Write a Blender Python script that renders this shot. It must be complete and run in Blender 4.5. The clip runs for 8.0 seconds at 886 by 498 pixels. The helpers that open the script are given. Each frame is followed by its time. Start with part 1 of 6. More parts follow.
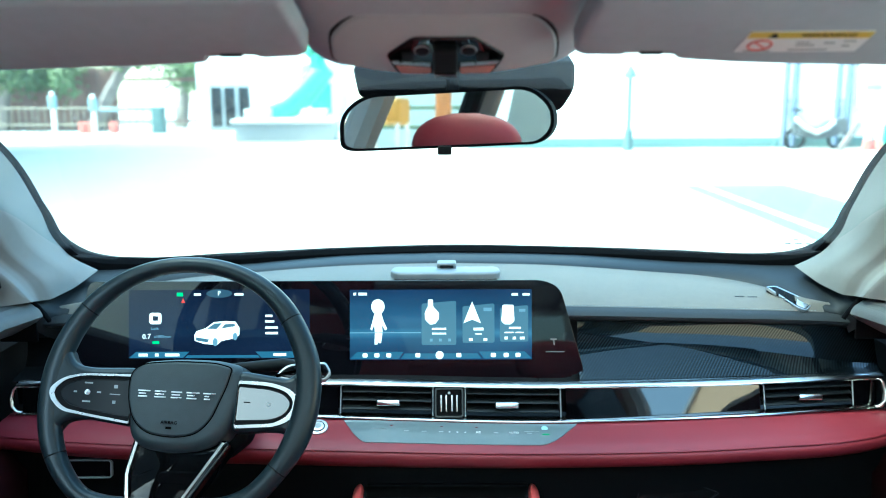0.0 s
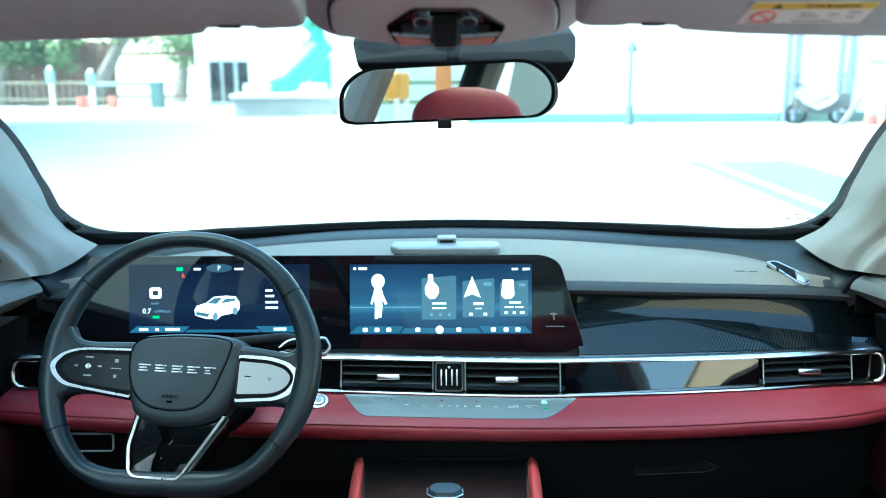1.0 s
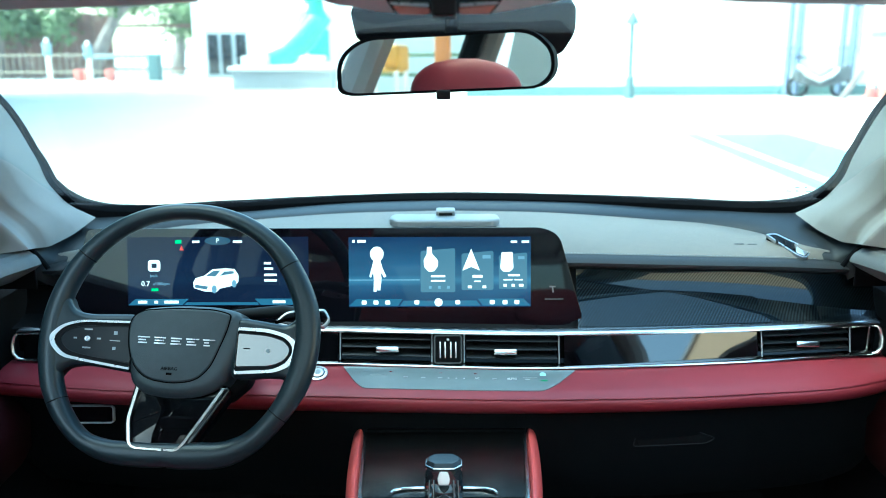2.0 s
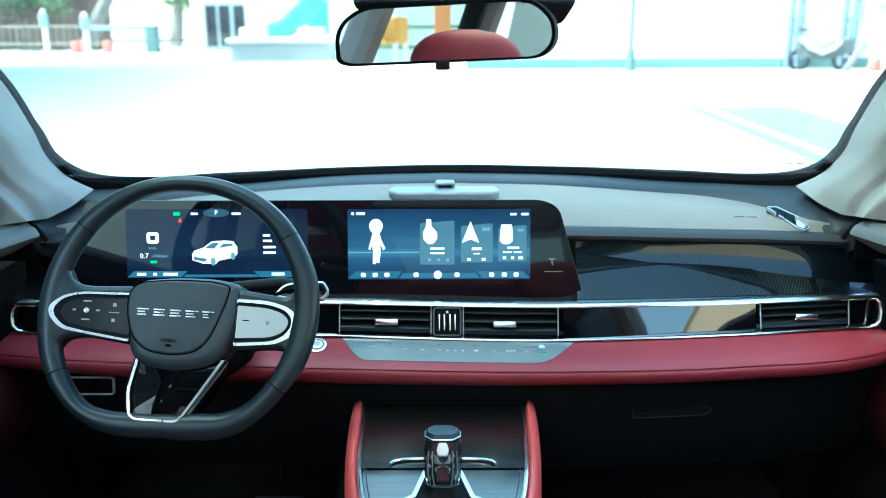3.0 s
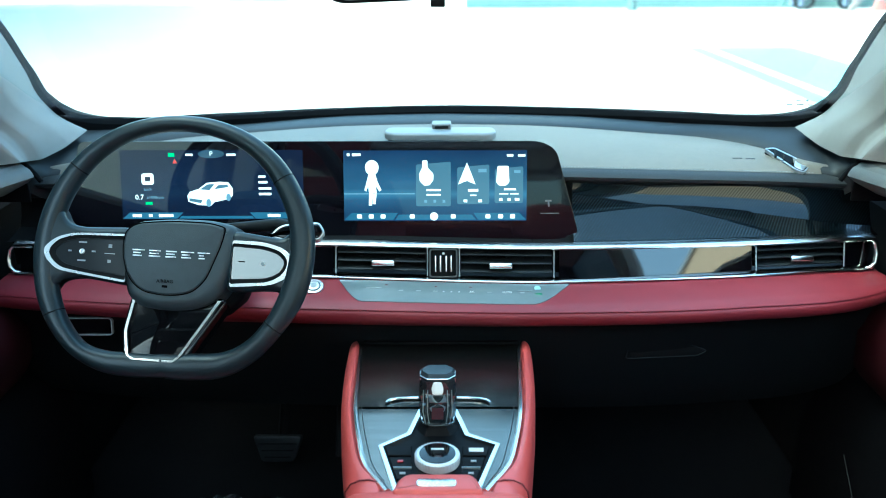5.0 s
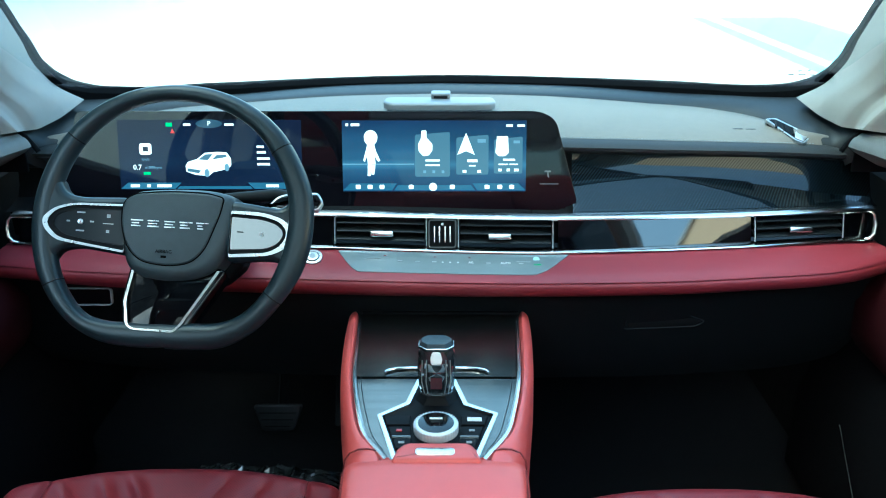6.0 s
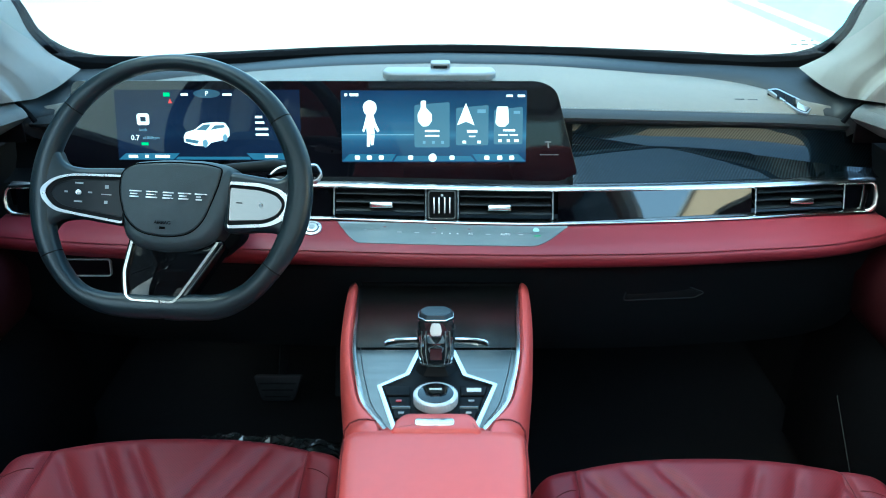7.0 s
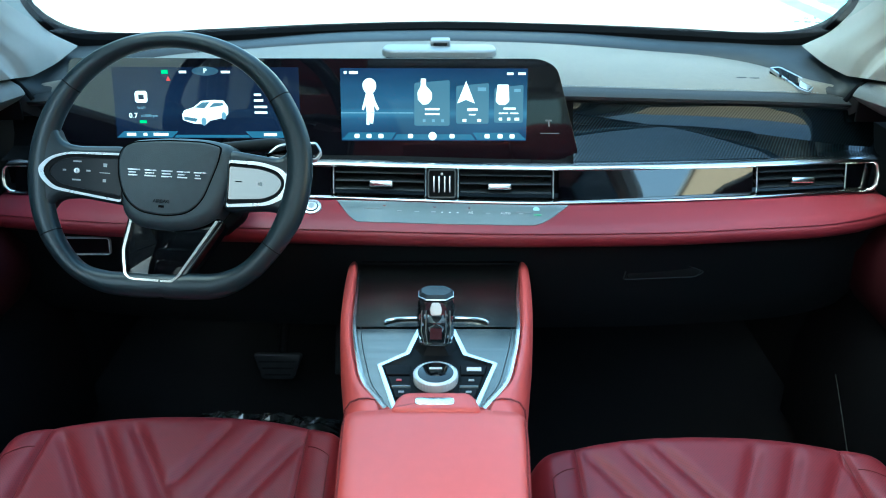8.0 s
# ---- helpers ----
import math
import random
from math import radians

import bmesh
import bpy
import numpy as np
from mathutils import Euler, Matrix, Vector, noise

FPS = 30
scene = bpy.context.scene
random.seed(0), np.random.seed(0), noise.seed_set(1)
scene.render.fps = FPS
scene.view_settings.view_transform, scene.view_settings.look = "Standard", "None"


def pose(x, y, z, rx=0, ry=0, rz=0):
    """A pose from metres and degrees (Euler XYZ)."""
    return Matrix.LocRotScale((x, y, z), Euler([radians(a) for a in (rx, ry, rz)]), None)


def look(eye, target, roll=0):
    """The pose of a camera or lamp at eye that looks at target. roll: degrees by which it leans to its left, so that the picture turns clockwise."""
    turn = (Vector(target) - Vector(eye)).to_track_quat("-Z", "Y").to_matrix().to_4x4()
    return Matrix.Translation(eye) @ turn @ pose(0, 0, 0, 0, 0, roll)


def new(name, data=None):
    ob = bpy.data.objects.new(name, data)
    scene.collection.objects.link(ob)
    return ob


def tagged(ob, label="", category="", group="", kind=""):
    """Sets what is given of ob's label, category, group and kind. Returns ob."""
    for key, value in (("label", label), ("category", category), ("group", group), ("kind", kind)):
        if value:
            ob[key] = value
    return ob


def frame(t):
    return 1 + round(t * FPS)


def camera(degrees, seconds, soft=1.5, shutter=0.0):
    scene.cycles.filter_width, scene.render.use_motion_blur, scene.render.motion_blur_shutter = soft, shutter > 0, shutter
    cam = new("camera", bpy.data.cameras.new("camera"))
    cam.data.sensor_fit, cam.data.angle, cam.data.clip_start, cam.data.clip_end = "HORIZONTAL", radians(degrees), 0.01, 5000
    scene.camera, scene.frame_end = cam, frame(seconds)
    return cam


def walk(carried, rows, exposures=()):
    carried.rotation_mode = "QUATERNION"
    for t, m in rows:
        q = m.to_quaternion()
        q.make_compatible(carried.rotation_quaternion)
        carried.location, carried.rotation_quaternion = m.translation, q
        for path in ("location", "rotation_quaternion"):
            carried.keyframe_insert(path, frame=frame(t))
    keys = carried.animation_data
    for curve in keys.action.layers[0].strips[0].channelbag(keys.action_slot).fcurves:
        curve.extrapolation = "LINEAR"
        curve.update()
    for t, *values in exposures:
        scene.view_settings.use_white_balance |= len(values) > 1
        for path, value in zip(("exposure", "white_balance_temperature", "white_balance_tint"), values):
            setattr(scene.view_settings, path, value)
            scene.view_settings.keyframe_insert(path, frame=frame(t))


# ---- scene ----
# Camera: on a stand between the front seats, tilting slowly down.
cam = camera(55.0, 8.0, soft=0.45)
cam.data.dof.use_dof = True
cam.data.dof.focus_distance = 1.16
cam.data.dof.aperture_fstop = 5.2
PATH = [
    (0.0, 0.0051, 0.0000, 1.5000, 0.358, -10.513, -0.301),
    (0.5, 0.0049, 0.0011, 1.4988, 0.363, -11.339, -0.311),
    (1.0, 0.0050, 0.0021, 1.4981, 0.366, -12.160, -0.298),
    (1.5, 0.0055, 0.0033, 1.4971, 0.349, -13.054, -0.301),
    (3.0, 0.0062, 0.0071, 1.4933, 0.315, -15.715, -0.222),
    (3.5, 0.0070, 0.0081, 1.4927, 0.305, -16.692, -0.191),
    (4.0, 0.0082, 0.0081, 1.4921, 0.284, -17.601, -0.172),
    (4.5, 0.0098, 0.0081, 1.4914, 0.280, -18.588, -0.179),
    (6.0, 0.0114, 0.0088, 1.4906, 0.220, -21.535, -0.071),
    (6.5, 0.0115, 0.0098, 1.4901, 0.219, -22.558, -0.043),
    (7.0, 0.0111, 0.0114, 1.4896, 0.178, -23.478, -0.018),
    (7.5, 0.0104, 0.0130, 1.4893, 0.140, -24.387, 0.033),
    (8.0, 0.0098, 0.0145, 1.4898, 0.108, -24.955, 0.087),
]
STOPS, KELVIN, TINT = 3.17, 5250, -23
walk(cam, [(t, pose(x, y, z, 90 + pitch, 0, yaw) @ pose(0, 0, 0, 0, 0, roll)) for t, x, y, z, yaw, pitch, roll in PATH],
     [(0.0, STOPS, KELVIN, TINT), (8.0, STOPS, KELVIN, TINT)])

# World and sun.
world = bpy.data.worlds.new("sky")
scene.world = world
world.use_nodes = True
wn = world.node_tree.nodes
sky = wn.new("ShaderNodeTexSky")
sky.sky_type, sky.sun_disc = "NISHITA", False
sky.sun_elevation, sky.sun_rotation = radians(50), radians(255)
sky.dust_density = 5.0
wn["Background"].inputs["Strength"].default_value = 0.15
world.node_tree.links.new(sky.outputs["Color"], wn["Background"].inputs["Color"])
sun = new("sun", bpy.data.lights.new("sun", "SUN"))
sun.data.energy, sun.data.angle, sun.data.color = 2.0, radians(0.5), (1.0, 0.96, 0.9)
sun.matrix_world = look((0, 0, 0), (-math.sin(radians(255)) * math.cos(radians(50)), -math.cos(radians(255)) * math.cos(radians(50)), -math.sin(radians(50))))


# ---- materials ----
def nodes_of(name):
    m = bpy.data.materials.new(name)
    m.use_nodes = True
    return m, m.node_tree.nodes, m.node_tree.links, m.node_tree.nodes["Principled BSDF"]


def surf(name, color, rough=0.5, metal=0.0, vary=0.12, scale=6.0, grain=0.0, grain_scale=900.0, coat=0.0, coat_ior=1.5, spec=0.5, stretch=(1, 1, 1), kind="noise", rough_vary=0.1):
    """A plain surface with two scales of variation and, if asked, fine relief."""
    m, n, l, b = nodes_of(name)
    tc = n.new("ShaderNodeTexCoord")
    mp = n.new("ShaderNodeMapping")
    mp.inputs["Scale"].default_value = stretch
    l.new(tc.outputs["Object"], mp.inputs["Vector"])
    big = n.new("ShaderNodeTexNoise")
    big.inputs["Scale"].default_value, big.inputs["Detail"].default_value = scale, 4
    small = n.new("ShaderNodeTexNoise")
    small.inputs["Scale"].default_value, small.inputs["Detail"].default_value = scale * 14, 3
    for t in (big, small):
        l.new(mp.outputs["Vector"], t.inputs["Vector"])
    add = n.new("ShaderNodeMath")
    add.operation = "ADD"
    l.new(big.outputs["Fac"], add.inputs[0])
    l.new(small.outputs["Fac"], add.inputs[1])
    ramp = n.new("ShaderNodeMapRange")
    ramp.inputs["From Min"].default_value, ramp.inputs["From Max"].default_value = 0.6, 1.4
    ramp.inputs["To Min"].default_value, ramp.inputs["To Max"].default_value = 1 - vary, 1 + vary
    l.new(add.outputs[0], ramp.inputs["Value"])
    mul = n.new("ShaderNodeVectorMath")
    mul.operation = "SCALE"
    mul.inputs[0].default_value = color
    l.new(ramp.outputs["Result"], mul.inputs["Scale"])
    l.new(mul.outputs["Vector"], b.inputs["Base Color"])
    rr = n.new("ShaderNodeMapRange")
    rr.inputs["To Min"].default_value, rr.inputs["To Max"].default_value = max(rough * (1 - rough_vary), 0.0), min(rough * (1 + rough_vary), 1.0)
    l.new(small.outputs["Fac"], rr.inputs["Value"])
    l.new(rr.outputs["Result"], b.inputs["Roughness"])
    b.inputs["Metallic"].default_value = metal
    b.inputs["Coat Weight"].default_value = coat
    b.inputs["Coat Roughness"].default_value, b.inputs["Coat IOR"].default_value = 0.03, coat_ior
    b.inputs["Specular IOR Level"].default_value = spec
    if grain:
        g = n.new("ShaderNodeTexVoronoi" if kind == "leather" else "ShaderNodeTexNoise")
        g.inputs["Scale"].default_value = grain_scale
        l.new(mp.outputs["Vector"], g.inputs["Vector"])
        bump = n.new("ShaderNodeBump")
        bump.inputs["Strength"].default_value, bump.inputs["Distance"].default_value = grain, 0.0005
        l.new(g.outputs[0], bump.inputs["Height"])
        l.new(bump.outputs["Normal"], b.inputs["Normal"])
    return m


def glow(name, color, strength):
    m, n, l, b = nodes_of(name)
    b.inputs["Base Color"].default_value = (*[c * 0.05 for c in color], 1)
    b.inputs["Roughness"].default_value = 0.1
    b.inputs["Emission Color"].default_value = (*color, 1)
    b.inputs["Emission Strength"].default_value = strength
    return m


def clear(name, tint=(1, 1, 1), gloss=0.05, ior=1.5, shine=1.0, haze=0.0):
    """A thin pane: see-through, with the shine of glass and, if asked, a painted haze."""
    m, n, l, b = nodes_of(name)
    n.remove(b)
    tr, gl, mix, fr = n.new("ShaderNodeBsdfTransparent"), n.new("ShaderNodeBsdfGlossy"), n.new("ShaderNodeMixShader"), n.new("ShaderNodeLayerWeight")
    pw, mr2 = n.new("ShaderNodeMath"), n.new("ShaderNodeMapRange")
    pw.operation = "POWER"
    pw.inputs[1].default_value = 4.5
    tr.inputs["Color"].default_value = (*tint, 1)
    gl.inputs["Roughness"].default_value = gloss
    fr.inputs["Blend"].default_value = 0.5
    mr2.inputs["To Min"].default_value, mr2.inputs["To Max"].default_value = ((ior - 1) / (ior + 1)) ** 2 * shine, shine
    l.new(fr.outputs["Facing"], pw.inputs[0])
    l.new(pw.outputs[0], mr2.inputs["Value"])
    l.new(mr2.outputs["Result"], mix.inputs[0])
    l.new(tr.outputs[0], mix.inputs[1])
    l.new(gl.outputs[0], mix.inputs[2])
    last = mix.outputs[0]
    # Pale translucent veil that imitates glare over the dark things outside.
    if haze:
        film, veil = n.new("ShaderNodeBsdfTranslucent"), n.new("ShaderNodeMixShader")
        film.inputs["Color"].default_value = (0.85, 0.87, 0.87, 1)
        veil.inputs[0].default_value = haze
        l.new(last, veil.inputs[1])
        l.new(film.outputs[0], veil.inputs[2])
        last = veil.outputs[0]
    l.new(last, n["Material Output"].inputs["Surface"])
    return m


def carbon(name):
    """Glossy black panel with fine slanting silver threads."""
    m, n, l, b = nodes_of(name)
    tc, mp, wave = n.new("ShaderNodeTexCoord"), n.new("ShaderNodeMapping"), n.new("ShaderNodeTexWave")
    mp.inputs["Rotation"].default_value = (0, radians(-40), 0)
    l.new(tc.outputs["Object"], mp.inputs["Vector"])
    l.new(mp.outputs["Vector"], wave.inputs["Vector"])
    wave.inputs["Scale"].default_value, wave.inputs["Distortion"].default_value = 78.0, 0.1
    wave.bands_direction = "X"
    ramp = n.new("ShaderNodeValToRGB")
    ramp.color_ramp.elements[0].position, ramp.color_ramp.elements[0].color = 0.45, (0.0015, 0.0018, 0.002, 1)
    ramp.color_ramp.elements[1].position, ramp.color_ramp.elements[1].color = 0.75, (0.013, 0.023, 0.031, 1)
    l.new(wave.outputs["Fac"], ramp.inputs["Fac"])
    l.new(ramp.outputs["Color"], b.inputs["Base Color"])
    b.inputs["Roughness"].default_value, b.inputs["Specular IOR Level"].default_value, b.inputs["Metallic"].default_value = 0.22, 0.1, 0.7
    gloss = n.new("ShaderNodeMapRange")
    gloss.inputs["To Min"].default_value, gloss.inputs["To Max"].default_value = 0.10, 1.0
    l.new(wave.outputs["Fac"], gloss.inputs["Value"])
    l.new(gloss.outputs["Result"], b.inputs["Coat Weight"])
    b.inputs["Coat Roughness"].default_value, b.inputs["Coat IOR"].default_value = 0.02, 1.55
    return m


def brushed(name, dark, light):
    """Grey veneer with fine lines across."""
    m, n, l, b = nodes_of(name)
    tc, mp, t = n.new("ShaderNodeTexCoord"), n.new("ShaderNodeMapping"), n.new("ShaderNodeTexNoise")
    mp.inputs["Scale"].default_value = (2, 260, 60)
    l.new(tc.outputs["Object"], mp.inputs["Vector"])
    l.new(mp.outputs["Vector"], t.inputs["Vector"])
    t.inputs["Scale"].default_value, t.inputs["Detail"].default_value = 3.0, 5
    ramp = n.new("ShaderNodeValToRGB")
    ramp.color_ramp.elements[0].position, ramp.color_ramp.elements[0].color = 0.3, (*dark, 1)
    ramp.color_ramp.elements[1].position, ramp.color_ramp.elements[1].color = 0.7, (*light, 1)
    l.new(t.outputs["Fac"], ramp.inputs["Fac"])
    l.new(ramp.outputs["Color"], b.inputs["Base Color"])
    b.inputs["Roughness"].default_value, b.inputs["Specular IOR Level"].default_value = 0.26, 0.5
    b.inputs["Metallic"].default_value = 1.0
    return m


def perforated(name, color):
    """Fine-grained leather with rows of tiny punched holes."""
    m = surf(name, color, 0.46, vary=0.08, grain=0.2, grain_scale=1300, kind="leather", spec=0.45)
    n, l, b = m.node_tree.nodes, m.node_tree.links, m.node_tree.nodes["Principled BSDF"]
    tc, mp, vo, cr = n.new("ShaderNodeTexCoord"), n.new("ShaderNodeMapping"), n.new("ShaderNodeTexVoronoi"), n.new("ShaderNodeMapRange")
    mp.inputs["Rotation"].default_value = (0, 0, radians(45))
    mp.inputs["Scale"].default_value = (1, 1, 0)
    vo.inputs["Scale"].default_value, vo.inputs["Randomness"].default_value = 330.0, 0.0
    l.new(tc.outputs["Object"], mp.inputs["Vector"])
    l.new(mp.outputs["Vector"], vo.inputs["Vector"])
    cr.inputs["From Min"].default_value, cr.inputs["From Max"].default_value = 0.16, 0.30
    cr.inputs["To Min"].default_value, cr.inputs["To Max"].default_value = 0.72, 1.0
    l.new(vo.outputs["Distance"], cr.inputs["Value"])
    old = b.inputs["Base Color"].links[0].from_socket
    mul = n.new("ShaderNodeVectorMath")
    mul.operation = "SCALE"
    l.new(old, mul.inputs[0])
    l.new(cr.outputs["Result"], mul.inputs["Scale"])
    l.new(mul.outputs["Vector"], b.inputs["Base Color"])
    return m


M = dict(
    pad=surf("soft_dash_skin", (0.178, 0.156, 0.128), 0.52, spec=0.35, grain=0.5, grain_scale=700, kind="leather"),
    black=surf("black_plastic", (0.008, 0.0088, 0.0095), 0.5, grain=0.2, spec=0.17),
    deep=surf("black_carpet", (0.007, 0.007, 0.0075), 0.9, spec=0.2, vary=0.3, grain=0.8, grain_scale=400),
    frit=surf("black_ceramic_edge", (0.003, 0.003, 0.0035), 0.7, spec=0.04),
    ventblack=surf("vent_black", (0.004, 0.004, 0.005), 0.55, spec=0.12),
    slat=surf("dark_grey_slat", (0.010, 0.011, 0.012), 0.4, spec=0.3),
    pod=surf("pale_pod_metal", (0.24, 0.245, 0.25), 0.42, metal=0.35, vary=0.04),
    ledge=surf("grey_ledge_skin", (0.105, 0.104, 0.100), 0.55, grain=0.3, grain_scale=800, kind="leather"),
    cowl=surf("dark_cowl_plastic", (0.013, 0.015, 0.017), 0.5, grain=0.15, spec=0.35),
    piano=surf("piano_black", (0.003, 0.003, 0.004), 0.3, coat=1.0, vary=0.05, spec=0.0),
    lacquer=surf("deep_black_lacquer", (0.002, 0.002, 0.003), 0.3, coat=1.0, coat_ior=1.95, vary=0.05, spec=0.0),
    screen=surf("screen_glass", (0.004, 0.004, 0.006), 0.03, vary=0.05, spec=0.62),
    chrome=surf("satin_chrome", (0.86, 0.84, 0.81), 0.22, metal=1.0, vary=0.03),
    satin=surf("satin_silver", (0.60, 0.60, 0.60), 0.28, metal=0.9, vary=0.05),
    # One red leather: lighter where lit (console), darker where shaded (seats, dash).
    red=surf("red_leather_lightened", (0.64, 0.092, 0.080), 0.38, spec=0.55, vary=0.05, grain=0.16, grain_scale=1500, kind="leather"),
    dash_red=surf("red_dash_skin_darkened", (0.235, 0.024, 0.036), 0.46, spec=0.42, vary=0.05, grain=0.16, grain_scale=1500, kind="leather"),
    back_red=surf("red_seat_back_darkened", (0.20, 0.020, 0.028), 0.5, spec=0.35, vary=0.06, grain=0.2, grain_scale=1300, kind="leather"),
    # Darkened dash skin: paints the shade where the pad rolls under.
    roll=surf("roll_skin_darkened", (0.026, 0.027, 0.028), 0.5, spec=0.35, grain=0.4, grain_scale=700, kind="leather"),
    seat_red=perforated("perforated_red_leather_darkened", (0.190, 0.015, 0.022)),
    # Door red set almost black: the footwell shade is in the colour.
    door_red=surf("shaded_red_door_skin", (0.026, 0.003, 0.005), 0.55, vary=0.08, grain=0.4, grain_scale=800, kind="leather", spec=0.3),
    strip=surf("bright_trim", (0.91, 0.90, 0.88), 0.16, metal=1.0, vary=0.03),
    knob=surf("pale_knob_metal", (0.80, 0.81, 0.82), 0.45, metal=0.5, vary=0.04),
    smoke=surf("smoky_cap", (0.02, 0.022, 0.025), 0.16, spec=0.22, vary=0.05),
    thread=surf("dark_red_thread", (0.12, 0.010, 0.014), 0.8),
    grey_thread=surf("grey_thread", (0.25, 0.26, 0.27), 0.8),
    rim=surf("black_wheel_leather", (0.013, 0.021, 0.026), 0.33, spec=0.4, grain=0.12, grain_scale=900, kind="leather"),
    hub=surf("black_airbag_skin", (0.036, 0.047, 0.054), 0.42, spec=0.4, grain=0.2, grain_scale=900, kind="leather"),
    liner=surf("grey_headliner_cloth", (0.46, 0.48, 0.51), 0.95, vary=0.05, grain=0.5, grain_scale=1200),
    liner_dark=surf("grey_visor_cloth", (0.42, 0.45, 0.49), 0.95, vary=0.06, grain=0.5, grain_scale=1200),
    ocplastic=surf("grey_console_plastic", (0.45, 0.46, 0.48), 0.6, vary=0.04, grain=0.2),
    pillar=surf("light_pillar_cloth", (0.265, 0.255, 0.240), 0.8, vary=0.05, grain=0.3, grain_scale=1000),
    carbon=carbon("carbon_pattern_trim"),
    veneer=brushed("grey_veneer", (0.135, 0.124, 0.108), (0.230, 0.212, 0.186)),
    # Darker copy of the veneer, for the shade under the dash.
    veneer_shaded=brushed("shaded_grey_veneer", (0.105, 0.098, 0.087), (0.180, 0.168, 0.150)),
    acpanel=surf("grey_touch_panel", (0.19, 0.22, 0.23), 0.25, vary=0.06, coat=0.4),
    keys=surf("gloss_black_keys", (0.003, 0.003, 0.004), 0.2, coat=1.0, coat_ior=2.5, vary=0.05, spec=0.0),
    glass=clear("clear_glass", (0.96, 0.98, 0.98), 0.0, 1.5, 0.5),
    # The last value mixes in the veil that lifts the view outside.
    screen_tint=clear("tinted_windscreen", (0.83, 0.92, 0.91), 0.0, 1.5, 0.5, 0.03),
    crystal=surf("cut_crystal", (0.10, 0.12, 0.13), 0.03, metal=0.8, vary=0.05, spec=1.0, coat=1.0),
    mirror=surf("mirror_silver", (0.9, 0.91, 0.91), 0.01, metal=1.0, vary=0.0, rough_vary=0.0),
    white=surf("white_marking", (0.8, 0.8, 0.8), 0.5, vary=0.02),
    dimmark=surf("grey_marking", (0.35, 0.37, 0.38), 0.5, vary=0.02),
    glow_white=glow("screen_white", (0.9, 0.97, 1.0), 0.22),
    glow_dim=glow("screen_pale_blue", (0.35, 0.6, 0.85), 0.08),
    glow_card=glow("screen_card_blue", (0.20, 0.38, 0.56), 0.066),
    glow_soft=glow("screen_soft_blue", (0.14, 0.30, 0.50), 0.035),
    glow_bar=glow("screen_bar_blue", (0.12, 0.36, 0.62), 0.055),
    glow_green=glow("screen_green", (0.05, 0.8, 0.25), 0.11),
    glow_red=glow("screen_red", (0.9, 0.05, 0.05), 0.12),
    red_mark=glow("red_key_light", (0.9, 0.05, 0.05), 0.05),
)


# ---- shape helpers ----
def thing(name, loc, label, category, group="", kind=""):
    e = new(name)
    e.location = loc
    e.empty_display_size = 0.05
    return tagged(e, label, category, group, kind)


def finish(ob, material, smooth=35):
    ob.data.materials.append(material)
    if smooth:
        for p in ob.data.polygons:
            p.use_smooth = True
        ob.data.set_sharp_from_angle(angle=radians(smooth))


def part(name, bm, material, parent=None, label="", smooth=35):
    """Links a bmesh, given in world metres, as one mesh object under its thing or part."""
    bmesh.ops.recalc_face_normals(bm, faces=bm.faces)
    me = bpy.data.meshes.new(name)
    bm.to_mesh(me)
    bm.free()
    ob = new(name, me)
    finish(ob, material, smooth)
    if parent is not None:
        top = parent if parent.type == "EMPTY" else parent.parent
        ob.parent = parent
        base = Vector(top.location) if top is not None else Vector((0, 0, 0))
        ob.matrix_parent_inverse = Matrix.Translation(-base) if parent.type == "EMPTY" else Matrix.Identity(4)
    return tagged(ob, label)


def solo(name, bm, material, label, category, group="", kind="", smooth=35):
    return tagged(part(name, bm, material, None, "", smooth), label, category, group, kind)


def loft(rings, closed=True, caps=True):
    bm = bmesh.new()
    vs = [[bm.verts.new(p) for p in r] for r in rings]
    k = len(rings[0])
    for a, b in zip(vs, vs[1:]):
        for i in range(k if closed else k - 1):
            j = (i + 1) % k
            bm.faces.new((a[i], a[j], b[j], b[i]))
    if caps and closed:
        bm.faces.new(vs[0][::-1])
        bm.faces.new(vs[-1])
    return bm


def spline(xs, ys, x):
    """Smooth curve through the points (Hermite with finite-difference slopes)."""
    xs, ys = np.array(xs, float), np.array(ys, float)
    s = np.gradient(ys, xs)
    i = int(np.clip(np.searchsorted(xs, x) - 1, 0, len(xs) - 2))
    h = xs[i + 1] - xs[i]
    t = (x - xs[i]) / h
    return float((2 * t**3 - 3 * t**2 + 1) * ys[i] + (t**3 - 2 * t**2 + t) * h * s[i] + (3 * t**2 - 2 * t**3) * ys[i + 1] + (t**3 - t**2) * h * s[i + 1])


def spans(a, b, n):
    return [a + (b - a) * i / n for i in range(n + 1)]


def bevelled(bm, width, segs=2, angle=30):
    es = [e for e in bm.edges if len(e.link_faces) == 2 and e.calc_face_angle(0) > radians(angle)]
    bmesh.ops.bevel(bm, geom=es, offset=width, segments=segs, affect="EDGES", profile=0.6, clamp_overlap=True)
    return bm


def box(c, size, bevel=0.0, segs=2, turn=None):
    bm = bmesh.new()
    bmesh.ops.create_cube(bm, size=1.0, matrix=Matrix.Diagonal((*size, 1)))
    if bevel:
        bevelled(bm, bevel, segs)
    bm.transform(Matrix.Translation(c) @ (turn or Matrix.Identity(4)))
    return bm


def turned(rx=0, ry=0, rz=0):
    return pose(0, 0, 0, rx, ry, rz)


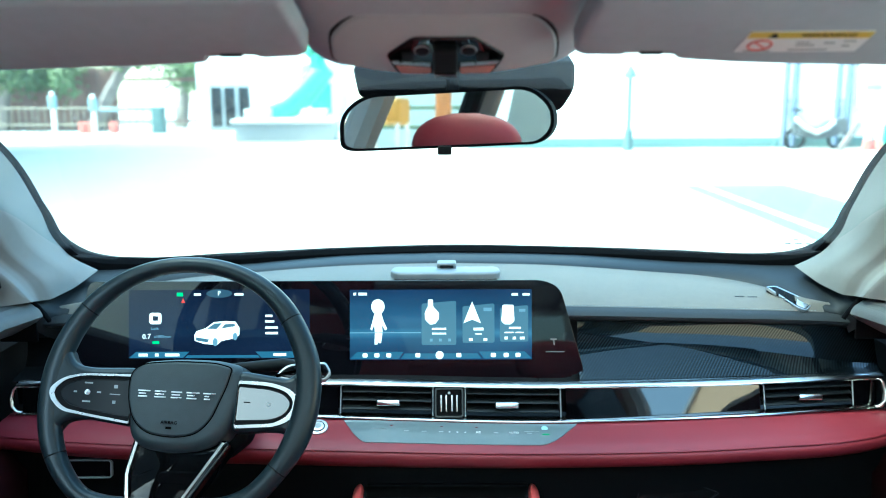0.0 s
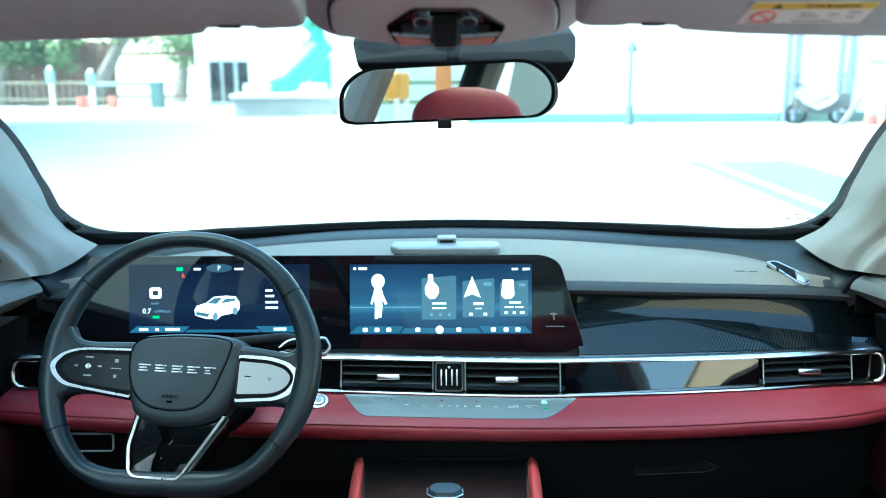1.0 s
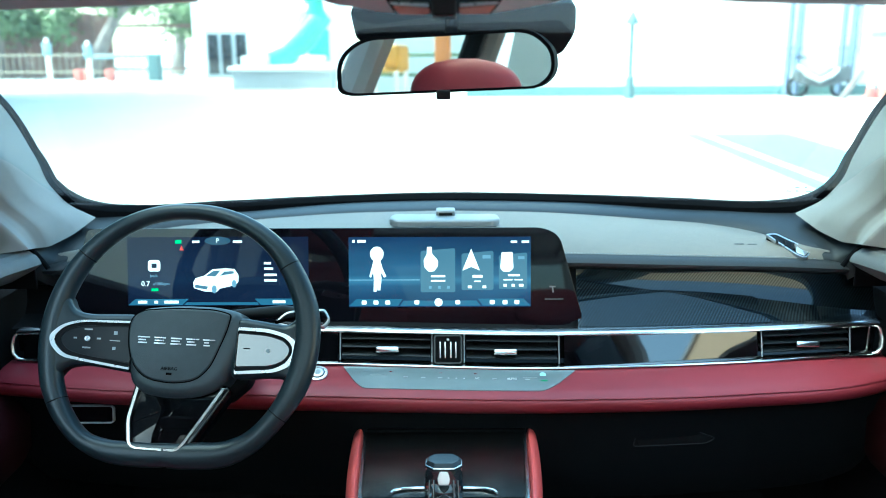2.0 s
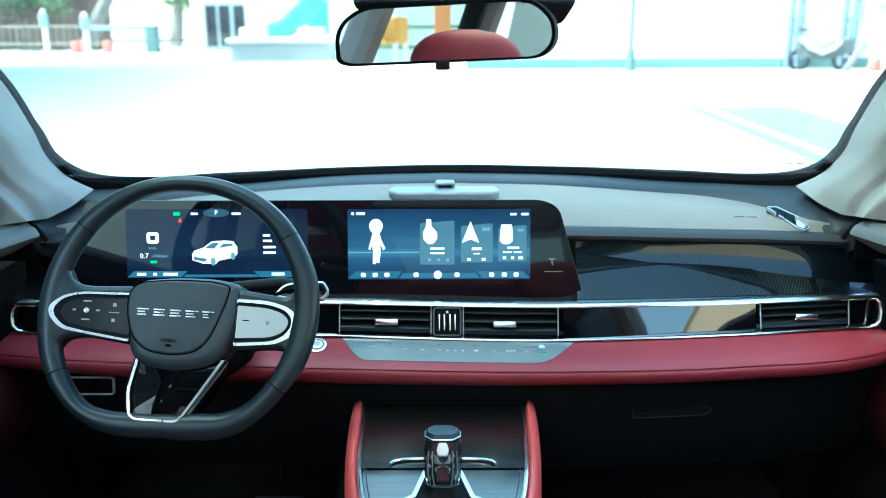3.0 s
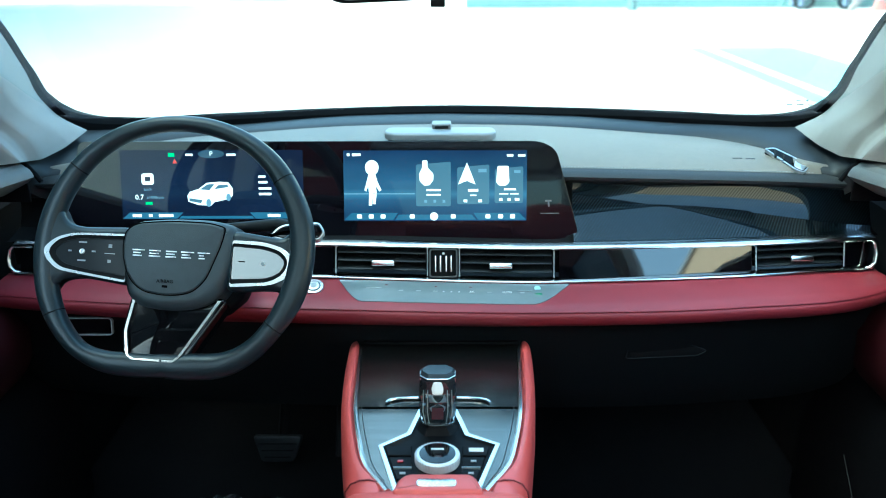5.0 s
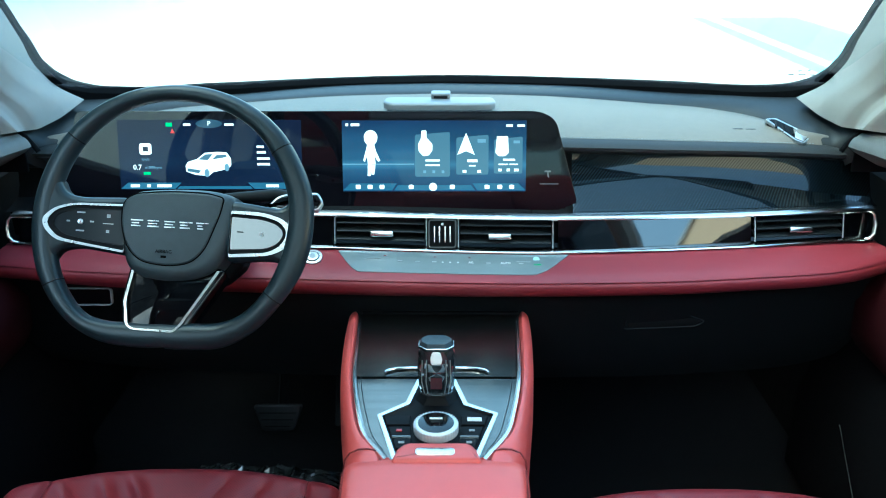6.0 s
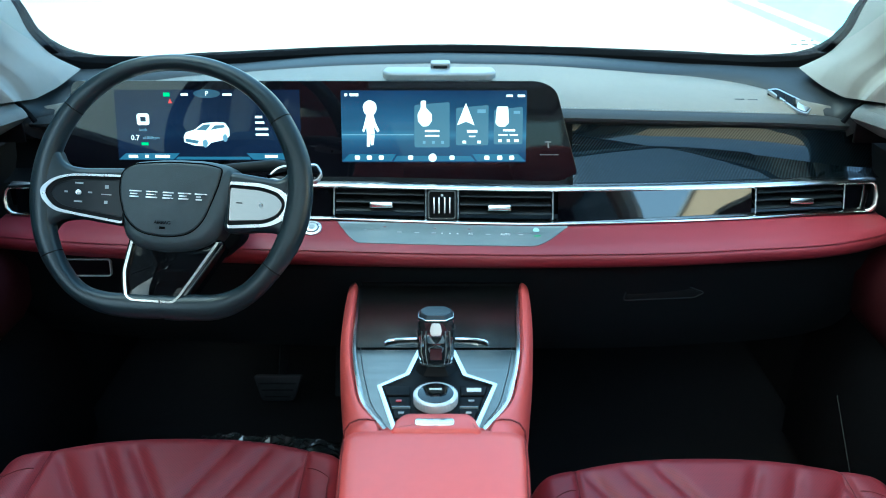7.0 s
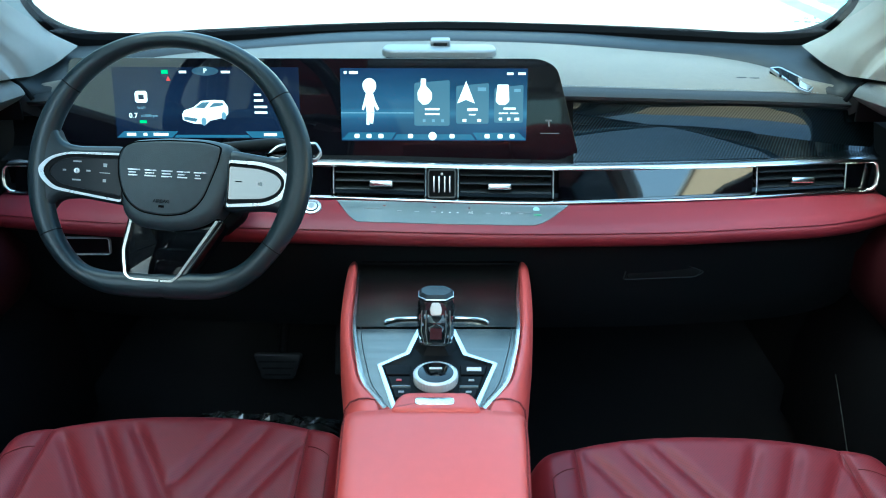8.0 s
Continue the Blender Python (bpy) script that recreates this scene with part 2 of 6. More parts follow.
def plane_frame(origin, u, v):
    """Matrix whose columns are u, v and their normal, at the origin."""
    u, v = Vector(u).normalized(), Vector(v).normalized()
    w = u.cross(v).normalized()
    v = w.cross(u)
    return Matrix(((u.x, v.x, w.x, origin[0]), (u.y, v.y, w.y, origin[1]), (u.z, v.z, w.z, origin[2]), (0, 0, 0, 1)))


def rounded(points, radius, n=5):
    """Corners of a polygon rounded off."""
    out = []
    k = len(points)
    for i in range(k):
        p, a, b = Vector(points[i]), Vector(points[i - 1]), Vector(points[(i + 1) % k])
        r = radius[i] if isinstance(radius, (list, tuple)) else radius
        da, db = (a - p), (b - p)
        r = min(r, da.length * 0.49, db.length * 0.49)
        p0, p1 = p + da.normalized() * r, p + db.normalized() * r
        for s in spans(0, 1, n):
            out.append(tuple((1 - s) ** 2 * p0 + 2 * s * (1 - s) * p + s * s * p1))
    return out


def inset(outline, d):
    """The outline moved inwards by d."""
    k = len(outline)
    area = sum(outline[i][0] * outline[(i + 1) % k][1] - outline[(i + 1) % k][0] * outline[i][1] for i in range(k))
    turn = 1 if area > 0 else -1
    out = []
    for i in range(k):
        a, p, b = Vector(outline[i - 1]), Vector(outline[i]), Vector(outline[(i + 1) % k])
        e, f = p - a, b - p
        e = e.normalized() if e.length > 1e-9 else f.normalized()
        f = f.normalized() if f.length > 1e-9 else e
        n1, n2 = Vector((-e.y, e.x)) * turn, Vector((-f.y, f.x)) * turn
        m = n1 + n2
        m = m.normalized() if m.length > 1e-6 else n1
        out.append(tuple(p + m * (d / max(m.dot(n1), 0.5))))
    return out


def prism(outline, m, w0, w1, bevel=0.0, segs=3):
    """A polygon in the plane of m, given thickness from w0 to w1, its front edge rolled over by the bevel."""
    rows = [(outline, w0)]
    if bevel:
        for q in spans(0, math.pi / 2, segs):
            rows.append((inset(outline, bevel * (1 - math.cos(q))), w1 - bevel + bevel * math.sin(q)))
    else:
        rows.append((outline, w1))
    bm = loft([[(x, y, w) for x, y in o] for o, w in rows])
    bm.transform(m)
    return bm


def frame_ring(outline, inner, m, w0, w1, bevel=0.0):
    """A flat ring between two outlines of equal count."""
    bm = bmesh.new()
    rows = [[bm.verts.new((x, y, w)) for x, y in o] for o, w in ((outline, w0), (outline, w1), (inner, w1), (inner, w0))]
    k = len(outline)
    for q in range(4):
        a, b = rows[q], rows[(q + 1) % 4]
        for i in range(k):
            bm.faces.new((a[i], a[(i + 1) % k], b[(i + 1) % k], b[i]))
    if bevel:
        bevelled(bm, bevel, 2, 50)
    bm.transform(m)
    return bm


def sweep(path, radius, closed=False, sides=12, squash=1.0, up=(0, 0, 1)):
    """A tube along a path; radius a number or one a point."""
    pts = [Vector(p) for p in path]
    n = len(pts)
    rings = []
    for i, p in enumerate(pts):
        a, b = pts[i - 1] if (closed or i) else p, pts[(i + 1) % n] if (closed or i < n - 1) else p
        d = (b - a).normalized()
        s = d.cross(Vector(up))
        s = s.normalized() if s.length > 1e-6 else Vector((1, 0, 0))
        u = s.cross(d)
        r = radius[i] if isinstance(radius, (list, tuple)) else radius
        rings.append([p + s * (r * math.cos(q)) + u * (r * squash * math.sin(q)) for q in (2 * math.pi * j / sides for j in range(sides))])
    if closed:
        rings.append(rings[0])
        bm = loft(rings, True, False)
        bmesh.ops.remove_doubles(bm, verts=bm.verts, dist=1e-6)
        return bm
    return loft(rings)


def disc(m, r, w0, w1, n=28, bevel=0.0):
    return prism([(r * math.cos(2 * math.pi * i / n), r * math.sin(2 * math.pi * i / n)) for i in range(n)], m, w0, w1, bevel)


def lettering(text, height, m, depth=0.0004, align="CENTER", stretch=1.0):
    """Words in the built-in font as a mesh in the plane of m."""
    cu = bpy.data.curves.new("text", "FONT")
    cu.body, cu.size, cu.extrude, cu.align_x, cu.align_y, cu.resolution_u = text, height * 1.35, depth, align, "CENTER", 2
    tmp = bpy.data.objects.new("text", cu)
    scene.collection.objects.link(tmp)
    me = bpy.data.meshes.new_from_object(tmp.evaluated_get(bpy.context.evaluated_depsgraph_get()))
    bpy.data.objects.remove(tmp)
    bm = bmesh.new()
    bm.from_mesh(me)
    bpy.data.meshes.remove(me)
    bm.transform(m @ Matrix.Diagonal((stretch, 1, 1, 1)))
    return bm


def merge(*bms):
    out = bms[0]
    for b in bms[1:]:
        me = bpy.data.meshes.new("tmp")
        b.to_mesh(me)
        b.free()
        out.from_mesh(me)
        bpy.data.meshes.remove(me)
    return out


# ---- cabin shell ----
KX = [-0.74, -0.62, -0.17, 0.18, 0.45, 0.66, 0.74]


def chrome_up(x):
    return spline(KX, [1.326, 1.311, 1.286, 1.286, 1.291, 1.306, 1.326], x), spline(KX, [1.0294, 1.0354, 1.0449, 1.0389, 1.0419, 1.0449, 1.0414], x)


def chrome_low(x):
    return spline(KX, [1.318, 1.3, 1.268, 1.268, 1.274, 1.293, 1.318], x), spline(KX, [0.9851, 0.99, 0.9964, 0.9883, 0.9945, 0.9981, 0.9912], x)


def pad_lip(x):
    return spline(KX, [1.26, 1.235, 1.185, 1.18, 1.185, 1.21, 1.25], x), spline(KX, [0.972, 0.973, 0.9767, 0.9728, 0.9785, 0.9885, 0.994], x)


def pad_foot(x):
    return spline(KX, [1.27, 1.245, 1.20, 1.20, 1.205, 1.23, 1.265], x), spline(KX, [0.948, 0.946, 0.9455, 0.9415, 0.948, 0.960, 0.968], x)


floor_bm = box((0, 0.1, 0.44), (1.52, 4.2, 0.04), 0.004)
solo("floor", floor_bm, M["deep"], "black carpeted car floor in deep shade", "floor", kind="structure")
solo("wall_front", box((0, 1.93, 0.77), (1.52, 0.04, 0.62), 0.004), M["deep"], "black carpeted bulkhead of the footwells", "bulkhead", kind="structure")
solo("wall_rear", box((0, -2.0, 0.80), (1.52, 0.04, 0.70), 0.004), M["liner_dark"], "grey lining behind the rear seats", "wall", kind="structure")

for s in (-1, 1):
    solo("wall_foot", box((s * 0.760, 1.62, 0.77), (0.05, 0.66, 0.62), 0.004), M["deep"], "black carpeted footwell side", "wall", "footwell sides", "structure")

# Roof: lining with an opening behind the front header for an unseen glass roof.
roof = thing("ceiling", (0, 0, 1.60), "light grey cloth headliner under the roof", "ceiling", kind="structure")
rb = merge(box((0, 0.650, 1.615), (1.16, 0.30, 0.03), 0.005), box((0, -1.50, 1.615), (1.16, 0.90, 0.03), 0.005),
           box((-0.515, -0.275, 1.615), (0.13, 1.55, 0.03), 0.005), box((0.515, -0.275, 1.615), (0.13, 1.55, 0.03), 0.005))
part("lining", rb, M["liner"], roof)
# The pane's warm tint is added to offset the blue sky light.
solo("roof_glass", box((0, -0.275, 1.640), (0.92, 1.57, 0.006)), clear("light_warming_roof_glass", (1.0, 0.92, 0.82), 0.0), "unseen glass roof pane over the seats, tinted to warm the light", "window", kind="structure").visible_shadow = False
solo("roof_skin", merge(box((0, 0.650, 1.645), (1.22, 0.30, 0.02)), box((0, -1.50, 1.645), (1.22, 0.90, 0.02)), box((-0.54, -0.275, 1.645), (0.16, 1.55, 0.02)), box((0.54, -0.275, 1.645), (0.16, 1.55, 0.02))),
     M["black"], "dark outer roof skin", "roof", kind="structure")

# Windscreen: a raked pane, its black edge band, and the pillars at its sides.


def ws_base(x):
    """Lower edge of the clear glass, which curls up into the corners: y and z."""
    return 1.72 - 0.20 * abs(x / 0.72) ** 2.6, spline([-0.73, -0.720, -0.709, -0.694, -0.680, -0.655, -0.592, -0.436, -0.2, 0, 0.244, 0.459, 0.585, 0.620, 0.658, 0.680, 0.698, 0.711, 0.723, 0.73],
                                                      [1.305, 1.270, 1.2454, 1.2280, 1.2156, 1.2030, 1.1903, 1.1852, 1.1872, 1.1905, 1.1880, 1.1890, 1.1924, 1.1969, 1.2064, 1.2173, 1.2329, 1.2530, 1.2819, 1.305], x)


def ledge_back(x):
    """Where the dash ledge meets the glass: y and z."""
    return 1.72 - 0.20 * abs(x / 0.72) ** 2.6, spline([-0.76, -0.70, -0.56, -0.42, -0.2, 0, 0.24, 0.5, 0.68, 0.76], [1.225, 1.200, 1.184, 1.178, 1.186, 1.190, 1.188, 1.184, 1.200, 1.225], x)


def ws_top(x):
    return 0.80 - 0.05 * (x / 0.6) ** 2, 1.585 - 0.02 * (x / 0.6) ** 2


xs = spans(-0.715, 0.715, 40)
rows = []
for s in spans(0, 1, 14):
    row = []
    for x in xs:
        (y0, z0), (y1, z1) = ledge_back(x), ws_top(x * 0.83)
        xx = x * 1.03 * (1 - 0.17 * s)
        row.append((xx, y0 + (y1 - y0) * s + 0.01, z0 + (z1 - z0) * s + 0.035 * math.sin(math.pi * s) - 0.012))
    rows.append(row)
pane = solo("window_1", loft(rows, False, False), M["screen_tint"], "clear raked windscreen glass with a painted glare haze", "windscreen", kind="structure")
pane.visible_shadow = False

# Black band along the foot of the glass.
rings = []
for x in spans(-0.712, 0.712, 120):
    (y, z), zb = ws_base(x), ledge_back(x)[1] - 0.05
    rings.append([(x, y, z), (x, y - 0.008, z + 0.0005), (x, y - 0.022, z - 0.010), (x, y - 0.026, zb), (x, y + 0.03, zb), (x, y + 0.03, z - 0.006)])
solo("trim", loft(rings), M["frit"], "black edge band at the foot of the windscreen", "trim", kind="structure")


def a_pillar(s):
    """Padded screen pillar; s is -1 or 1 for the side."""
    # Rings run from the dash up to the roof: glass edge, ridge, seal edge, and the hidden outer side.
    z0 = 0.003 if s > 0 else 0.0
    keys = [
        (0.0, [(0.622, 1.505, 1.189), (0.647, 1.445, 1.166), (0.661, 1.370, 1.160), (0.666, 1.325, 1.170), (0.74, 1.32, 1.16), (0.76, 1.52, 1.15)]),
        (0.06, [(0.662, 1.500, 1.208), (0.655, 1.432, 1.196), (0.664, 1.357, 1.192), (0.684, 1.318, 1.196), (0.75, 1.31, 1.19), (0.76, 1.52, 1.19)]),
        (0.15, [(0.686, 1.490, 1.238), (0.672, 1.385, 1.236), (0.690, 1.333, 1.233), (0.716, 1.312, 1.232), (0.75, 1.31, 1.23), (0.765, 1.51, 1.24)]),
        (0.36, [(0.696, 1.458, 1.302), (0.688, 1.340, 1.304), (0.709, 1.290, 1.301), (0.741, 1.276, 1.30), (0.76, 1.28, 1.30), (0.77, 1.47, 1.31)]),
        (0.62, [(0.703, 1.375, 1.400), (0.696, 1.262, 1.398), (0.718, 1.214, 1.392), (0.748, 1.198, 1.39), (0.76, 1.20, 1.39), (0.77, 1.38, 1.41)]),
        (1.0, [(0.60, 0.86, 1.590), (0.57, 0.78, 1.598), (0.575, 0.72, 1.600), (0.60, 0.70, 1.595), (0.66, 0.70, 1.60), (0.68, 0.84, 1.60)]),
    ]
    ts = [k for k, _ in keys]
    rings = []
    for t in spans(0, 1, 40):
        ring = []
        for j in range(6):
            ring.append(tuple(spline(ts, [k[1][j][a] for k in keys], t) * (s if a == 0 else 1) + (z0 * (1 - t) if a == 2 else 0) for a in range(3)))
        # A shallow hollow runs up the cover, with a rolled edge beside the door seal.
        p1, p2, p3 = (Vector(p) for p in ring[1:4])
        out = Vector((s, 0.6, 0)).normalized() * 0.010
        ring[2:4] = [tuple(p2.lerp(p1, 0.15)), tuple(p2.lerp(p3, 0.28) + out), tuple(p2.lerp(p3, 0.62) + out * 0.7), tuple(p3 - out * 0.15)]
        # Soften the section: cut each corner of the polygon twice.
        for _ in range(2):
            ring = [tuple(p[a] * w1 + q[a] * w2 for a in range(3)) for p, q in zip(ring, ring[1:] + ring[:1]) for w1, w2 in ((0.88, 0.12), (0.12, 0.88))]
        rings.append(ring)
    bm = loft(rings)
    body = solo("pillar_trim", bm, M["pillar"], "pale grey padded windscreen pillar cover", "pillar", "windscreen pillars", "structure", 60)
    # Black glass edge beside it.
    edge = [Vector((spline(ts, [k[1][0][0] for k in keys], t) * s, spline(ts, [k[1][0][1] for k in keys], t), spline(ts, [k[1][0][2] for k in keys], t) + z0 * (1 - t))) for t in spans(0.08, 1, 40)]
    ins = [0.003 + 0.0120 * max(0.0, 1 - k / 14) for k in range(41)]
    rings = [[p + Vector((-i * s, 0.008, 0.0)), p + Vector((0.022 * s, 0.012, 0.004)), p + Vector((0.022 * s, -0.004, -0.004)), p + Vector(((0.002 - i) * s, -0.004, 0.0))] for p, i in zip(edge, ins)]
    solo("pillar_seal", loft(rings), M["frit"], "black glass edge beside the pillar", "trim", "windscreen seals", "structure")


a_pillar(-1)
a_pillar(1)


def door(s):
    d = thing("door_1" if s < 0 else "door_2", (0.72 * s, 0.75, 0.5), "front door lining in black with a shade-darkened red pad", "door", "front doors", "structure")
    # Upper ledge, red middle pad, black lower panel and outer skin.
    rings = []
    for y, k in [(1.351, 0.93), (1.349, 0.975), (1.343, 1.0)] + [(yy, 1.0) for yy in spans(1.33, -0.25, 24)]:
        q = min((1.35 - y) / 0.09, 1.0)
        x, z = 0.658 + 0.022 * q, 1.140 + 0.002 * q
        sec = [(x, z), (x + 0.002, z + 0.006), (x + 0.006, z + 0.0125), (x + 0.010, z + 0.0160), (x + 0.011, z + 0.0148), (x + 0.0125, z + 0.0170), (x + 0.019, z + 0.0222), (0.79, z + 0.026), (0.79, z - 0.03), (x + 0.05, z - 0.03), (x + 0.012, z - 0.010)]
        rings.append([(s * (0.72 + (a - 0.72) * k), y, 1.145 + (b - 1.145) * k) for a, b in sec])
    part("ledge", loft(rings), M["ledge"], d, "padded grey ledge under the window")
    rings = []
    for y in spans(1.31, -0.25, 16):
        t = 0.955 + 0.12 * min((1.31 - y) / 0.35, 1.0)
        rings.append([(s * 0.735, y, t), (s * 0.715, y, t - 0.012), (s * 0.695, y, t - 0.04), (s * 0.680, y, 0.90), (s * 0.690, y, 0.84), (s * 0.715, y, 0.80), (s * 0.76, y, 0.80), (s * 0.76, y, t)])
    part("pad", loft(rings), M["door_red"], d, "red leather pad, its colour darkened for shade")
    rings = []
    for y in spans(1.40, -0.25, 16):
        rings.append([(s * 0.725, y, 0.81), (s * 0.70, y, 0.76), (s * 0.67, y, 0.66), (s * 0.67, y, 0.50), (s * 0.70, y, 0.46), (s * 0.78, y, 0.46), (s * 0.78, y, 0.81)])
    part("lower_panel", loft(rings), M["ventblack"], d)
    if s > 0:
        part("strip", sweep([(s * 0.664, 1.2169 - 0.0977 * q - 0.35 * q * q * (q > 1), 0.7007 - 0.1002 * q) for q in spans(0, 1.25, 14)], 0.0008, sides=8), M["cowl"], d, "glossy black edge strip")
    part("skin", box((s * 0.80, 0.6, 0.80), (0.03, 2.3, 0.74), 0.005), M["black"], d)
    # Frame over the window.
    part("window_frame", sweep([(s * 0.72, 1.30, 1.20), (s * 0.70, 1.10, 1.40), (s * 0.62, 0.80, 1.55), (s * 0.60, 0.2, 1.60), (s * 0.60, -0.25, 1.60)], 0.022, sides=8), M["black"], d)
    g = part("pane", loft([[(s * 0.745, 1.28, 1.14), (s * 0.745, 0.07, 1.14)], [(s * 0.735, 1.18, 1.30), (s * 0.735, 0.06, 1.30)], [(s * 0.68, 0.90, 1.50), (s * 0.68, 0.04, 1.50)], [(s * 0.62, 0.72, 1.60), (s * 0.62, 0.03, 1.60)]], False, False), M["glass"], d)
    g.visible_shadow = False
    return d


door(-1)
door(1)
for s, nm in ((-1, "wall_left"), (1, "wall_right")):
    w = thing(nm, (0.72 * s, -1.1, 0.46), "grey rear side lining with a window opening", "wall", kind="structure")
    part("lower_lining", box((s * 0.735, -1.12, 0.80), (0.09, 1.72, 0.70), 0.01), M["black"], w)
    part("centre_pillar", sweep([(s * 0.72, 0.08, 1.14), (s * 0.69, 0.06, 1.40), (s * 0.61, 0.03, 1.60)], 0.045, sides=10), M["pillar"], w)
    part("rear_pillar", sweep([(s * 0.72, -0.66, 1.10), (s * 0.69, -0.63, 1.40), (s * 0.60, -0.60, 1.60)], 0.045, sides=10), M["pillar"], w)
    part("rear_frame", sweep([(s * 0.72, -0.56, 1.10), (s * 0.69, -0.53, 1.40), (s * 0.60, -0.50, 1.60)], 0.03, sides=8), M["black"], w)
    part("roof_rail", box((s * 0.60, -1.1, 1.605), (0.08, 1.7, 0.05), 0.01), M["liner"], w)
w = thing("wall_back", (0, -1.95, 1.14), "tailgate with a rear window", "tailgate", kind="structure")
part("rail", box((0, -1.80, 1.60), (1.2, 0.25, 0.06), 0.01), M["liner"], w)
for s in (-1, 1):
    part("corner_pillar", box((s * 0.675, -1.93, 1.37), (0.07, 0.10, 0.48), 0.02), M["liner"], w)


# Rear pane tints are picked per side to shape cabin light and reflections.
tint = clear("light_cutting_glass", (0.12, 0.135, 0.14), 0.0)
tint3 = clear("light_tint_glass", (0.60, 0.64, 0.64), 0.0)
tint2 = clear("light_blocking_glass", (0.030, 0.036, 0.038), 0.0)
for s, nm, tn in ((-1, "window_5", tint3), (1, "window_6", tint2)):
    solo(nm, loft([[(s * 0.735, 0.08, 1.14), (s * 0.735, -0.62, 1.14)], [(s * 0.700, 0.06, 1.40), (s * 0.700, -0.58, 1.40)], [(s * 0.62, 0.03, 1.60), (s * 0.62, -0.56, 1.60)]], False, False), tn, "tinted rear door window", "window", kind="structure")
solo("window_2", box((0, -1.93, 1.37), (1.28, 0.006, 0.46)), tint3, "lightly tinted rear window", "window", kind="structure")
for s, nm, tn in ((-1, "window_3", tint), (1, "window_4", tint3)):
    solo(nm, loft([[(s * 0.73, -0.85, 1.14), (s * 0.73, -1.95, 1.14)], [(s * 0.61, -0.80, 1.60), (s * 0.61, -1.90, 1.60)]], False, False), tn, "tinted rear quarter window", "window", kind="structure")


# ---- dashboard ----
dash = thing("dashboard", (0, 1.4, 0.80), "black dashboard with a red leather pad, carbon trim and chrome strips", "dashboard", kind="structure")


def crest(x):
    """Rear edge of the padded top: y and z."""
    a = abs(x)
    ks = [0, 0.20, 0.38, 0.50, 0.56, 0.603, 0.632, 0.667, 0.74]
    return spline(ks, [1.61, 1.605, 1.585, 1.555, 1.51, 1.435, 1.398, 1.388, 1.385], a), spline(ks, [1.174, 1.170, 1.161, 1.156, 1.1525, 1.1500, 1.1440, 1.1345, 1.128], a)


def lip(x):
    """Front lower edge of the padded top."""
    return 1.345 + 0.03 * (x / 0.72) ** 2, spline([-0.74, -0.4, 0.2, 0.4, 0.58, 0.72], [1.1094, 1.1251, 1.1302, 1.1237, 1.1165, 1.1074], x)


rings = []
for x in spans(-0.705, 0.705, 110):
    (y0, z0), (y1, z1) = lip(x), crest(x)
    y1 = max(y1, y0 + 0.046)
    z1 = max(z1, z0 + 0.022)
    zs = z0 + 0.015
    rings.append([(x, y0 + 0.012, z0 - 0.002), (x, y0, z0 + 0.0035), (x, y0 - 0.002, z0 + 0.009), (x, y0 + 0.003, z0 + 0.0135), (x, y0 + 0.012, zs + 0.0015), (x, y0 + 0.021, zs + 0.0035),
                  *[(x, y0 + 0.023 + (y1 - y0 - 0.023) * q, zs + 0.003 + (z1 - zs - 0.003) * (q ** 0.9) + 0.009 * math.sin(math.pi * q ** 0.85)) for q in spans(0.02, 1, 9)],
                  (x, y1 + 0.004, z1 - 0.03), (x, y0 + 0.05, z0 - 0.03), (x, y0 + 0.02, z0 - 0.02)])
roll, deck = [], []
for r in rings:
    roll.append(r[:6] + [(r[5][0], r[5][1] + 0.004, r[5][2] - 0.006)] + r[-2:])
    deck.append([(r[5][0], r[5][1] + 0.001, r[5][2] - 0.004), (r[5][0], r[5][1] + 0.0012, r[5][2] - 0.0008)] + r[6:-2] + [(r[5][0], r[5][1] + 0.03, r[5][2] - 0.03)])
part("top_pad", loft(deck), M["pad"], dash, "grained grey padded top")
# The roll gets the darkened skin in place of shade on its front.
part("front_roll", loft(roll), M["roll"], dash, "padded roll below the seam, coloured darker for its shade")
# Stitches along the front of the pad.
bm = bmesh.new()
for x in spans(-0.62, 0.62, 224):
    y0, z0 = lip(x)
    bmesh.ops.create_cube(bm, size=1.0, matrix=Matrix.Translation((x, y0 + 0.021, z0 + 0.0200)) @ Matrix.Diagonal((0.0034, 0.0012, 0.0012, 1)))
tagged(part("stitching", bm, M["grey_thread"], dash, "grey stitched seam"), kind="stuff")
# Ledge between pad and glass, swept round towards the doors.
rings = []
for x in spans(-0.715, 0.715, 130):
    (y0, z0), (y1, z1) = crest(x), ledge_back(np.clip(x, -0.70, 0.70))
    if abs(x) > 0.658:
        k = min((abs(x) - 0.658) / 0.022, 1.0)
        y0, z0 = y0 + (1.362 - y0) * k, z0 + (1.1620 - z0) * k
    y1, z1 = max(y1 - 0.026, y0 + 0.02), max(z1 - 0.013, z0 + 0.004)
    rings.append([(x, y0 - 0.004, z0 - 0.014), (x, y0 - 0.001, z0 - 0.004), (x, y0 + 0.006, z0 + 0.001), *[(x, y0 + (y1 - y0) * q, z0 + (z1 - z0) * q + 0.004 * math.sin(math.pi * q)) for q in (0.2, 0.45, 0.7)], (x, y1, z1), (x, y1, z1 - 0.05), (x, y0, z0 - 0.05)])
part("rear_ledge", loft(rings), M["cowl"], dash, "slate grey ledge below the glass", 50)
# Black blocks stand in for the shade between dash end and door.
for s in (-1, 1):
    part("end_shade", box((0.706 * s, 1.3565, 1.120), (0.062, 0.006, 0.05), 0.002), M["ventblack"], dash)

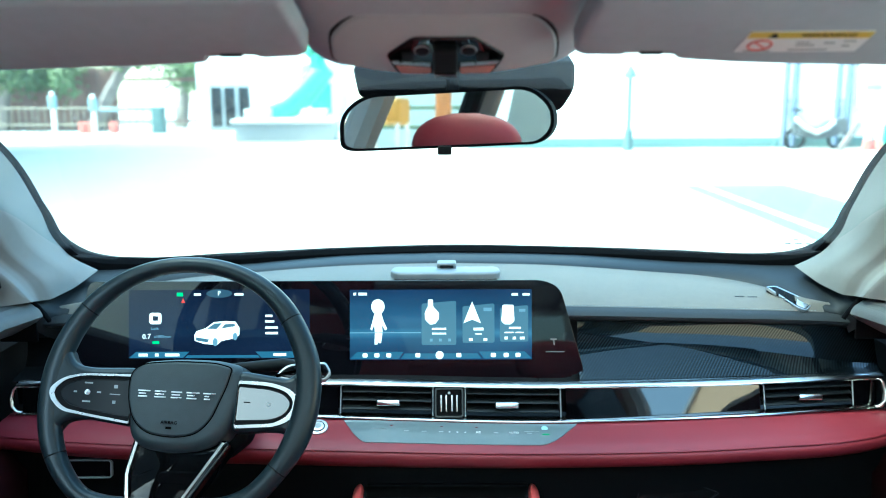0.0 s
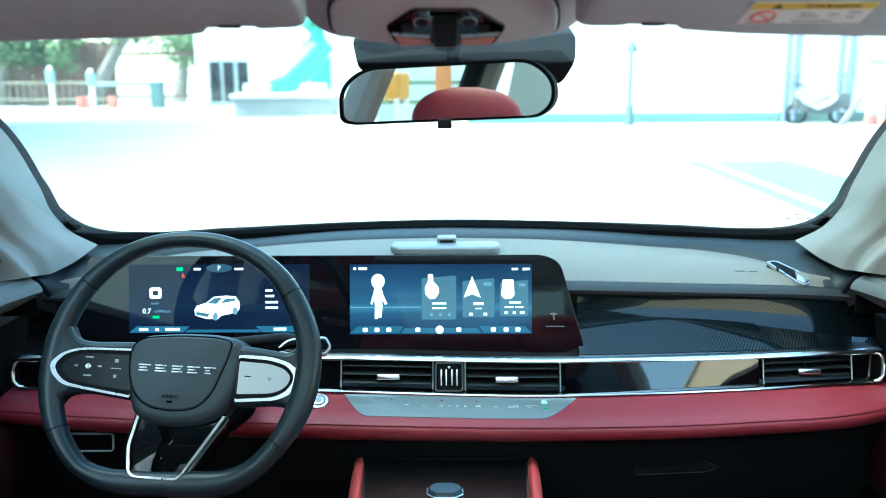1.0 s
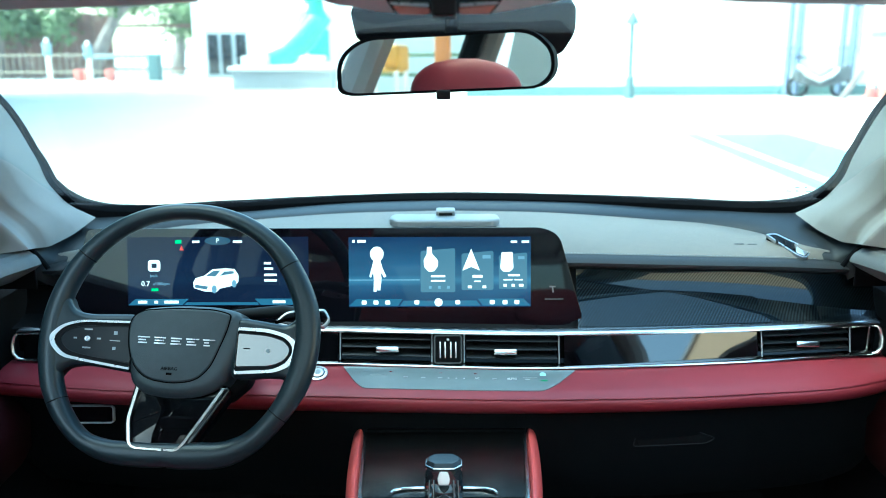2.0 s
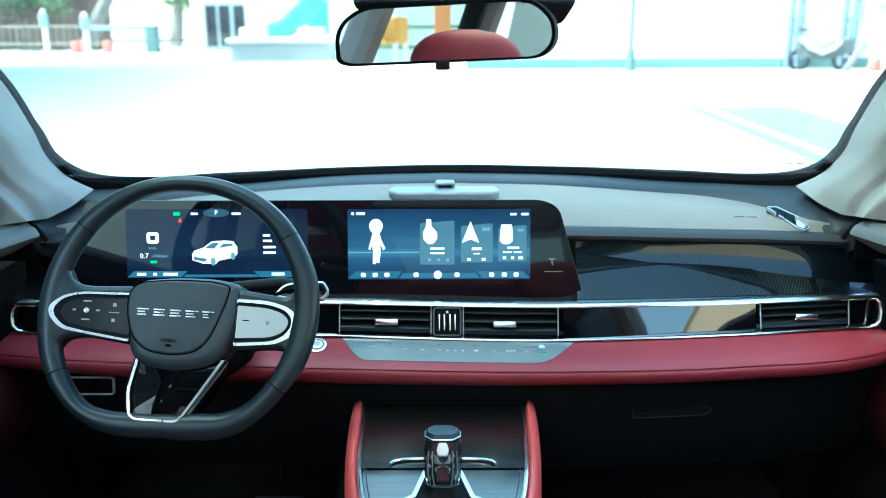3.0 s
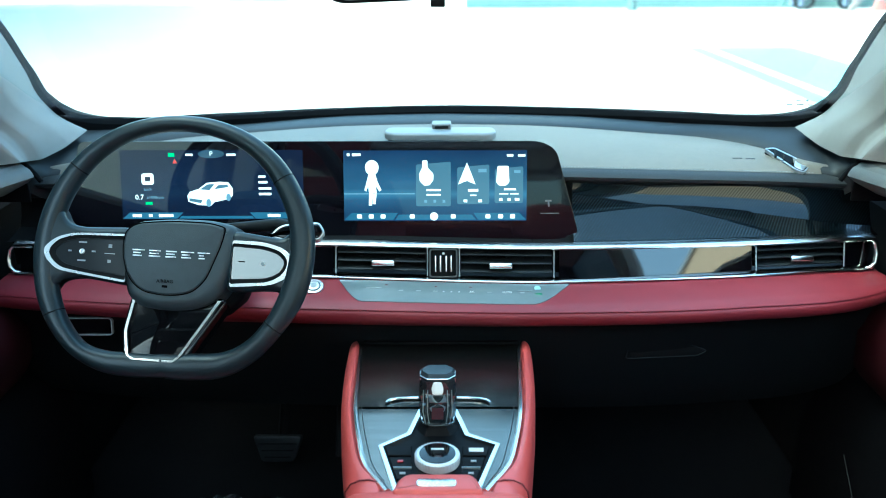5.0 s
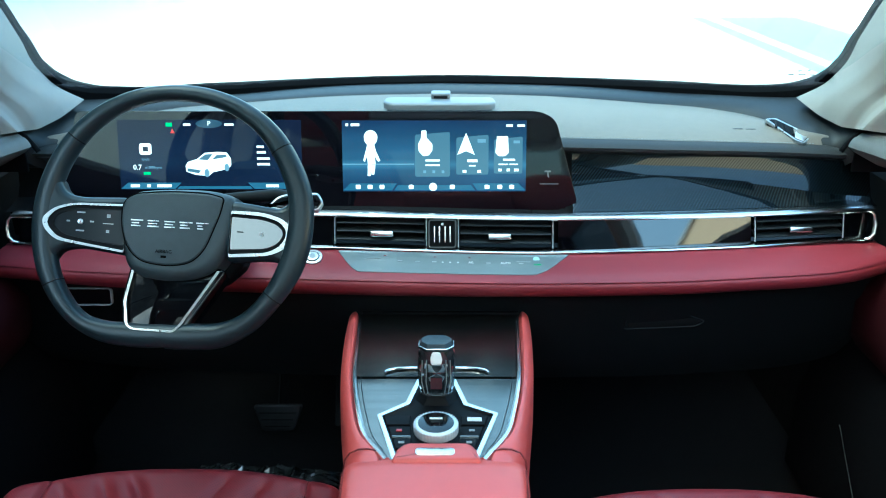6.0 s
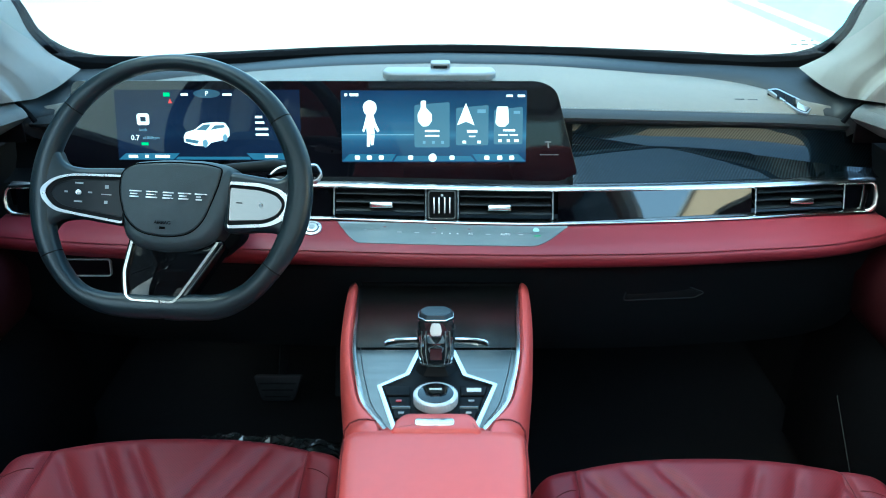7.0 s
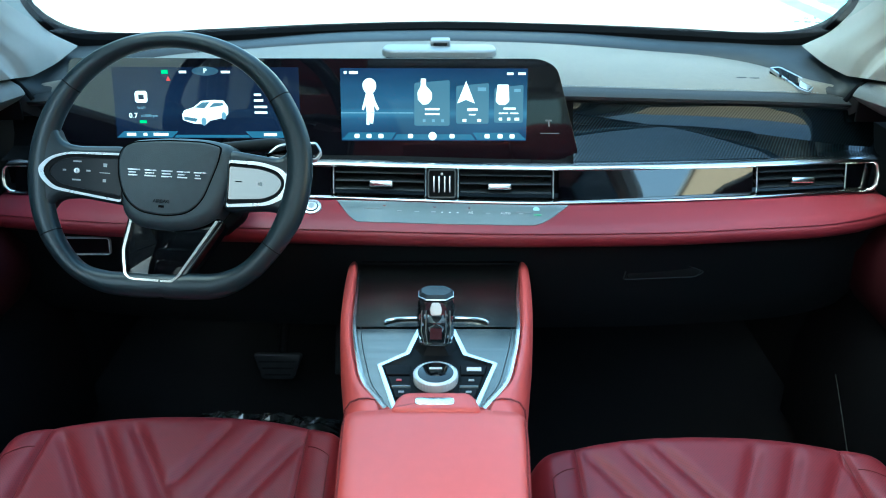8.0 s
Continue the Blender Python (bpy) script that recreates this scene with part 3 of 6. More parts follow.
for s in (-1, 1):
    part("end_gap", sweep([(0.652 * s, 1.354, 1.130), (0.660 * s, 1.3555, 1.141), (0.670 * s, 1.357, 1.153), (0.681 * s, 1.358, 1.1635), (0.72 * s, 1.358, 1.1665)], 0.0040, sides=10, up=(0, 1, 0)), M["frit"], dash)

# Carbon panel under the pad, from the screen to the passenger door.
rings = []
for x in spans(0.150, 0.715, 60):
    (y0, z0), (y1, z1) = lip(x), chrome_up(x)
    y0 += 0.003
    k = min(max((x - 0.180) / 0.036, 0.0), 1.0)
    k = k * k * (3 - 2 * k)
    ztop, zbot, ybot = z0 - 0.002, z1 + 0.004, y1 + 0.021
    tall = ztop - zbot
    qc = spline([0.15, 0.30, 0.42, 0.50, 0.58, 0.65, 0.72], [0.44, 0.44, 0.46, 0.55, 0.70, 0.84, 0.90], x)
    lift = 6.0 * min(max((x - 0.36) / 0.24, 0.0), 1.2)
    full, y, last = [], y0, 0.0
    for i in range(9):
        q = qc * i / 8
        y -= (q - last) * tall * math.tan(radians(6.5 + lift + 20.0 * (i - 0.5) / 8))
        full.append((y, ztop - q * tall))
        last = q
    for w in (0.34, 0.67, 1.0):
        full.append((y + (ybot - y) * w, ztop - (qc + (1 - qc) * w) * tall - 0.0012 * math.sin(math.pi * w)))
    shut = [(y0 + 0.020, ztop - tall * i / 11 * 0.8) for i in range(10)] + [(ybot + 0.024, zbot + 0.003), (ybot, zbot)]
    rings.append([(x, a + (c - a) * k, b + (d - b) * k) for (a, b), (c, d) in zip(shut, full)] + [(x, y1 + 0.008, zbot - 0.001), (x, y1 + 0.05, z1), (x, y0 + 0.04, z0 - 0.01)])
part("carbon_panel", loft([r for r in rings if r[0][0] > 0.205]), M["carbon"], dash, "glossy carbon-pattern trim panel", 16)
part("panel_root", loft([r for r in rings if r[0][0] < 0.217]), M["deep"], dash, "black root of the trim behind the display")
rings = []
for x in spans(-0.715, 0.148, 30):
    (y0, z0), (y1, z1) = lip(x), chrome_up(x)
    rings.append([(x, y0 + 0.03, z0 - 0.002), (x, y0 + 0.02, z0 - 0.05), (x, y1 + 0.060, z1 + 0.012), (x, y1 + 0.034, z1 + 0.006), (x, y1 + 0.010, z1 + 0.003), (x, y1 + 0.07, z1), (x, y0 + 0.06, z0 - 0.01)])
part("cluster_shelf", loft(rings), M["deep"], dash, "black shelf behind the display")


def strip(fn, dy, h, d, x0, x1, n=60):
    rings = []
    for x in spans(x0, x1, n):
        y, z = fn(x)
        rings.append([(x, y + dy + 0.012, z - h / 2), (x, y + dy - d + 0.001, z - h / 2), (x, y + dy - d - 0.0006, z - h * 0.2), (x, y + dy - d, z + h * 0.1), (x, y + dy - d + 0.001, z + h * 0.22), (x, y + dy + 0.006, z + h / 2), (x, y + dy + 0.012, z + h / 2)])
    return loft(rings)


part("chrome_strip", strip(chrome_up, 0.004, 0.0076, 0.006, -0.70, 0.706), M["strip"], dash, "bright chrome strip above the vents")
part("chrome_strip", strip(chrome_low, 0.002, 0.0052, 0.004, -0.70, 0.706), M["strip"], dash, "bright chrome strip below the vents")
# End loops of the chrome.
for s in (-1, 1):
    (y0, z0), (y1, z1) = chrome_up(0.70 * s), chrome_low(0.70 * s)
    part("chrome_end", sweep([(0.690 * s, y1 + 0.002, z1), (0.700 * s, y1 + 0.001, z1 + 0.002), (0.7075 * s, y1 + 0.002, z1 + 0.010), (0.7095 * s, (y0 + y1) / 2 + 0.001, (z0 + z1) / 2), (0.7075 * s, y0 + 0.002, z0 - 0.008), (0.700 * s, y0 + 0.002, z0)], [0.0022, 0.0036, 0.0048, 0.0050, 0.0042, 0.0026], sides=12, up=(0, 1, 0)), M["chrome"], dash)

# Recessed dark band that carries the vents.
rings = []
for x in spans(-0.72, 0.72, 60):
    (y0, z0), (y1, z1) = chrome_up(x), chrome_low(x)
    rings.append([(x, y0 + 0.035, z0 + 0.002), (x, y1 + 0.045, z1 - 0.002), (x, y1 + 0.08, z1 - 0.004), (x, y0 + 0.08, z0 + 0.003)])
part("vent_backing", loft(rings), M["ventblack"], dash)


def between(x, q, back=0.0):
    """A point on the band between the strips: q 0 at the lower, 1 at the upper."""
    (y0, z0), (y1, z1) = chrome_low(x), chrome_up(x)
    return Vector((x, y0 + (y1 - y0) * q + back, z0 + (z1 - z0) * q))


def black_insert(x0, x1):
    rings = []
    for x in spans(x0, x1, 20):
        yaw = 0.0110 * min(max((x - 0.19) / 0.31, 0.0), 1.0) - 0.002 * (x > 0.1)
        a, b = between(x, 0.06, 0.0030 + yaw + 0.0004 * (x > 0.1)), between(x, 0.92, 0.0032 + yaw)
        rings.append([a, b, b + Vector((0, 0.02, 0)), a + Vector((0, 0.02, 0))])
    return loft(rings)


part("gloss_insert", black_insert(0.190, 0.502), M["lacquer"], dash, "piano black trim insert")
part("gloss_insert", black_insert(-0.205, -0.170), M["piano"], dash, "piano black trim insert")
part("gloss_insert", black_insert(0.657, 0.700), M["lacquer"], dash, "piano black trim insert")
part("gloss_insert", black_insert(-0.690, -0.655), M["piano"], dash, "piano black trim insert")


def vent(x0, x1, tab, slats=3):
    v = part("air_vent", loft([[between(x, 0.06, 0.030), between(x, 0.94, 0.030), between(x, 0.94, 0.040), between(x, 0.06, 0.040)] for x in (x0, x1)]), M["ventblack"], dash, "black slatted air vent")
    for k in range(slats):
        q = (k + 1) / (slats + 1)
        rings = []
        for x in spans(x0 + 0.003, x1 - 0.003, 8):
            p = between(x, q)
            rings.append([p + Vector((0, 0.004, -0.0022)), p + Vector((0, 0.002, 0)), p + Vector((0, 0.004, 0.0016)), p + Vector((0, 0.030, 0.0040)), p + Vector((0, 0.030, 0.0005))])
        part("slat", loft(rings), M["slat"], v)
    for k in range(5):
        x = x0 + (x1 - x0) * (k + 0.5) / 5
        p = between(x, 0.5, 0.026)
        part("vane", box(p, (0.0018, 0.018, 0.030)), M["ventblack"], v)
    p = between(tab, 0.46, -0.001)
    part("tab", box(p, (0.037, 0.012, 0.0090), 0.0026, 3, turned(-18, 0, 0)), M["strip"], v, "satin silver adjuster tab")
    for x in (x0, x1):
        a, b = between(x, 0.08, 0.004), between(x, 0.92, 0.004)
        part("edge", sweep([a, b], 0.0011, sides=6), M["dimmark"], v)
    return v


vent(-0.166, -0.020, -0.0905)
vent(0.031, 0.182, 0.0965)
vent(0.506, 0.652, 0.577)
vent(-0.648, -0.500, -0.577)
# Middle block between the centre vents.
mid = part("centre_block", loft([[between(x, 0.03, 0.002), between(x, 0.97, 0.002), between(x, 0.97, 0.03), between(x, 0.03, 0.03)] for x in (-0.018, 0.029)]), M["ventblack"], dash, "black block with chrome fins")
mf = plane_frame(between(0.0055, 0.5, 0.0), (1, 0, 0), (0, 0.34, 0.94))
o = rounded([(-0.0225, -0.023), (0.0225, -0.023), (0.0225, 0.023), (-0.0225, 0.023)], 0.006)
part("surround", frame_ring(o, inset(o, 0.0026), mf, -0.004, 0.0022, 0.0008), M["piano"], mid)
for x in (-0.0125, -0.0045, 0.0045, 0.0125):
    part("fin", box(mf @ Vector((x, -0.001, 0.002)), (0.0026, 0.026, 0.0060), 0.0012, 3, mf.to_3x3().to_4x4()), M["chrome"], mid)
part("stud", disc(mf @ Matrix.Translation((0, 0.015, 0.0)), 0.0022, 0, 0.002, 12, 0.0006), M["satin"], mid)

# Red pad with a rolled front edge.
rings = []
for x in spans(-0.715, 0.715, 60):
    (y0, z0), (y1, z1), (y2, z2) = chrome_low(x), pad_lip(x), pad_foot(x)
    y0 -= 0.002
    z0 -= 0.003
    rings.append([(x, y0 + 0.01, z0), (x, y0, z0 - 0.001), (x, y0 + (y1 - y0) * 0.35, z0 + (z1 - z0) * 0.25 + 0.0015), (x, y0 + (y1 - y0) * 0.7, z0 + (z1 - z0) * 0.62 + 0.002), (x, y1 + 0.005, z1 + 0.003), (x, y1 + 0.001, z1 - 0.0005),
                  (x, y1 + 0.0035, z1 - 0.002), (x, y1 + 0.0005, z1 - 0.0035), (x, y1 - 0.0012, z1 - 0.007), (x, y1 - 0.0015, z1 - 0.012), (x, y1 + 0.0005, z1 - 0.017), (x, y1 + 0.004, z1 - 0.0215), (x, y1 + 0.009, z1 - 0.0255), (x, y2, z2), (x, y2 + 0.03, z2 - 0.004), (x, y0 + 0.04, z0 - 0.02)])
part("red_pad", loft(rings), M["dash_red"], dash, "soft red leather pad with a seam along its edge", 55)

# Touch strip for the climate.
def on_pad(x, q, up=0.0):
    (y0, z0), (y1, z1) = chrome_low(x), pad_lip(x)
    y0, z0 = y0 - 0.002, z0 - 0.003
    end = 1 - 0.005 / (y0 - y1)
    fall = float(np.interp(q, (0.0, 0.35, 0.7, end), (0.0, 0.25, 0.62, 1.0)))
    rise = float(np.interp(q, (0.0, 0.35, 0.7, end), (-0.001, 0.0015, 0.002, 0.003)))
    return Vector((x, y0 + (y1 - y0) * q, z0 + (z1 - z0) * fall + rise + 0.0012 + up))


rings = []
for x in spans(-0.160, 0.206, 100):
    far = 0.02
    e = min((x + 0.160) / 0.040, 1.0) if x < 0 else min((0.206 - x) / 0.062, 1.0)
    near = far + 0.76 * (1 - (1 - max(e, 0.0)) ** 1.6) + 0.005
    top = [on_pad(x, far + (near - far) * k) for k in (0.0, 0.2, 0.4, 0.6, 0.8, 1.0)]
    rings.append(top + [on_pad(x, near, -0.004), on_pad(x, far, -0.004)])
ac = part("touch_strip", loft(rings), M["acpanel"], dash, "grey backlit touch strip for the climate")
for i, x in enumerate((-0.060, -0.033, -0.007, 0.077, 0.128)):
    part("symbol", box(on_pad(x, 0.42, 0.0004), (0.007, 0.0028, 0.0004)), M["dimmark"], ac)
for x in (-0.012, 0.0, 0.012):
    part("dot", box(on_pad(x + 0.018, 0.42, 0.0004), (0.0025, 0.0025, 0.0004)), M["white"], ac)
for x, w in ((-0.103, 0.024), (0.132, 0.022)):
    part("slider", box(on_pad(x, 0.36, 0.0004), (w, 0.0014, 0.0004)), M["dimmark"], ac)
for x in (-0.084, -0.006, 0.048):
    part("light", box(on_pad(x, 0.22, 0.0004), (0.004, 0.0014, 0.0004)), M["red_mark"], ac)
part("fan_symbol", disc(plane_frame(on_pad(0.153, 0.24, 0.0006), (1, 0, 0), (0, 0.9, 0.35)), 0.0050, 0, 0.0005, 16), surf("pale_teal_mark", (0.45, 0.7, 0.66), 0.5), ac)
part("fan_label", box(on_pad(0.153, 0.46, 0.0006), (0.011, 0.0016, 0.0005)), M["glow_green"], ac)
for x, tx in ((0.050, "AC"), (0.104, "AUTO")):
    part("lettering", lettering(tx, 0.0042, plane_frame(on_pad(x, 0.42, 0.0008), (1, 0, 0), (0, 0.9, 0.35))), M["white"], ac, smooth=0)

# Start button on the pad.
p = on_pad(-0.196, 0.40, 0.001)
fr = plane_frame(p, (1, 0, 0), (0, 0.92, 0.40))
sb = part("start_button", disc(fr, 0.0155, -0.004, 0.003, 28, 0.001), M["satin"], dash, "round chrome start button")
part("ring", disc(fr, 0.0108, 0.003, 0.0036, 28, 0.0002), M["black"], sb)
part("cap", disc(fr, 0.0095, 0.003, 0.0045, 24, 0.0008), M["satin"], sb)
part("mark", disc(fr, 0.005, 0.0045, 0.0049, 20), M["dimmark"], sb)

# Black lower dash with its glovebox and side openings.
rings = []
for x in spans(-0.715, 0.715, 40):
    y2, z2 = pad_foot(x)
    rings.append([(x, y2 + 0.012, z2 + 0.004), (x, y2 + 0.030, z2 - 0.03), (x, y2 + 0.045, z2 - 0.12), (x, y2 + 0.10, z2 - 0.20), (x, y2 + 0.24, z2 - 0.24), (x, y2 + 0.30, z2 - 0.20), (x, y2 + 0.30, z2)])
part("lower_panel", loft(rings), M["black"], dash, "black lower dashboard")
gf = plane_frame((0.362, 1.2405, 0.883), (1, 0, 0.012), (0, 0.12, 1))
gb = part("glovebox_handle", prism(rounded([(-0.060, -0.013), (0.048, -0.013), (0.062, 0.0), (0.010, 0.0165), (-0.056, 0.0170)], 0.006), gf, -0.012, 0.004, 0.002), M["black"], dash, "glovebox catch in a shallow recess")
part("edge", sweep([gf @ Vector((x, y, 0.0046)) for x, y in rounded([(-0.066, -0.0145), (0.050, -0.0105), (0.064, -0.002), (0.010, 0.0190), (-0.056, 0.0190)], [0.006, 0.006, 0.004, 0.006, 0.008], 4)], 0.0008, True, 6), M["cowl"], gb)
sf = plane_frame((-0.545, 1.2470, 0.9205), (1, 0, 0), (0, 0.15, 1))
o = rounded([(-0.055, -0.0145), (0.022, -0.0145), (0.022, 0.0145), (-0.055, 0.0145)], 0.006)
i2 = inset(o, 0.0016)
sw = part("switch_panel", prism(i2, sf, -0.012, 0.0, 0.0), M["piano"], dash, "small black switch panel")
part("rim", frame_ring(o, i2, sf, -0.004, 0.004), M["dimmark"], sw)

# Small air outlet at the end of the padded top.
vf = plane_frame((0.587, 1.416, 1.1502), (0.76, -0.56, -0.265), (0.5, 0.75, 0.25)) @ Matrix.Diagonal((0.86, 1.40, 1, 1))
o = rounded([(-0.050, 0.002), (0.026, -0.016), (0.042, -0.014), (0.042, 0.008), (-0.036, 0.013)], [0.004, 0.01, 0.005, 0.006, 0.006])
i2 = inset(o, 0.0022)
dv = part("screen_outlet", frame_ring(o, i2, vf, -0.004, 0.0015, 0.0006), M["satin"], dash, "small silver-framed window outlet")
part("well", prism(i2, vf, -0.016, 0.0012), M["ventblack"], dv)
for k in range(3):
    part("fin", box(vf @ Vector((-0.026 + k * 0.017, 0.0, 0.0016)), (0.0035, 0.017, 0.003), 0.0, 2, vf.to_3x3().to_4x4() @ turned(0, 25, 40)), M["black"], dv)
part("scoop", prism(rounded([(0.010, 0.009), (0.020, -0.011), (0.038, -0.011), (0.038, 0.006)], 0.003), vf, -0.008, 0.0024, 0.001), M["satin"], dv, "bright silver scoop")
for k in range(2):
    part("emblem_bar", box((0.505 + 0.022 * k, 1.425, 1.1506 - 0.0008 * k), (0.016, 0.003, 0.0008), 0, 2, turned(11, 0, 0)), M["roll"], dash)


# ---- double display ----
dp = thing("display_panel", (-0.19, 1.35, 1.05), "wide glossy black double display on the dashboard", "screen")
SV = Vector((0, 0.0220, 0.11)).normalized()
SF = plane_frame((0, 1.3408, 1.184), (1, 0, 0), SV)


def scr(x, z, w=0.0):
    """Plane coordinates of the display from world x and z."""
    return x, (z - 1.184) / SV.z


o = rounded([(-0.577, scr(0, 1.199)[1]), (-0.612, scr(0, 1.058)[1]), (-0.585, scr(0, 1.044)[1]), (0.205, scr(0, 1.041)[1]), (0.2245, scr(0, 1.0525)[1]), (0.186, scr(0, 1.1865)[1]), (0.160, scr(0, 1.199)[1])],
            [0.010, 0.015, 0.02, 0.018, 0.014, 0.024, 0.02])
part("housing", prism(o, SF, -0.022, -0.0012, 0.003, 3), M["black"], dp)
part("cover_glass", prism(o, SF @ Matrix.Translation((0, 0, -0.0012)), 0.0, 0.0008, 0.0006), M["screen"], dp, "glossy black cover glass", 12)


def display(name, x0, x1, z0, z1, label, deep, bright):
    m, n, l, b = nodes_of(name + "_picture")
    tc, sep = n.new("ShaderNodeTexCoord"), n.new("ShaderNodeSeparateXYZ")
    l.new(tc.outputs["Generated"], sep.inputs[0])
    band = n.new("ShaderNodeValToRGB")
    cr = band.color_ramp
    cr.elements[0].position, cr.elements[0].color = 0.0, (*deep, 1)
    cr.elements[1].position, cr.elements[1].color = 1.0, (*[c * 0.9 for c in deep], 1)
    for pos, mix in ((0.30, 0.35), (0.38, 1.0), (0.46, 0.45), (0.75, 0.25)):
        e = cr.elements.new(pos)
        e.color = (*[a + (c - a) * mix for a, c in zip(deep, bright)], 1)
    l.new(sep.outputs["Z"], band.inputs["Fac"])
    wave = n.new("ShaderNodeTexNoise")
    wave.inputs["Scale"].default_value = 2.2
    l.new(tc.outputs["Generated"], wave.inputs["Vector"])
    mr = n.new("ShaderNodeMapRange")
    mr.inputs["To Min"].default_value, mr.inputs["To Max"].default_value = 0.55, 1.35
    l.new(wave.outputs["Fac"], mr.inputs["Value"])
    sc = n.new("ShaderNodeVectorMath")
    sc.operation = "SCALE"
    l.new(band.outputs["Color"], sc.inputs[0])
    l.new(mr.outputs["Result"], sc.inputs["Scale"])
    l.new(sc.outputs["Vector"], b.inputs["Emission Color"])
    b.inputs["Emission Strength"].default_value = 0.065
    b.inputs["Base Color"].default_value = (0.006, 0.007, 0.01, 1)
    b.inputs["Roughness"].default_value, b.inputs["Specular IOR Level"].default_value = 0.03, 0.28
    q = [(x0, z0), (x1, z0), (x1, z1), (x0, z1)]
    return part(name, prism([scr(*p) for p in q], SF, -0.0006, 0.0002), m, dp, label, 0)


left = display("driver_display", -0.5125, -0.2195, 1.0765, 1.1855, "dark blue instrument picture", (0.010, 0.022, 0.075), (0.02, 0.05, 0.13))
right = display("centre_display", -0.1545, 0.1395, 1.0735, 1.1845, "bright blue menu picture", (0.03, 0.085, 0.24), (0.17, 0.44, 0.76))


def icon(parent, name, poly, material, r=0.0, w=0.0006):
    pts = [scr(x, z) for x, z in poly]
    return part(name, prism(rounded(pts, r, 3) if r else pts, SF, 0.0002, w), material, parent, "", 0)


def rect(x0, z0, x1, z1):
    return [(x0, z0), (x1, z0), (x1, z1), (x0, z1)]


def rp(px, py):
    """Place on the centre display from its own 0..1 across and down."""
    return -0.1545 + 0.294 * px, 1.1845 - 0.111 * py


def lp(px, py):
    return -0.5125 + 0.293 * px, 1.1855 - 0.109 * py


def quad(f, a, b, c, d):
    return [f(a, d), f(c, d), f(c, b), f(a, b)]


# Centre display: cards, figure, bottom bar.
for a, b, c, d in ((0.395, 0.16, 0.585, 0.79), (0.62, 0.20, 0.795, 0.76), (0.825, 0.225, 0.98, 0.745)):
    card = icon(right, "card", [rp(a, d), rp(c, d), rp(c, b), rp(a, b + 0.04)], M["glow_card"], 0.003, 0.0004)
icon(right, "figure_top", [rp(0.155 + 0.037 * math.cos(q), 0.235 + (0.12 if math.sin(q) > 0 else 0.10) * math.sin(q)) for q in spans(0, 2 * math.pi, 18)[:-1]], M["glow_white"])
icon(right, "figure_base", [rp(x, y) for x, y in ((0.138, 0.32), (0.172, 0.32), (0.185, 0.44), (0.206, 0.56), (0.194, 0.58), (0.176, 0.50), (0.180, 0.60), (0.172, 0.76), (0.157, 0.76), (0.155, 0.63), (0.152, 0.78), (0.136, 0.78), (0.138, 0.60), (0.134, 0.50), (0.122, 0.58), (0.113, 0.56), (0.126, 0.44))], M["glow_white"])
icon(right, "bottle_icon", [rp(x, y) for x, y in ((0.43, 0.14), (0.458, 0.14), (0.458, 0.24), (0.49, 0.33), (0.49, 0.42), (0.47, 0.49), (0.44, 0.50), (0.415, 0.43), (0.412, 0.33), (0.43, 0.24))], M["glow_white"], 0.002)
icon(right, "arrow_icon", [rp(x, y) for x, y in ((0.673, 0.17), (0.72, 0.48), (0.673, 0.43), (0.625, 0.48))], M["glow_white"])
icon(right, "tag_icon", [rp(x, y) for x, y in ((0.84, 0.22), (0.90, 0.22), (0.905, 0.45), (0.885, 0.50), (0.85, 0.50), (0.832, 0.45))], M["glow_white"], 0.002)
for a, b, c, d in ((0.452, 0.54, 0.53, 0.58), (0.452, 0.61, 0.53, 0.645), (0.68, 0.54, 0.735, 0.59), (0.69, 0.62, 0.725, 0.65), (0.875, 0.53, 0.94, 0.57), (0.85, 0.60, 0.90, 0.63), (0.91, 0.60, 0.955, 0.63),
                   (0.655, 0.69, 0.675, 0.74), (0.735, 0.69, 0.755, 0.74), (0.85, 0.67, 0.868, 0.72), (0.895, 0.67, 0.912, 0.72), (0.935, 0.67, 0.96, 0.72), (0.02, 0.035, 0.035, 0.085), (0.048, 0.035, 0.095, 0.085), (0.89, 0.05, 0.925, 0.095), (0.95, 0.05, 0.99, 0.095)):
    icon(right, "text_bar", quad(rp, a, b + 0.006, c, d - 0.006), M["glow_white"])
for a, b, c, d in ((0.44, 0.70, 0.455, 0.74), (0.49, 0.70, 0.505, 0.74), (0.54, 0.70, 0.555, 0.74), (0.735, 0.26, 0.78, 0.31), (0.93, 0.28, 0.965, 0.32)):
    icon(right, "dim_bar", quad(rp, a, b, c, d), M["glow_dim"])
icon(right, "tab_bar", [rp(0.0, 0.985), rp(0.27, 0.985), rp(0.295, 0.885), rp(0.04, 0.885)], M["glow_bar"])
icon(right, "tab_bar", [rp(0.71, 0.885), rp(0.96, 0.885), rp(1.0, 0.985), rp(0.735, 0.985)], M["glow_bar"])
icon(right, "tab_bar", [rp(0.28, 0.985), rp(0.725, 0.985), rp(0.70, 0.91), rp(0.30, 0.91)], M["glow_bar"])
for a in (0.07, 0.135, 0.20, 0.36, 0.585, 0.775, 0.845, 0.91):
    icon(right, "tab_icon", quad(rp, a, 0.905, a + 0.027, 0.965), M["glow_white"], 0.002, 0.0008)
icon(right, "home_dot", [rp(0.493 + 0.022 * math.cos(q), 0.935 + 0.058 * math.sin(q)) for q in spans(0, 2 * math.pi, 18)[:-1]], M["glow_white"], 0, 0.0008)
icon(right, "horizon_line", quad(rp, 0.0, 0.605, 0.39, 0.620), M["glow_dim"])

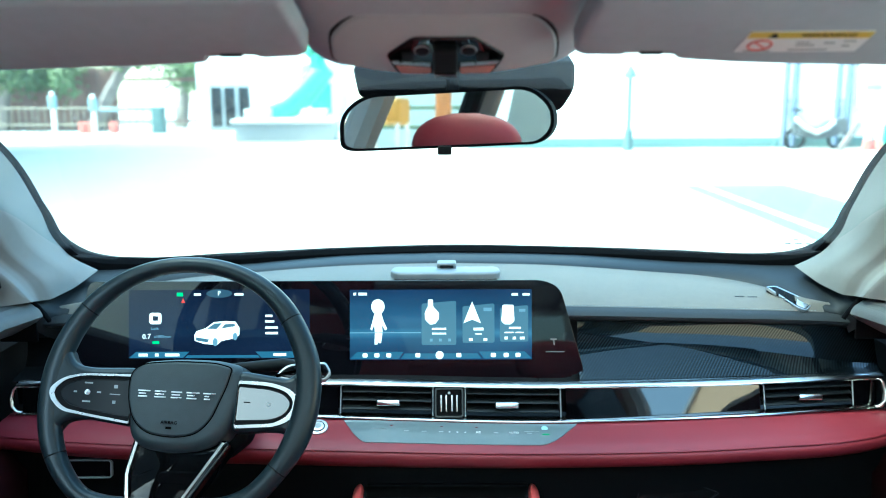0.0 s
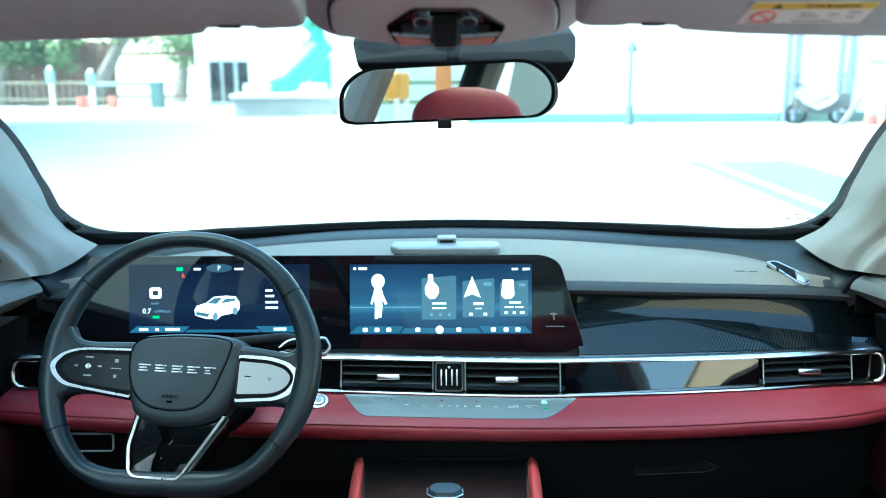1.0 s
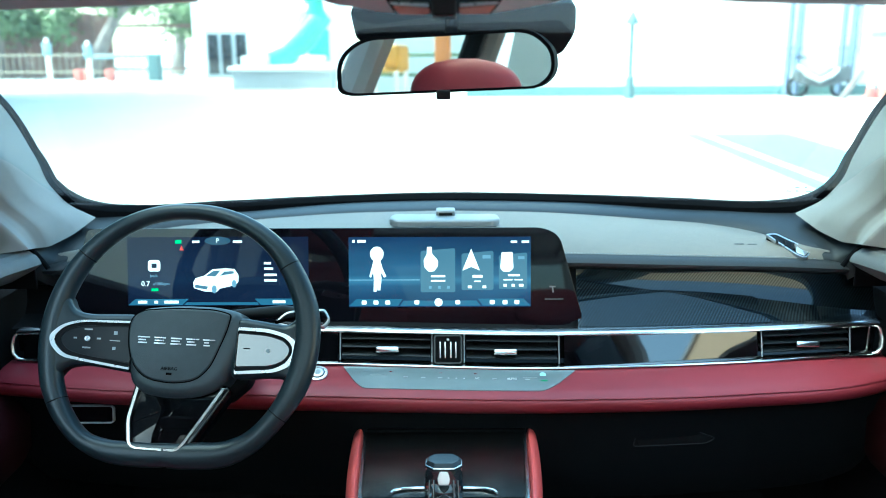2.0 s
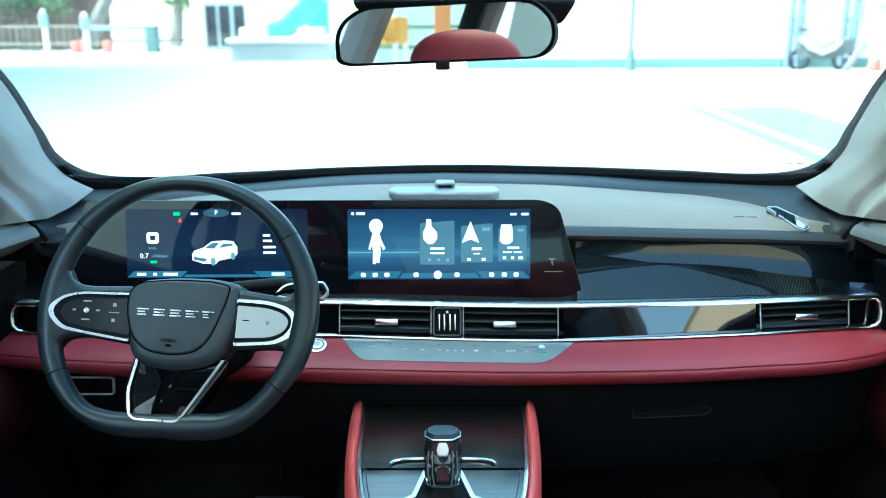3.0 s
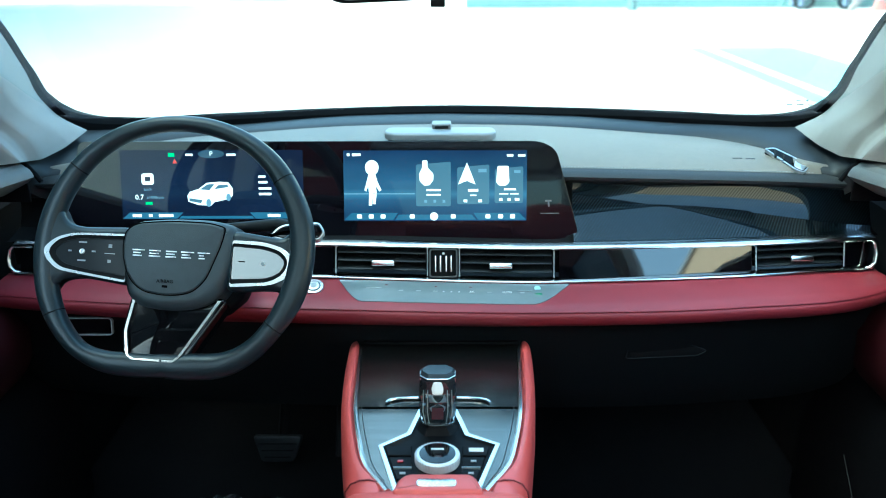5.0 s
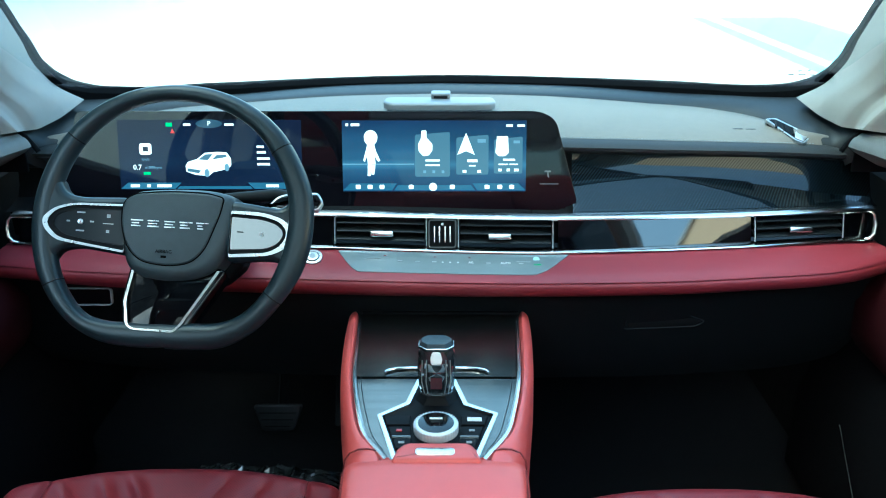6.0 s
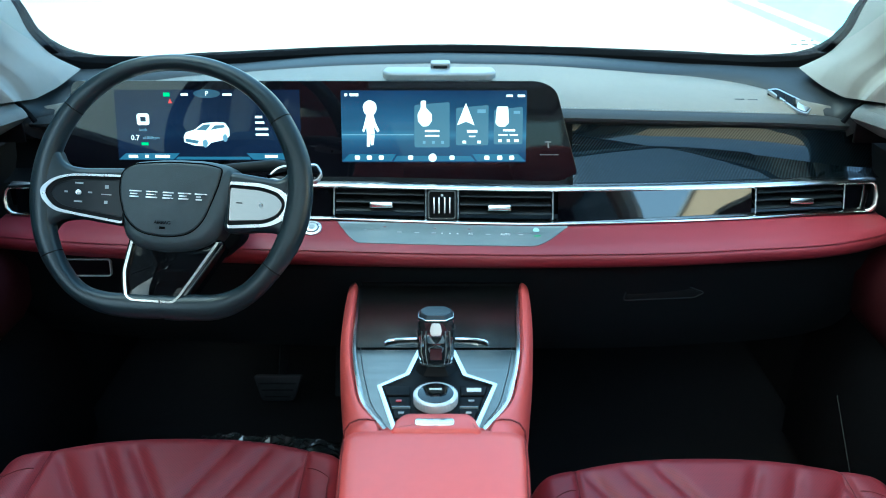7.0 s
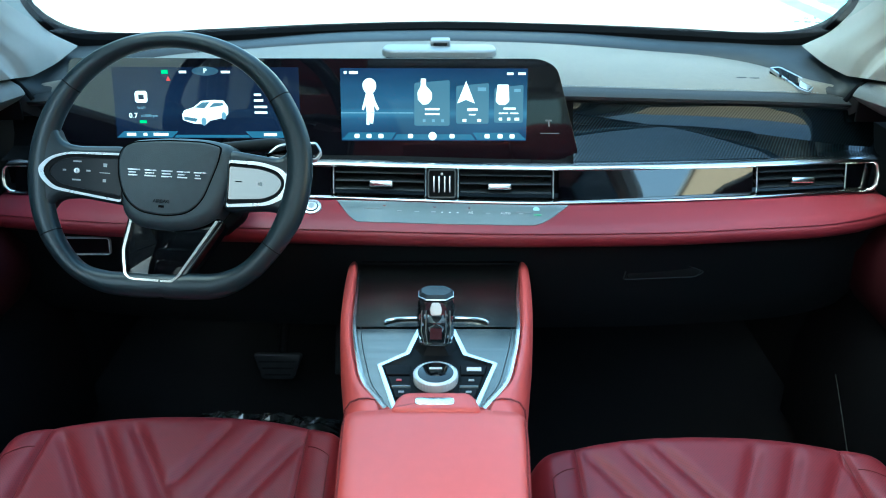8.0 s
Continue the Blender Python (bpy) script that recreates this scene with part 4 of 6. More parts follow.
# Driver display: speed, revs, a small car, tell-tales, bottom bars.
def words(parent, text, h, at, material, align="CENTER", stretch=1.0):
    x, v = scr(*at)
    return part("lettering", lettering(text, h, SF @ Matrix.Translation((x, v, 0.0006)), 0.0002, align, stretch), material, parent, "", 0)


zc = scr(*lp(0.147, 0.415))
zo = rounded([(-0.0098, -0.0092), (0.0098, -0.0092), (0.0098, 0.0092), (-0.0098, 0.0092)], 0.0048)
part("lettering", frame_ring(zo, inset(zo, 0.0054), SF @ Matrix.Translation((zc[0], zc[1], 0.0)), 0.0002, 0.0007), M["glow_white"], left, "", 0)
words(left, "km/h", 0.0045, lp(0.145, 0.565), M["glow_dim"])
words(left, "0.7", 0.0085, lp(0.098, 0.68), M["glow_white"])
words(left, "x1000rpm", 0.0048, lp(0.185, 0.68), M["glow_dim"])
words(left, "P", 0.008, lp(0.50, 0.055), M["glow_white"])
icon(left, "green_lamp", quad(lp, 0.265, 0.04, 0.30, 0.095), M["glow_green"])
icon(left, "green_lamp", quad(lp, 0.13, 0.745, 0.168, 0.785), M["glow_green"])
icon(left, "red_lamp", [lp(0.288, 0.19), lp(0.312, 0.19), lp(0.30, 0.12)], M["glow_red"])
for a, b, c, d in ((0.36, 0.045, 0.405, 0.09), (0.585, 0.045, 0.64, 0.09), (0.755, 0.36, 0.80, 0.405), (0.755, 0.44, 0.81, 0.485), (0.755, 0.53, 0.83, 0.575), (0.755, 0.61, 0.83, 0.655)):
    icon(left, "text_bar", quad(lp, a, b + 0.006, c - 0.006, d - 0.006), M["glow_white"])
icon(left, "gear_field", [lp(0.50 + 0.072 * math.cos(q), 0.055 + 0.062 * math.sin(q)) for q in spans(0, 2 * math.pi, 24)[:-1]], M["glow_soft"], 0, 0.0004)
icon(left, "foot_bar", [lp(0.0, 0.99), lp(0.30, 0.99), lp(0.335, 0.90), lp(0.04, 0.90)], M["glow_bar"])
icon(left, "foot_bar", [lp(0.70, 0.90), lp(0.97, 0.90), lp(1.0, 0.99), lp(0.735, 0.99)], M["glow_bar"])
icon(left, "foot_bar", [lp(0.31, 0.99), lp(0.725, 0.99), lp(0.715, 0.95), lp(0.325, 0.95)], M["glow_bar"])
for a, c in ((0.055, 0.105), (0.145, 0.165), (0.20, 0.28), (0.80, 0.87), (0.915, 0.94)):
    icon(left, "foot_text", quad(lp, a, 0.925, c, 0.965), M["glow_white"], 0, 0.0008)
cw = icon(left, "car_body", [lp(x, y) for x, y in ((0.365, 0.74), (0.362, 0.66), (0.375, 0.60), (0.425, 0.56), (0.47, 0.47), (0.54, 0.455), (0.59, 0.465), (0.612, 0.55), (0.612, 0.65), (0.595, 0.70), (0.51, 0.75), (0.49, 0.80), (0.42, 0.79))], M["glow_white"])
icon(left, "car_window", [lp(x, y) for x, y in ((0.432, 0.565), (0.475, 0.49), (0.515, 0.485), (0.485, 0.575))], M["glow_card"], 0, 0.0009)
icon(left, "car_window", [lp(x, y) for x, y in ((0.51, 0.565), (0.535, 0.50), (0.585, 0.495), (0.59, 0.53))], M["glow_card"], 0, 0.0009)
icon(left, "car_grille", [lp(x, y) for x, y in ((0.372, 0.69), (0.372, 0.735), (0.435, 0.765), (0.445, 0.72))], M["glow_card"], 0, 0.0009)
for x, y, r in ((0.478, 0.76, 0.014), (0.588, 0.68, 0.013)):
    icon(left, "car_wheel", [lp(x + r * math.cos(q), y + r * 4.2 * math.sin(q)) for q in spans(0, 2 * math.pi, 14)[:-1]], M["glow_dim"], 0, 0.0010)
# Maker's marks on the bezel become plain bars.
icon(dp, "emblem", [(0.1735, 1.104), (0.1745, 1.096), (0.1768, 1.096), (0.1758, 1.104)], M["pod"])
icon(dp, "emblem", rect(0.1695, 1.104, 0.1795, 1.1065), M["pod"])
icon(dp, "script_bar", rect(0.162, 1.0848, 0.192, 1.0860), M["acpanel"])

# Speaker and sensor unit on the dash behind the display.
sp = thing("dash_speaker", (0, 1.46, 1.15), "silver oval speaker bar on the dash top", "speaker")
pf = plane_frame((0, 1.47, 1.150), (1, 0, 0), (0, 1, 0))
o = rounded([(-0.086, -0.022), (0.086, -0.022), (0.098, -0.004), (0.094, 0.034), (-0.094, 0.034), (-0.098, -0.004)], 0.013)
part("base", prism([(x * 0.94, y) for x, y in o], pf, 0.0, 0.028, 0.004), M["ventblack"], sp)
part("cap", prism(o, pf, 0.0275, 0.0395, 0.005, 4), M["pod"], sp, "satin silver cap")
sn = part("sensor", box((0.002, 1.50, 1.1925), (0.034, 0.03, 0.013), 0.004, 3), M["pod"], sp, "small grey sensor block")
part("lens", box((0.002, 1.4845, 1.1925), (0.024, 0.003, 0.005), 0.001), M["black"], sn)


# ---- steering wheel ----
# The wheel is turned a few degrees from straight ahead.
WC = Vector((-0.345, 1.05, 1.117))
WF = plane_frame(WC, (1, 0, 0), (0, math.sin(radians(25)), math.cos(radians(25)))) @ turned(0, 0, -3.2)


def wheel_at(u, v, w=0.0):
    return WF @ Vector((u, v, w))


def pillow(outline, m, w0, w1, roll, dome=0.0, deep=0.8, segs=8):
    """A padded slab: its front edge rolls over by roll, and its face swells by dome towards the middle."""
    rows = [(outline, w0)]
    for q in spans(0, math.pi / 2, segs):
        rows.append((inset(outline, roll * (1 - math.cos(q))), w1 - roll + roll * math.sin(q)))
    edge = inset(outline, roll)
    cx, cy = sum(p[0] for p in edge) / len(edge), sum(p[1] for p in edge) / len(edge)
    for q in spans(0, deep, 8)[1:]:
        rows.append(([(x + (cx - x) * q, y + (cy - y) * q) for x, y in edge], w1 + dome * math.sin(q / deep * math.pi / 2)))
    bm = loft([[(x, y, w) for x, y in o] for o, w in rows])
    bm.transform(m)
    return bm


wheel = thing("steering_wheel", tuple(WC), "black leather flat-bottomed steering wheel with silver spoke frames", "steering wheel")
# Outer and inner radius of the rim by the angle from its top.
ANG = [-180, -165, -152, -142, -128, -115, -98, -80, -61, -43, -25, 0, 15, 30, 44, 58, 75, 90, 107, 125, 141, 152, 165, 180]
R_OUT = [0.1618, 0.1691, 0.1784, 0.1831, 0.1849, 0.1844, 0.1816, 0.1801, 0.1803, 0.1814, 0.1812, 0.1806, 0.1824, 0.1844, 0.1856, 0.1848, 0.1857, 0.1843, 0.1822, 0.1778, 0.1784, 0.1766, 0.1686, 0.1628]
R_IN = [0.1310, 0.1370, 0.1505, 0.1600, 0.1600, 0.1562, 0.1502, 0.1507, 0.1532, 0.1567, 0.1595, 0.1599, 0.1604, 0.1607, 0.1589, 0.1557, 0.1542, 0.1512, 0.1492, 0.1505, 0.1500, 0.1445, 0.1345, 0.1310]


def rim_at(a):
    """Middle line and half width of the rim at an angle in degrees."""
    ro, ri = spline(ANG, R_OUT, a), spline(ANG, R_IN, a)
    r, h = (ro + ri) / 2, (ro - ri) / 2
    return Vector((r * math.sin(radians(a)), r * math.cos(radians(a)), 0.0)), h


rings = []
for a in spans(-180, 180, 180)[:-1]:
    c, h = rim_at(a)
    n2 = (rim_at(a + 1)[0] - rim_at(a - 1)[0]).normalized().cross(Vector((0, 0, 1)))
    rings.append([wheel_at(*(c + n2 * (h * math.copysign(abs(math.cos(q)) ** 0.9, math.cos(q))) + Vector((0, 0, 0.0140 * math.copysign(abs(math.sin(q)) ** 0.9, math.sin(q)))))) for q in spans(0, 2 * math.pi, 28)[:-1]])
rim_bm = loft(rings + rings[:1], True, False)
bmesh.ops.remove_doubles(rim_bm, verts=rim_bm.verts, dist=1e-6)
part("rim", rim_bm, M["rim"], wheel, "smooth black leather rim", 80)
for a in (-52, 53, -120.5, 123.5):
    c, h = rim_at(a)
    n2 = (rim_at(a + 1)[0] - rim_at(a - 1)[0]).normalized().cross(Vector((0, 0, 1)))
    part("rim_seam", sweep([wheel_at(*(c + n2 * (h * math.cos(q)) + Vector((0, 0, 0.0140 * math.sin(q))))) for q in spans(0, 2 * math.pi, 32)[:-1]], 0.0009, True, 6), M["deep"], wheel)

# Hub with its airbag cover: the cover runs up to the top edge, its seam shows below and at the sides.
ho = rounded([(-0.0715, -0.006), (-0.0665, 0.030), (-0.050, 0.0395), (-0.006, 0.0450), (0.046, 0.0455), (0.0760, 0.0395), (0.0825, 0.026), (0.0825, -0.002), (0.0745, -0.032), (0.0600, -0.0600), (0.034, -0.0735), (-0.004, -0.0780), (-0.040, -0.0735), (-0.0590, -0.060), (-0.0655, -0.033)],
             [0.02, 0.012, 0.02, 0.03, 0.02, 0.010, 0.010, 0.02, 0.02, 0.018, 0.02, 0.03, 0.02, 0.014, 0.02], 5)
hub = part("hub", pillow(ho, WF, -0.060, 0.000, 0.016, 0.0015), M["hub"], wheel, "padded black hub", 70)
po = rounded([(-0.0660, 0.010), (-0.0630, 0.026), (-0.049, 0.0350), (-0.006, 0.0400), (0.045, 0.0400), (0.0655, 0.0350), (0.0620, 0.014), (0.0450, -0.0340), (0.0280, -0.0520), (-0.002, -0.0575), (-0.037, -0.0530), (-0.0560, -0.036), (-0.0645, -0.010)],
             [0.02, 0.008, 0.02, 0.03, 0.02, 0.005, 0.02, 0.02, 0.015, 0.03, 0.015, 0.016, 0.02], 5)
part("cover_gap", prism(inset(po, -0.0011), WF, -0.012, 0.0010, 0.0), M["frit"], hub)
part("airbag_cover", pillow(po, WF, -0.010, 0.0026, 0.0034, 0.0030), M["hub"], hub, "soft airbag cover", 70)
# Maker's mark in the middle: plain silver bars, two to a group.
for k, (a, b) in enumerate(((0.016, 0.012), (0.015, 0.015), (0.014, 0.014), (0.017, 0.013), (0.016, 0.008))):
    x = -0.0435 + 0.0212 * k
    for dv, ln in ((0.0036, a), (0.0, b * 0.8), (-0.0036, b)):
        part("emblem_bar", box(wheel_at(x - (a - ln) * 0.3, -0.0035 + dv, 0.0060), (ln, 0.0018, 0.0012), 0.0004, 2, WF.to_3x3().to_4x4()), M["satin"], hub)
part("airbag_word", lettering("AIRBAG", 0.0046, WF @ Matrix.Translation((-0.0065, -0.0390, 0.0054)), 0.0002), M["frit"], hub, "", 0)
part("airbag_mark", box(wheel_at(-0.0065, -0.0455, 0.0046), (0.007, 0.0030, 0.0008), 0, 2, WF.to_3x3().to_4x4()), M["frit"], hub)
# Lower spoke: a dark plate in a chrome frame that runs out over the rim.
LW = WF @ Matrix.Translation((0, -0.068, -0.010)) @ turned(-16, 0, 0) @ Matrix.Translation((0, 0.068, 0))
lo_o = rounded([(-0.0505, -0.060), (-0.0545, -0.106), (-0.0470, -0.1385), (-0.0380, -0.1445), (0.0155, -0.1455), (0.0240, -0.137), (0.0645, -0.060)], [0.002, 0.006, 0.005, 0.005, 0.004, 0.006, 0.002], 3)
lo_i = rounded([(-0.0470, -0.060), (-0.0508, -0.106), (-0.0435, -0.1378), (-0.0370, -0.1420), (0.0140, -0.1425), (0.0205, -0.1365), (0.0605, -0.060)], [0.002, 0.006, 0.004, 0.004, 0.003, 0.004, 0.002], 3)
lo_b = inset(lo_o, -0.0050)
ls = part("lower_spoke", prism(lo_b, LW, -0.034, -0.003, 0.003), M["piano"], wheel, "glossy black lower spoke")
part("plate", prism(lo_i, LW, -0.006, -0.0030, 0.0), M["piano"], ls, "black inlay")
part("chrome_frame", frame_ring(lo_o, lo_i, LW, -0.006, 0.0022, 0.0010), M["chrome"], ls, "thin chrome surround")
part("neck", prism(rounded([(-0.058, -0.050), (-0.052, -0.080), (0.055, -0.080), (0.082, -0.055), (0.087, -0.035)], 0.008), WF, -0.09, -0.055, 0.006), M["ventblack"], ls)


def spoke(pts, mid_pts, inner, arms, dish, pivot, face):
    """A spoke with its key plate, dished by some degrees about the hub side."""
    m = WF @ Matrix.Translation((pivot, 0, -0.004)) @ turned(0, dish, 0) @ Matrix.Translation((-pivot, 0, 0))
    sp2 = part("spoke", pillow(rounded(arms, 0.014, 6), m, -0.034, 0.0010, 0.009, 0.0), M["rim"], wheel, "leather covered spoke", 70)
    po2, mo2, io2 = (rounded(o, [0.003, 0.012, 0.014, 0.013, 0.013, 0.014, 0.012, 0.003], 5) for o in (pts, mid_pts, inner))
    part("silver_frame", frame_ring(po2, mo2, m, -0.006, 0.0045, 0.0014), M["satin"], sp2, "bright silver frame round the keys")
    part("inner_frame", frame_ring(mo2, io2, m, -0.006, 0.0024, 0.0008), M["ventblack"], sp2, "black inner rim")
    return m, part("key_plate", prism(io2, m, -0.006, 0.0012, 0.001), face, sp2, "glossy black key plate", 0)


# Key plates are alike: dull left and extra-glossy right imitate their different light.
LM, lk = spoke([(-0.062, 0.0205), (-0.128, 0.0180), (-0.151, 0.0105), (-0.1645, -0.0040), (-0.1620, -0.0160), (-0.148, -0.0310), (-0.122, -0.0350), (-0.062, -0.0430)],
               [(-0.062, 0.0178), (-0.128, 0.0150), (-0.148, 0.0080), (-0.1580, -0.0048), (-0.1562, -0.0145), (-0.1445, -0.0275), (-0.120, -0.0320), (-0.062, -0.0400)],
               [(-0.062, 0.0135), (-0.126, 0.0108), (-0.143, 0.0045), (-0.1510, -0.0055), (-0.1495, -0.0130), (-0.139, -0.0230), (-0.118, -0.0275), (-0.062, -0.0350)],
               [(-0.055, 0.0310), (-0.118, 0.0265), (-0.1385, 0.0300), (-0.1470, 0.050), (-0.160, 0.052), (-0.172, 0.020), (-0.172, -0.030), (-0.162, -0.062), (-0.150, -0.060), (-0.1420, -0.0440), (-0.118, -0.0390), (-0.055, -0.0470)], 11, -0.08, M["smoke"])
RM, rk = spoke([(0.076, 0.0195), (0.117, 0.0195), (0.1430, 0.0125), (0.1550, 0.0020), (0.1560, -0.0105), (0.1480, -0.0265), (0.129, -0.0365), (0.076, -0.0415)],
               [(0.076, 0.0158), (0.117, 0.0148), (0.1385, 0.0088), (0.1480, -0.0012), (0.1485, -0.0110), (0.1415, -0.0235), (0.1255, -0.0328), (0.076, -0.0375)],
               [(0.076, 0.0125), (0.117, 0.0110), (0.1355, 0.0055), (0.1440, -0.0025), (0.1445, -0.0105), (0.1380, -0.0210), (0.123, -0.0285), (0.076, -0.0320)],
               [(0.070, 0.0340), (0.112, 0.0290), (0.1390, 0.0260), (0.1500, 0.0360), (0.1560, 0.060), (0.168, 0.060), (0.178, 0.028), (0.174, -0.034), (0.160, -0.060), (0.148, -0.058), (0.1400, -0.0440), (0.120, -0.0430), (0.070, -0.0490)], 3, 0.09, M["keys"])
for u, v, a, b in ((-0.118, 0.0062, 0.010, 0.0020), (-0.118, -0.0175, 0.010, 0.0020), (-0.133, -0.0058, 0.004, 0.0022), (-0.104, -0.0050, 0.005, 0.0022), (-0.084, 0.0035, 0.0045, 0.0045), (-0.084, -0.0165, 0.0040, 0.0040), (-0.084, -0.0065, 0.013, 0.0012)):
    part("key_mark", box(LM @ Vector((u, v, 0.0015)), (a, b, 0.0006), 0, 2, LM.to_3x3().to_4x4()), M["dimmark"], lk)
part("key_dot", disc(LM @ Matrix.Translation((-0.118, -0.0058, 0.0012)), 0.0036, 0, 0.0016, 16, 0.0005), M["satin"], lk)
part("key_mark", box(RM @ Vector((0.089, -0.0075, 0.0015)), (0.008, 0.0014, 0.0006), 0, 2, RM.to_3x3().to_4x4()), M["deep"], rk)
part("key_dot", disc(RM @ Matrix.Translation((0.117, -0.0090, 0.0010)), 0.0026, 0, 0.0014, 16, 0.0005), M["dimmark"], rk)
part("column", sweep([wheel_at(0, -0.02, -0.03), wheel_at(0, -0.02, -0.28)], 0.055, sides=20), M["black"], wheel, "black column shroud")
st = part("stalk", sweep([wheel_at(0.05, 0.040, -0.06), wheel_at(0.12, 0.050, -0.06), wheel_at(0.170, 0.042, -0.055)], [0.008, 0.009, 0.012], sides=12), M["black"], wheel, "control stalk with a silver tip")
tf = WF @ Matrix.Translation((0.148, 0.0405, -0.052)) @ turned(-8, 6, 6) @ Matrix.Diagonal((1.05, 1.08, 1, 1))
o = rounded([(-0.036, -0.006), (-0.010, -0.013), (0.030, -0.013), (0.038, -0.003), (0.031, 0.011), (-0.020, 0.010)], [0.004, 0.01, 0.004, 0.005, 0.005, 0.012])
tp = part("tip", prism(o, tf, -0.010, 0.004, 0.0016, 3), M["satin"], st, "faceted silver tip")
part("inlay", prism(inset(o, 0.0026), tf, 0.003, 0.0050, 0.0012), M["piano"], st)


# ---- roof fittings ----
mr = thing("rear_view_mirror", (0.002, 0.97, 1.50), "black-framed inner mirror on a dark sensor housing", "mirror")
MF = Matrix.Translation((0.0015, 0.97, 1.4690)) @ turned(0, 0, -13) @ turned(-1.0, 0, 0) @ plane_frame((0, 0, 0), (0.998, 0, 0.034), (0, 0, 1)) @ Matrix.Diagonal((1.0, 0.985, 1, 1))
o = rounded([(-0.1245, -0.030), (-0.110, -0.0345), (0.108, -0.0310), (0.1235, -0.016), (0.1235, 0.010), (0.100, 0.0335), (-0.095, 0.0310), (-0.1245, 0.008)], [0.02, 0.02, 0.02, 0.02, 0.02, 0.03, 0.04, 0.03], 6)
i2 = [(x * 0.968, y * 0.905 - 0.0002) for x, y in o]
part("shell", prism(o, MF, -0.032, -0.003, 0.0), M["frit"], mr, "black mirror shell")
part("rim", frame_ring(o, i2, MF, -0.004, 0.003, 0.0012), M["frit"], mr)
part("mirror_glass", prism(i2, MF, -0.003, 0.001), M["mirror"], mr, "silvered mirror glass", 0)
part("dip_lever", box((0.0015, 0.962, 1.4345), (0.016, 0.012, 0.010), 0.002), M["black"], mr)
part("stem", sweep([(0.01, 0.995, 1.48), (0.012, 1.04, 1.53)], 0.008, sides=10), M["frit"], mr)
hf = plane_frame((0.017, 1.030, 1.5005), (1, 0, 0), (0, -0.25, 1)) @ Matrix.Diagonal((1.14, 1.14, 1, 1))
part("sensor_housing", prism(rounded([(-0.109, 0.026), (-0.103, -0.008), (-0.05, -0.012), (0.07, -0.018), (0.108, -0.024), (0.122, 0.000), (0.121, 0.030)], 0.008), hf, -0.11, 0.0, 0.004), M["ventblack"], mr, "black sensor housing")

# Rounded bulge of the lining that carries the roof console.
BUL = [(-0.30, 1.612), (-0.200, 1.606), (-0.150, 1.580), (-0.122, 1.549), (-0.108, 1.5335), (-0.094, 1.5250), (-0.075, 1.5215), (-0.040, 1.5195), (0.040, 1.5195), (0.078, 1.5215), (0.098, 1.5250), (0.114, 1.5335), (0.128, 1.549), (0.156, 1.580), (0.206, 1.606), (0.30, 1.612)]
rings = []
for y, up in ((0.46, 0.085), (0.54, 0.068), (0.60, 0.0575), (0.66, 0.038), (0.70, 0.018), (0.722, 0.006), (0.738, 0.0), (0.765, 0.001), (0.80, 0.010), (0.85, 0.05)):
    ring = []
    for i in range(len(BUL) - 1):
        for q in (0.0, 0.5):
            x = BUL[i][0] + (BUL[i + 1][0] - BUL[i][0]) * q
            z = spline([b[0] for b in BUL], [b[1] for b in BUL], x)
            ring.append((x * (1 + 1.6 * up), y, min(z + up, 1.612)))
    rings.append(ring + [(0.30, y, 1.62), (-0.30, y, 1.62)])
part("console_bulge", loft(rings), M["liner"], roof, "rounded lining bulge", 60)

oc = thing("overhead_console", (0, 0.72, 1.53), "grey roof console with black switches and reading lamps", "roof console")
OF = plane_frame((0.0015, 0.729, 1.5185), (1, 0, 0), (0, -0.86, 0.51))
o = rounded([(-0.0885, 0.050), (-0.0905, 0.014), (-0.062, 0.003), (-0.040, -0.003), (0.042, -0.003), (0.064, 0.003), (0.0925, 0.013), (0.0900, 0.050), (0.070, 0.078), (-0.068, 0.078)], [0.01, 0.010, 0.01, 0.01, 0.01, 0.01, 0.010, 0.02, 0.03, 0.03], 5)
part("cover", prism(o, OF, -0.02, 0.003, 0.003, 3), M["ocplastic"], oc, "grey plastic cover")
part("cover_gap", frame_ring(inset(o, -0.0016), o, OF, -0.02, 0.0004), M["black"], oc)
o2 = rounded([(-0.0462, 0.0265), (-0.0235, 0.051), (0.0250, 0.051), (0.0507, 0.0265), (0.0420, 0.0010), (-0.0390, 0.0010)], 0.004, 3)
sw = part("switch_field", prism(o2, OF, 0.001, 0.0050, 0.0015), M["piano"], oc, "glossy black switch field")
OT = OF.to_3x3().to_4x4()
part("roof_switch", box(OF @ Vector((0.002, 0.026, 0.0075)), (0.020, 0.036, 0.009), 0.003, 3, OT), M["black"], sw)
part("roof_switch_lip", box(OF @ Vector((0.002, 0.010, 0.0115)), (0.019, 0.006, 0.006), 0.002, 3, OT), M["keys"], sw)
amber = surf("pale_red_lens", (0.50, 0.20, 0.15), 0.25, vary=0.05, coat=0.5)
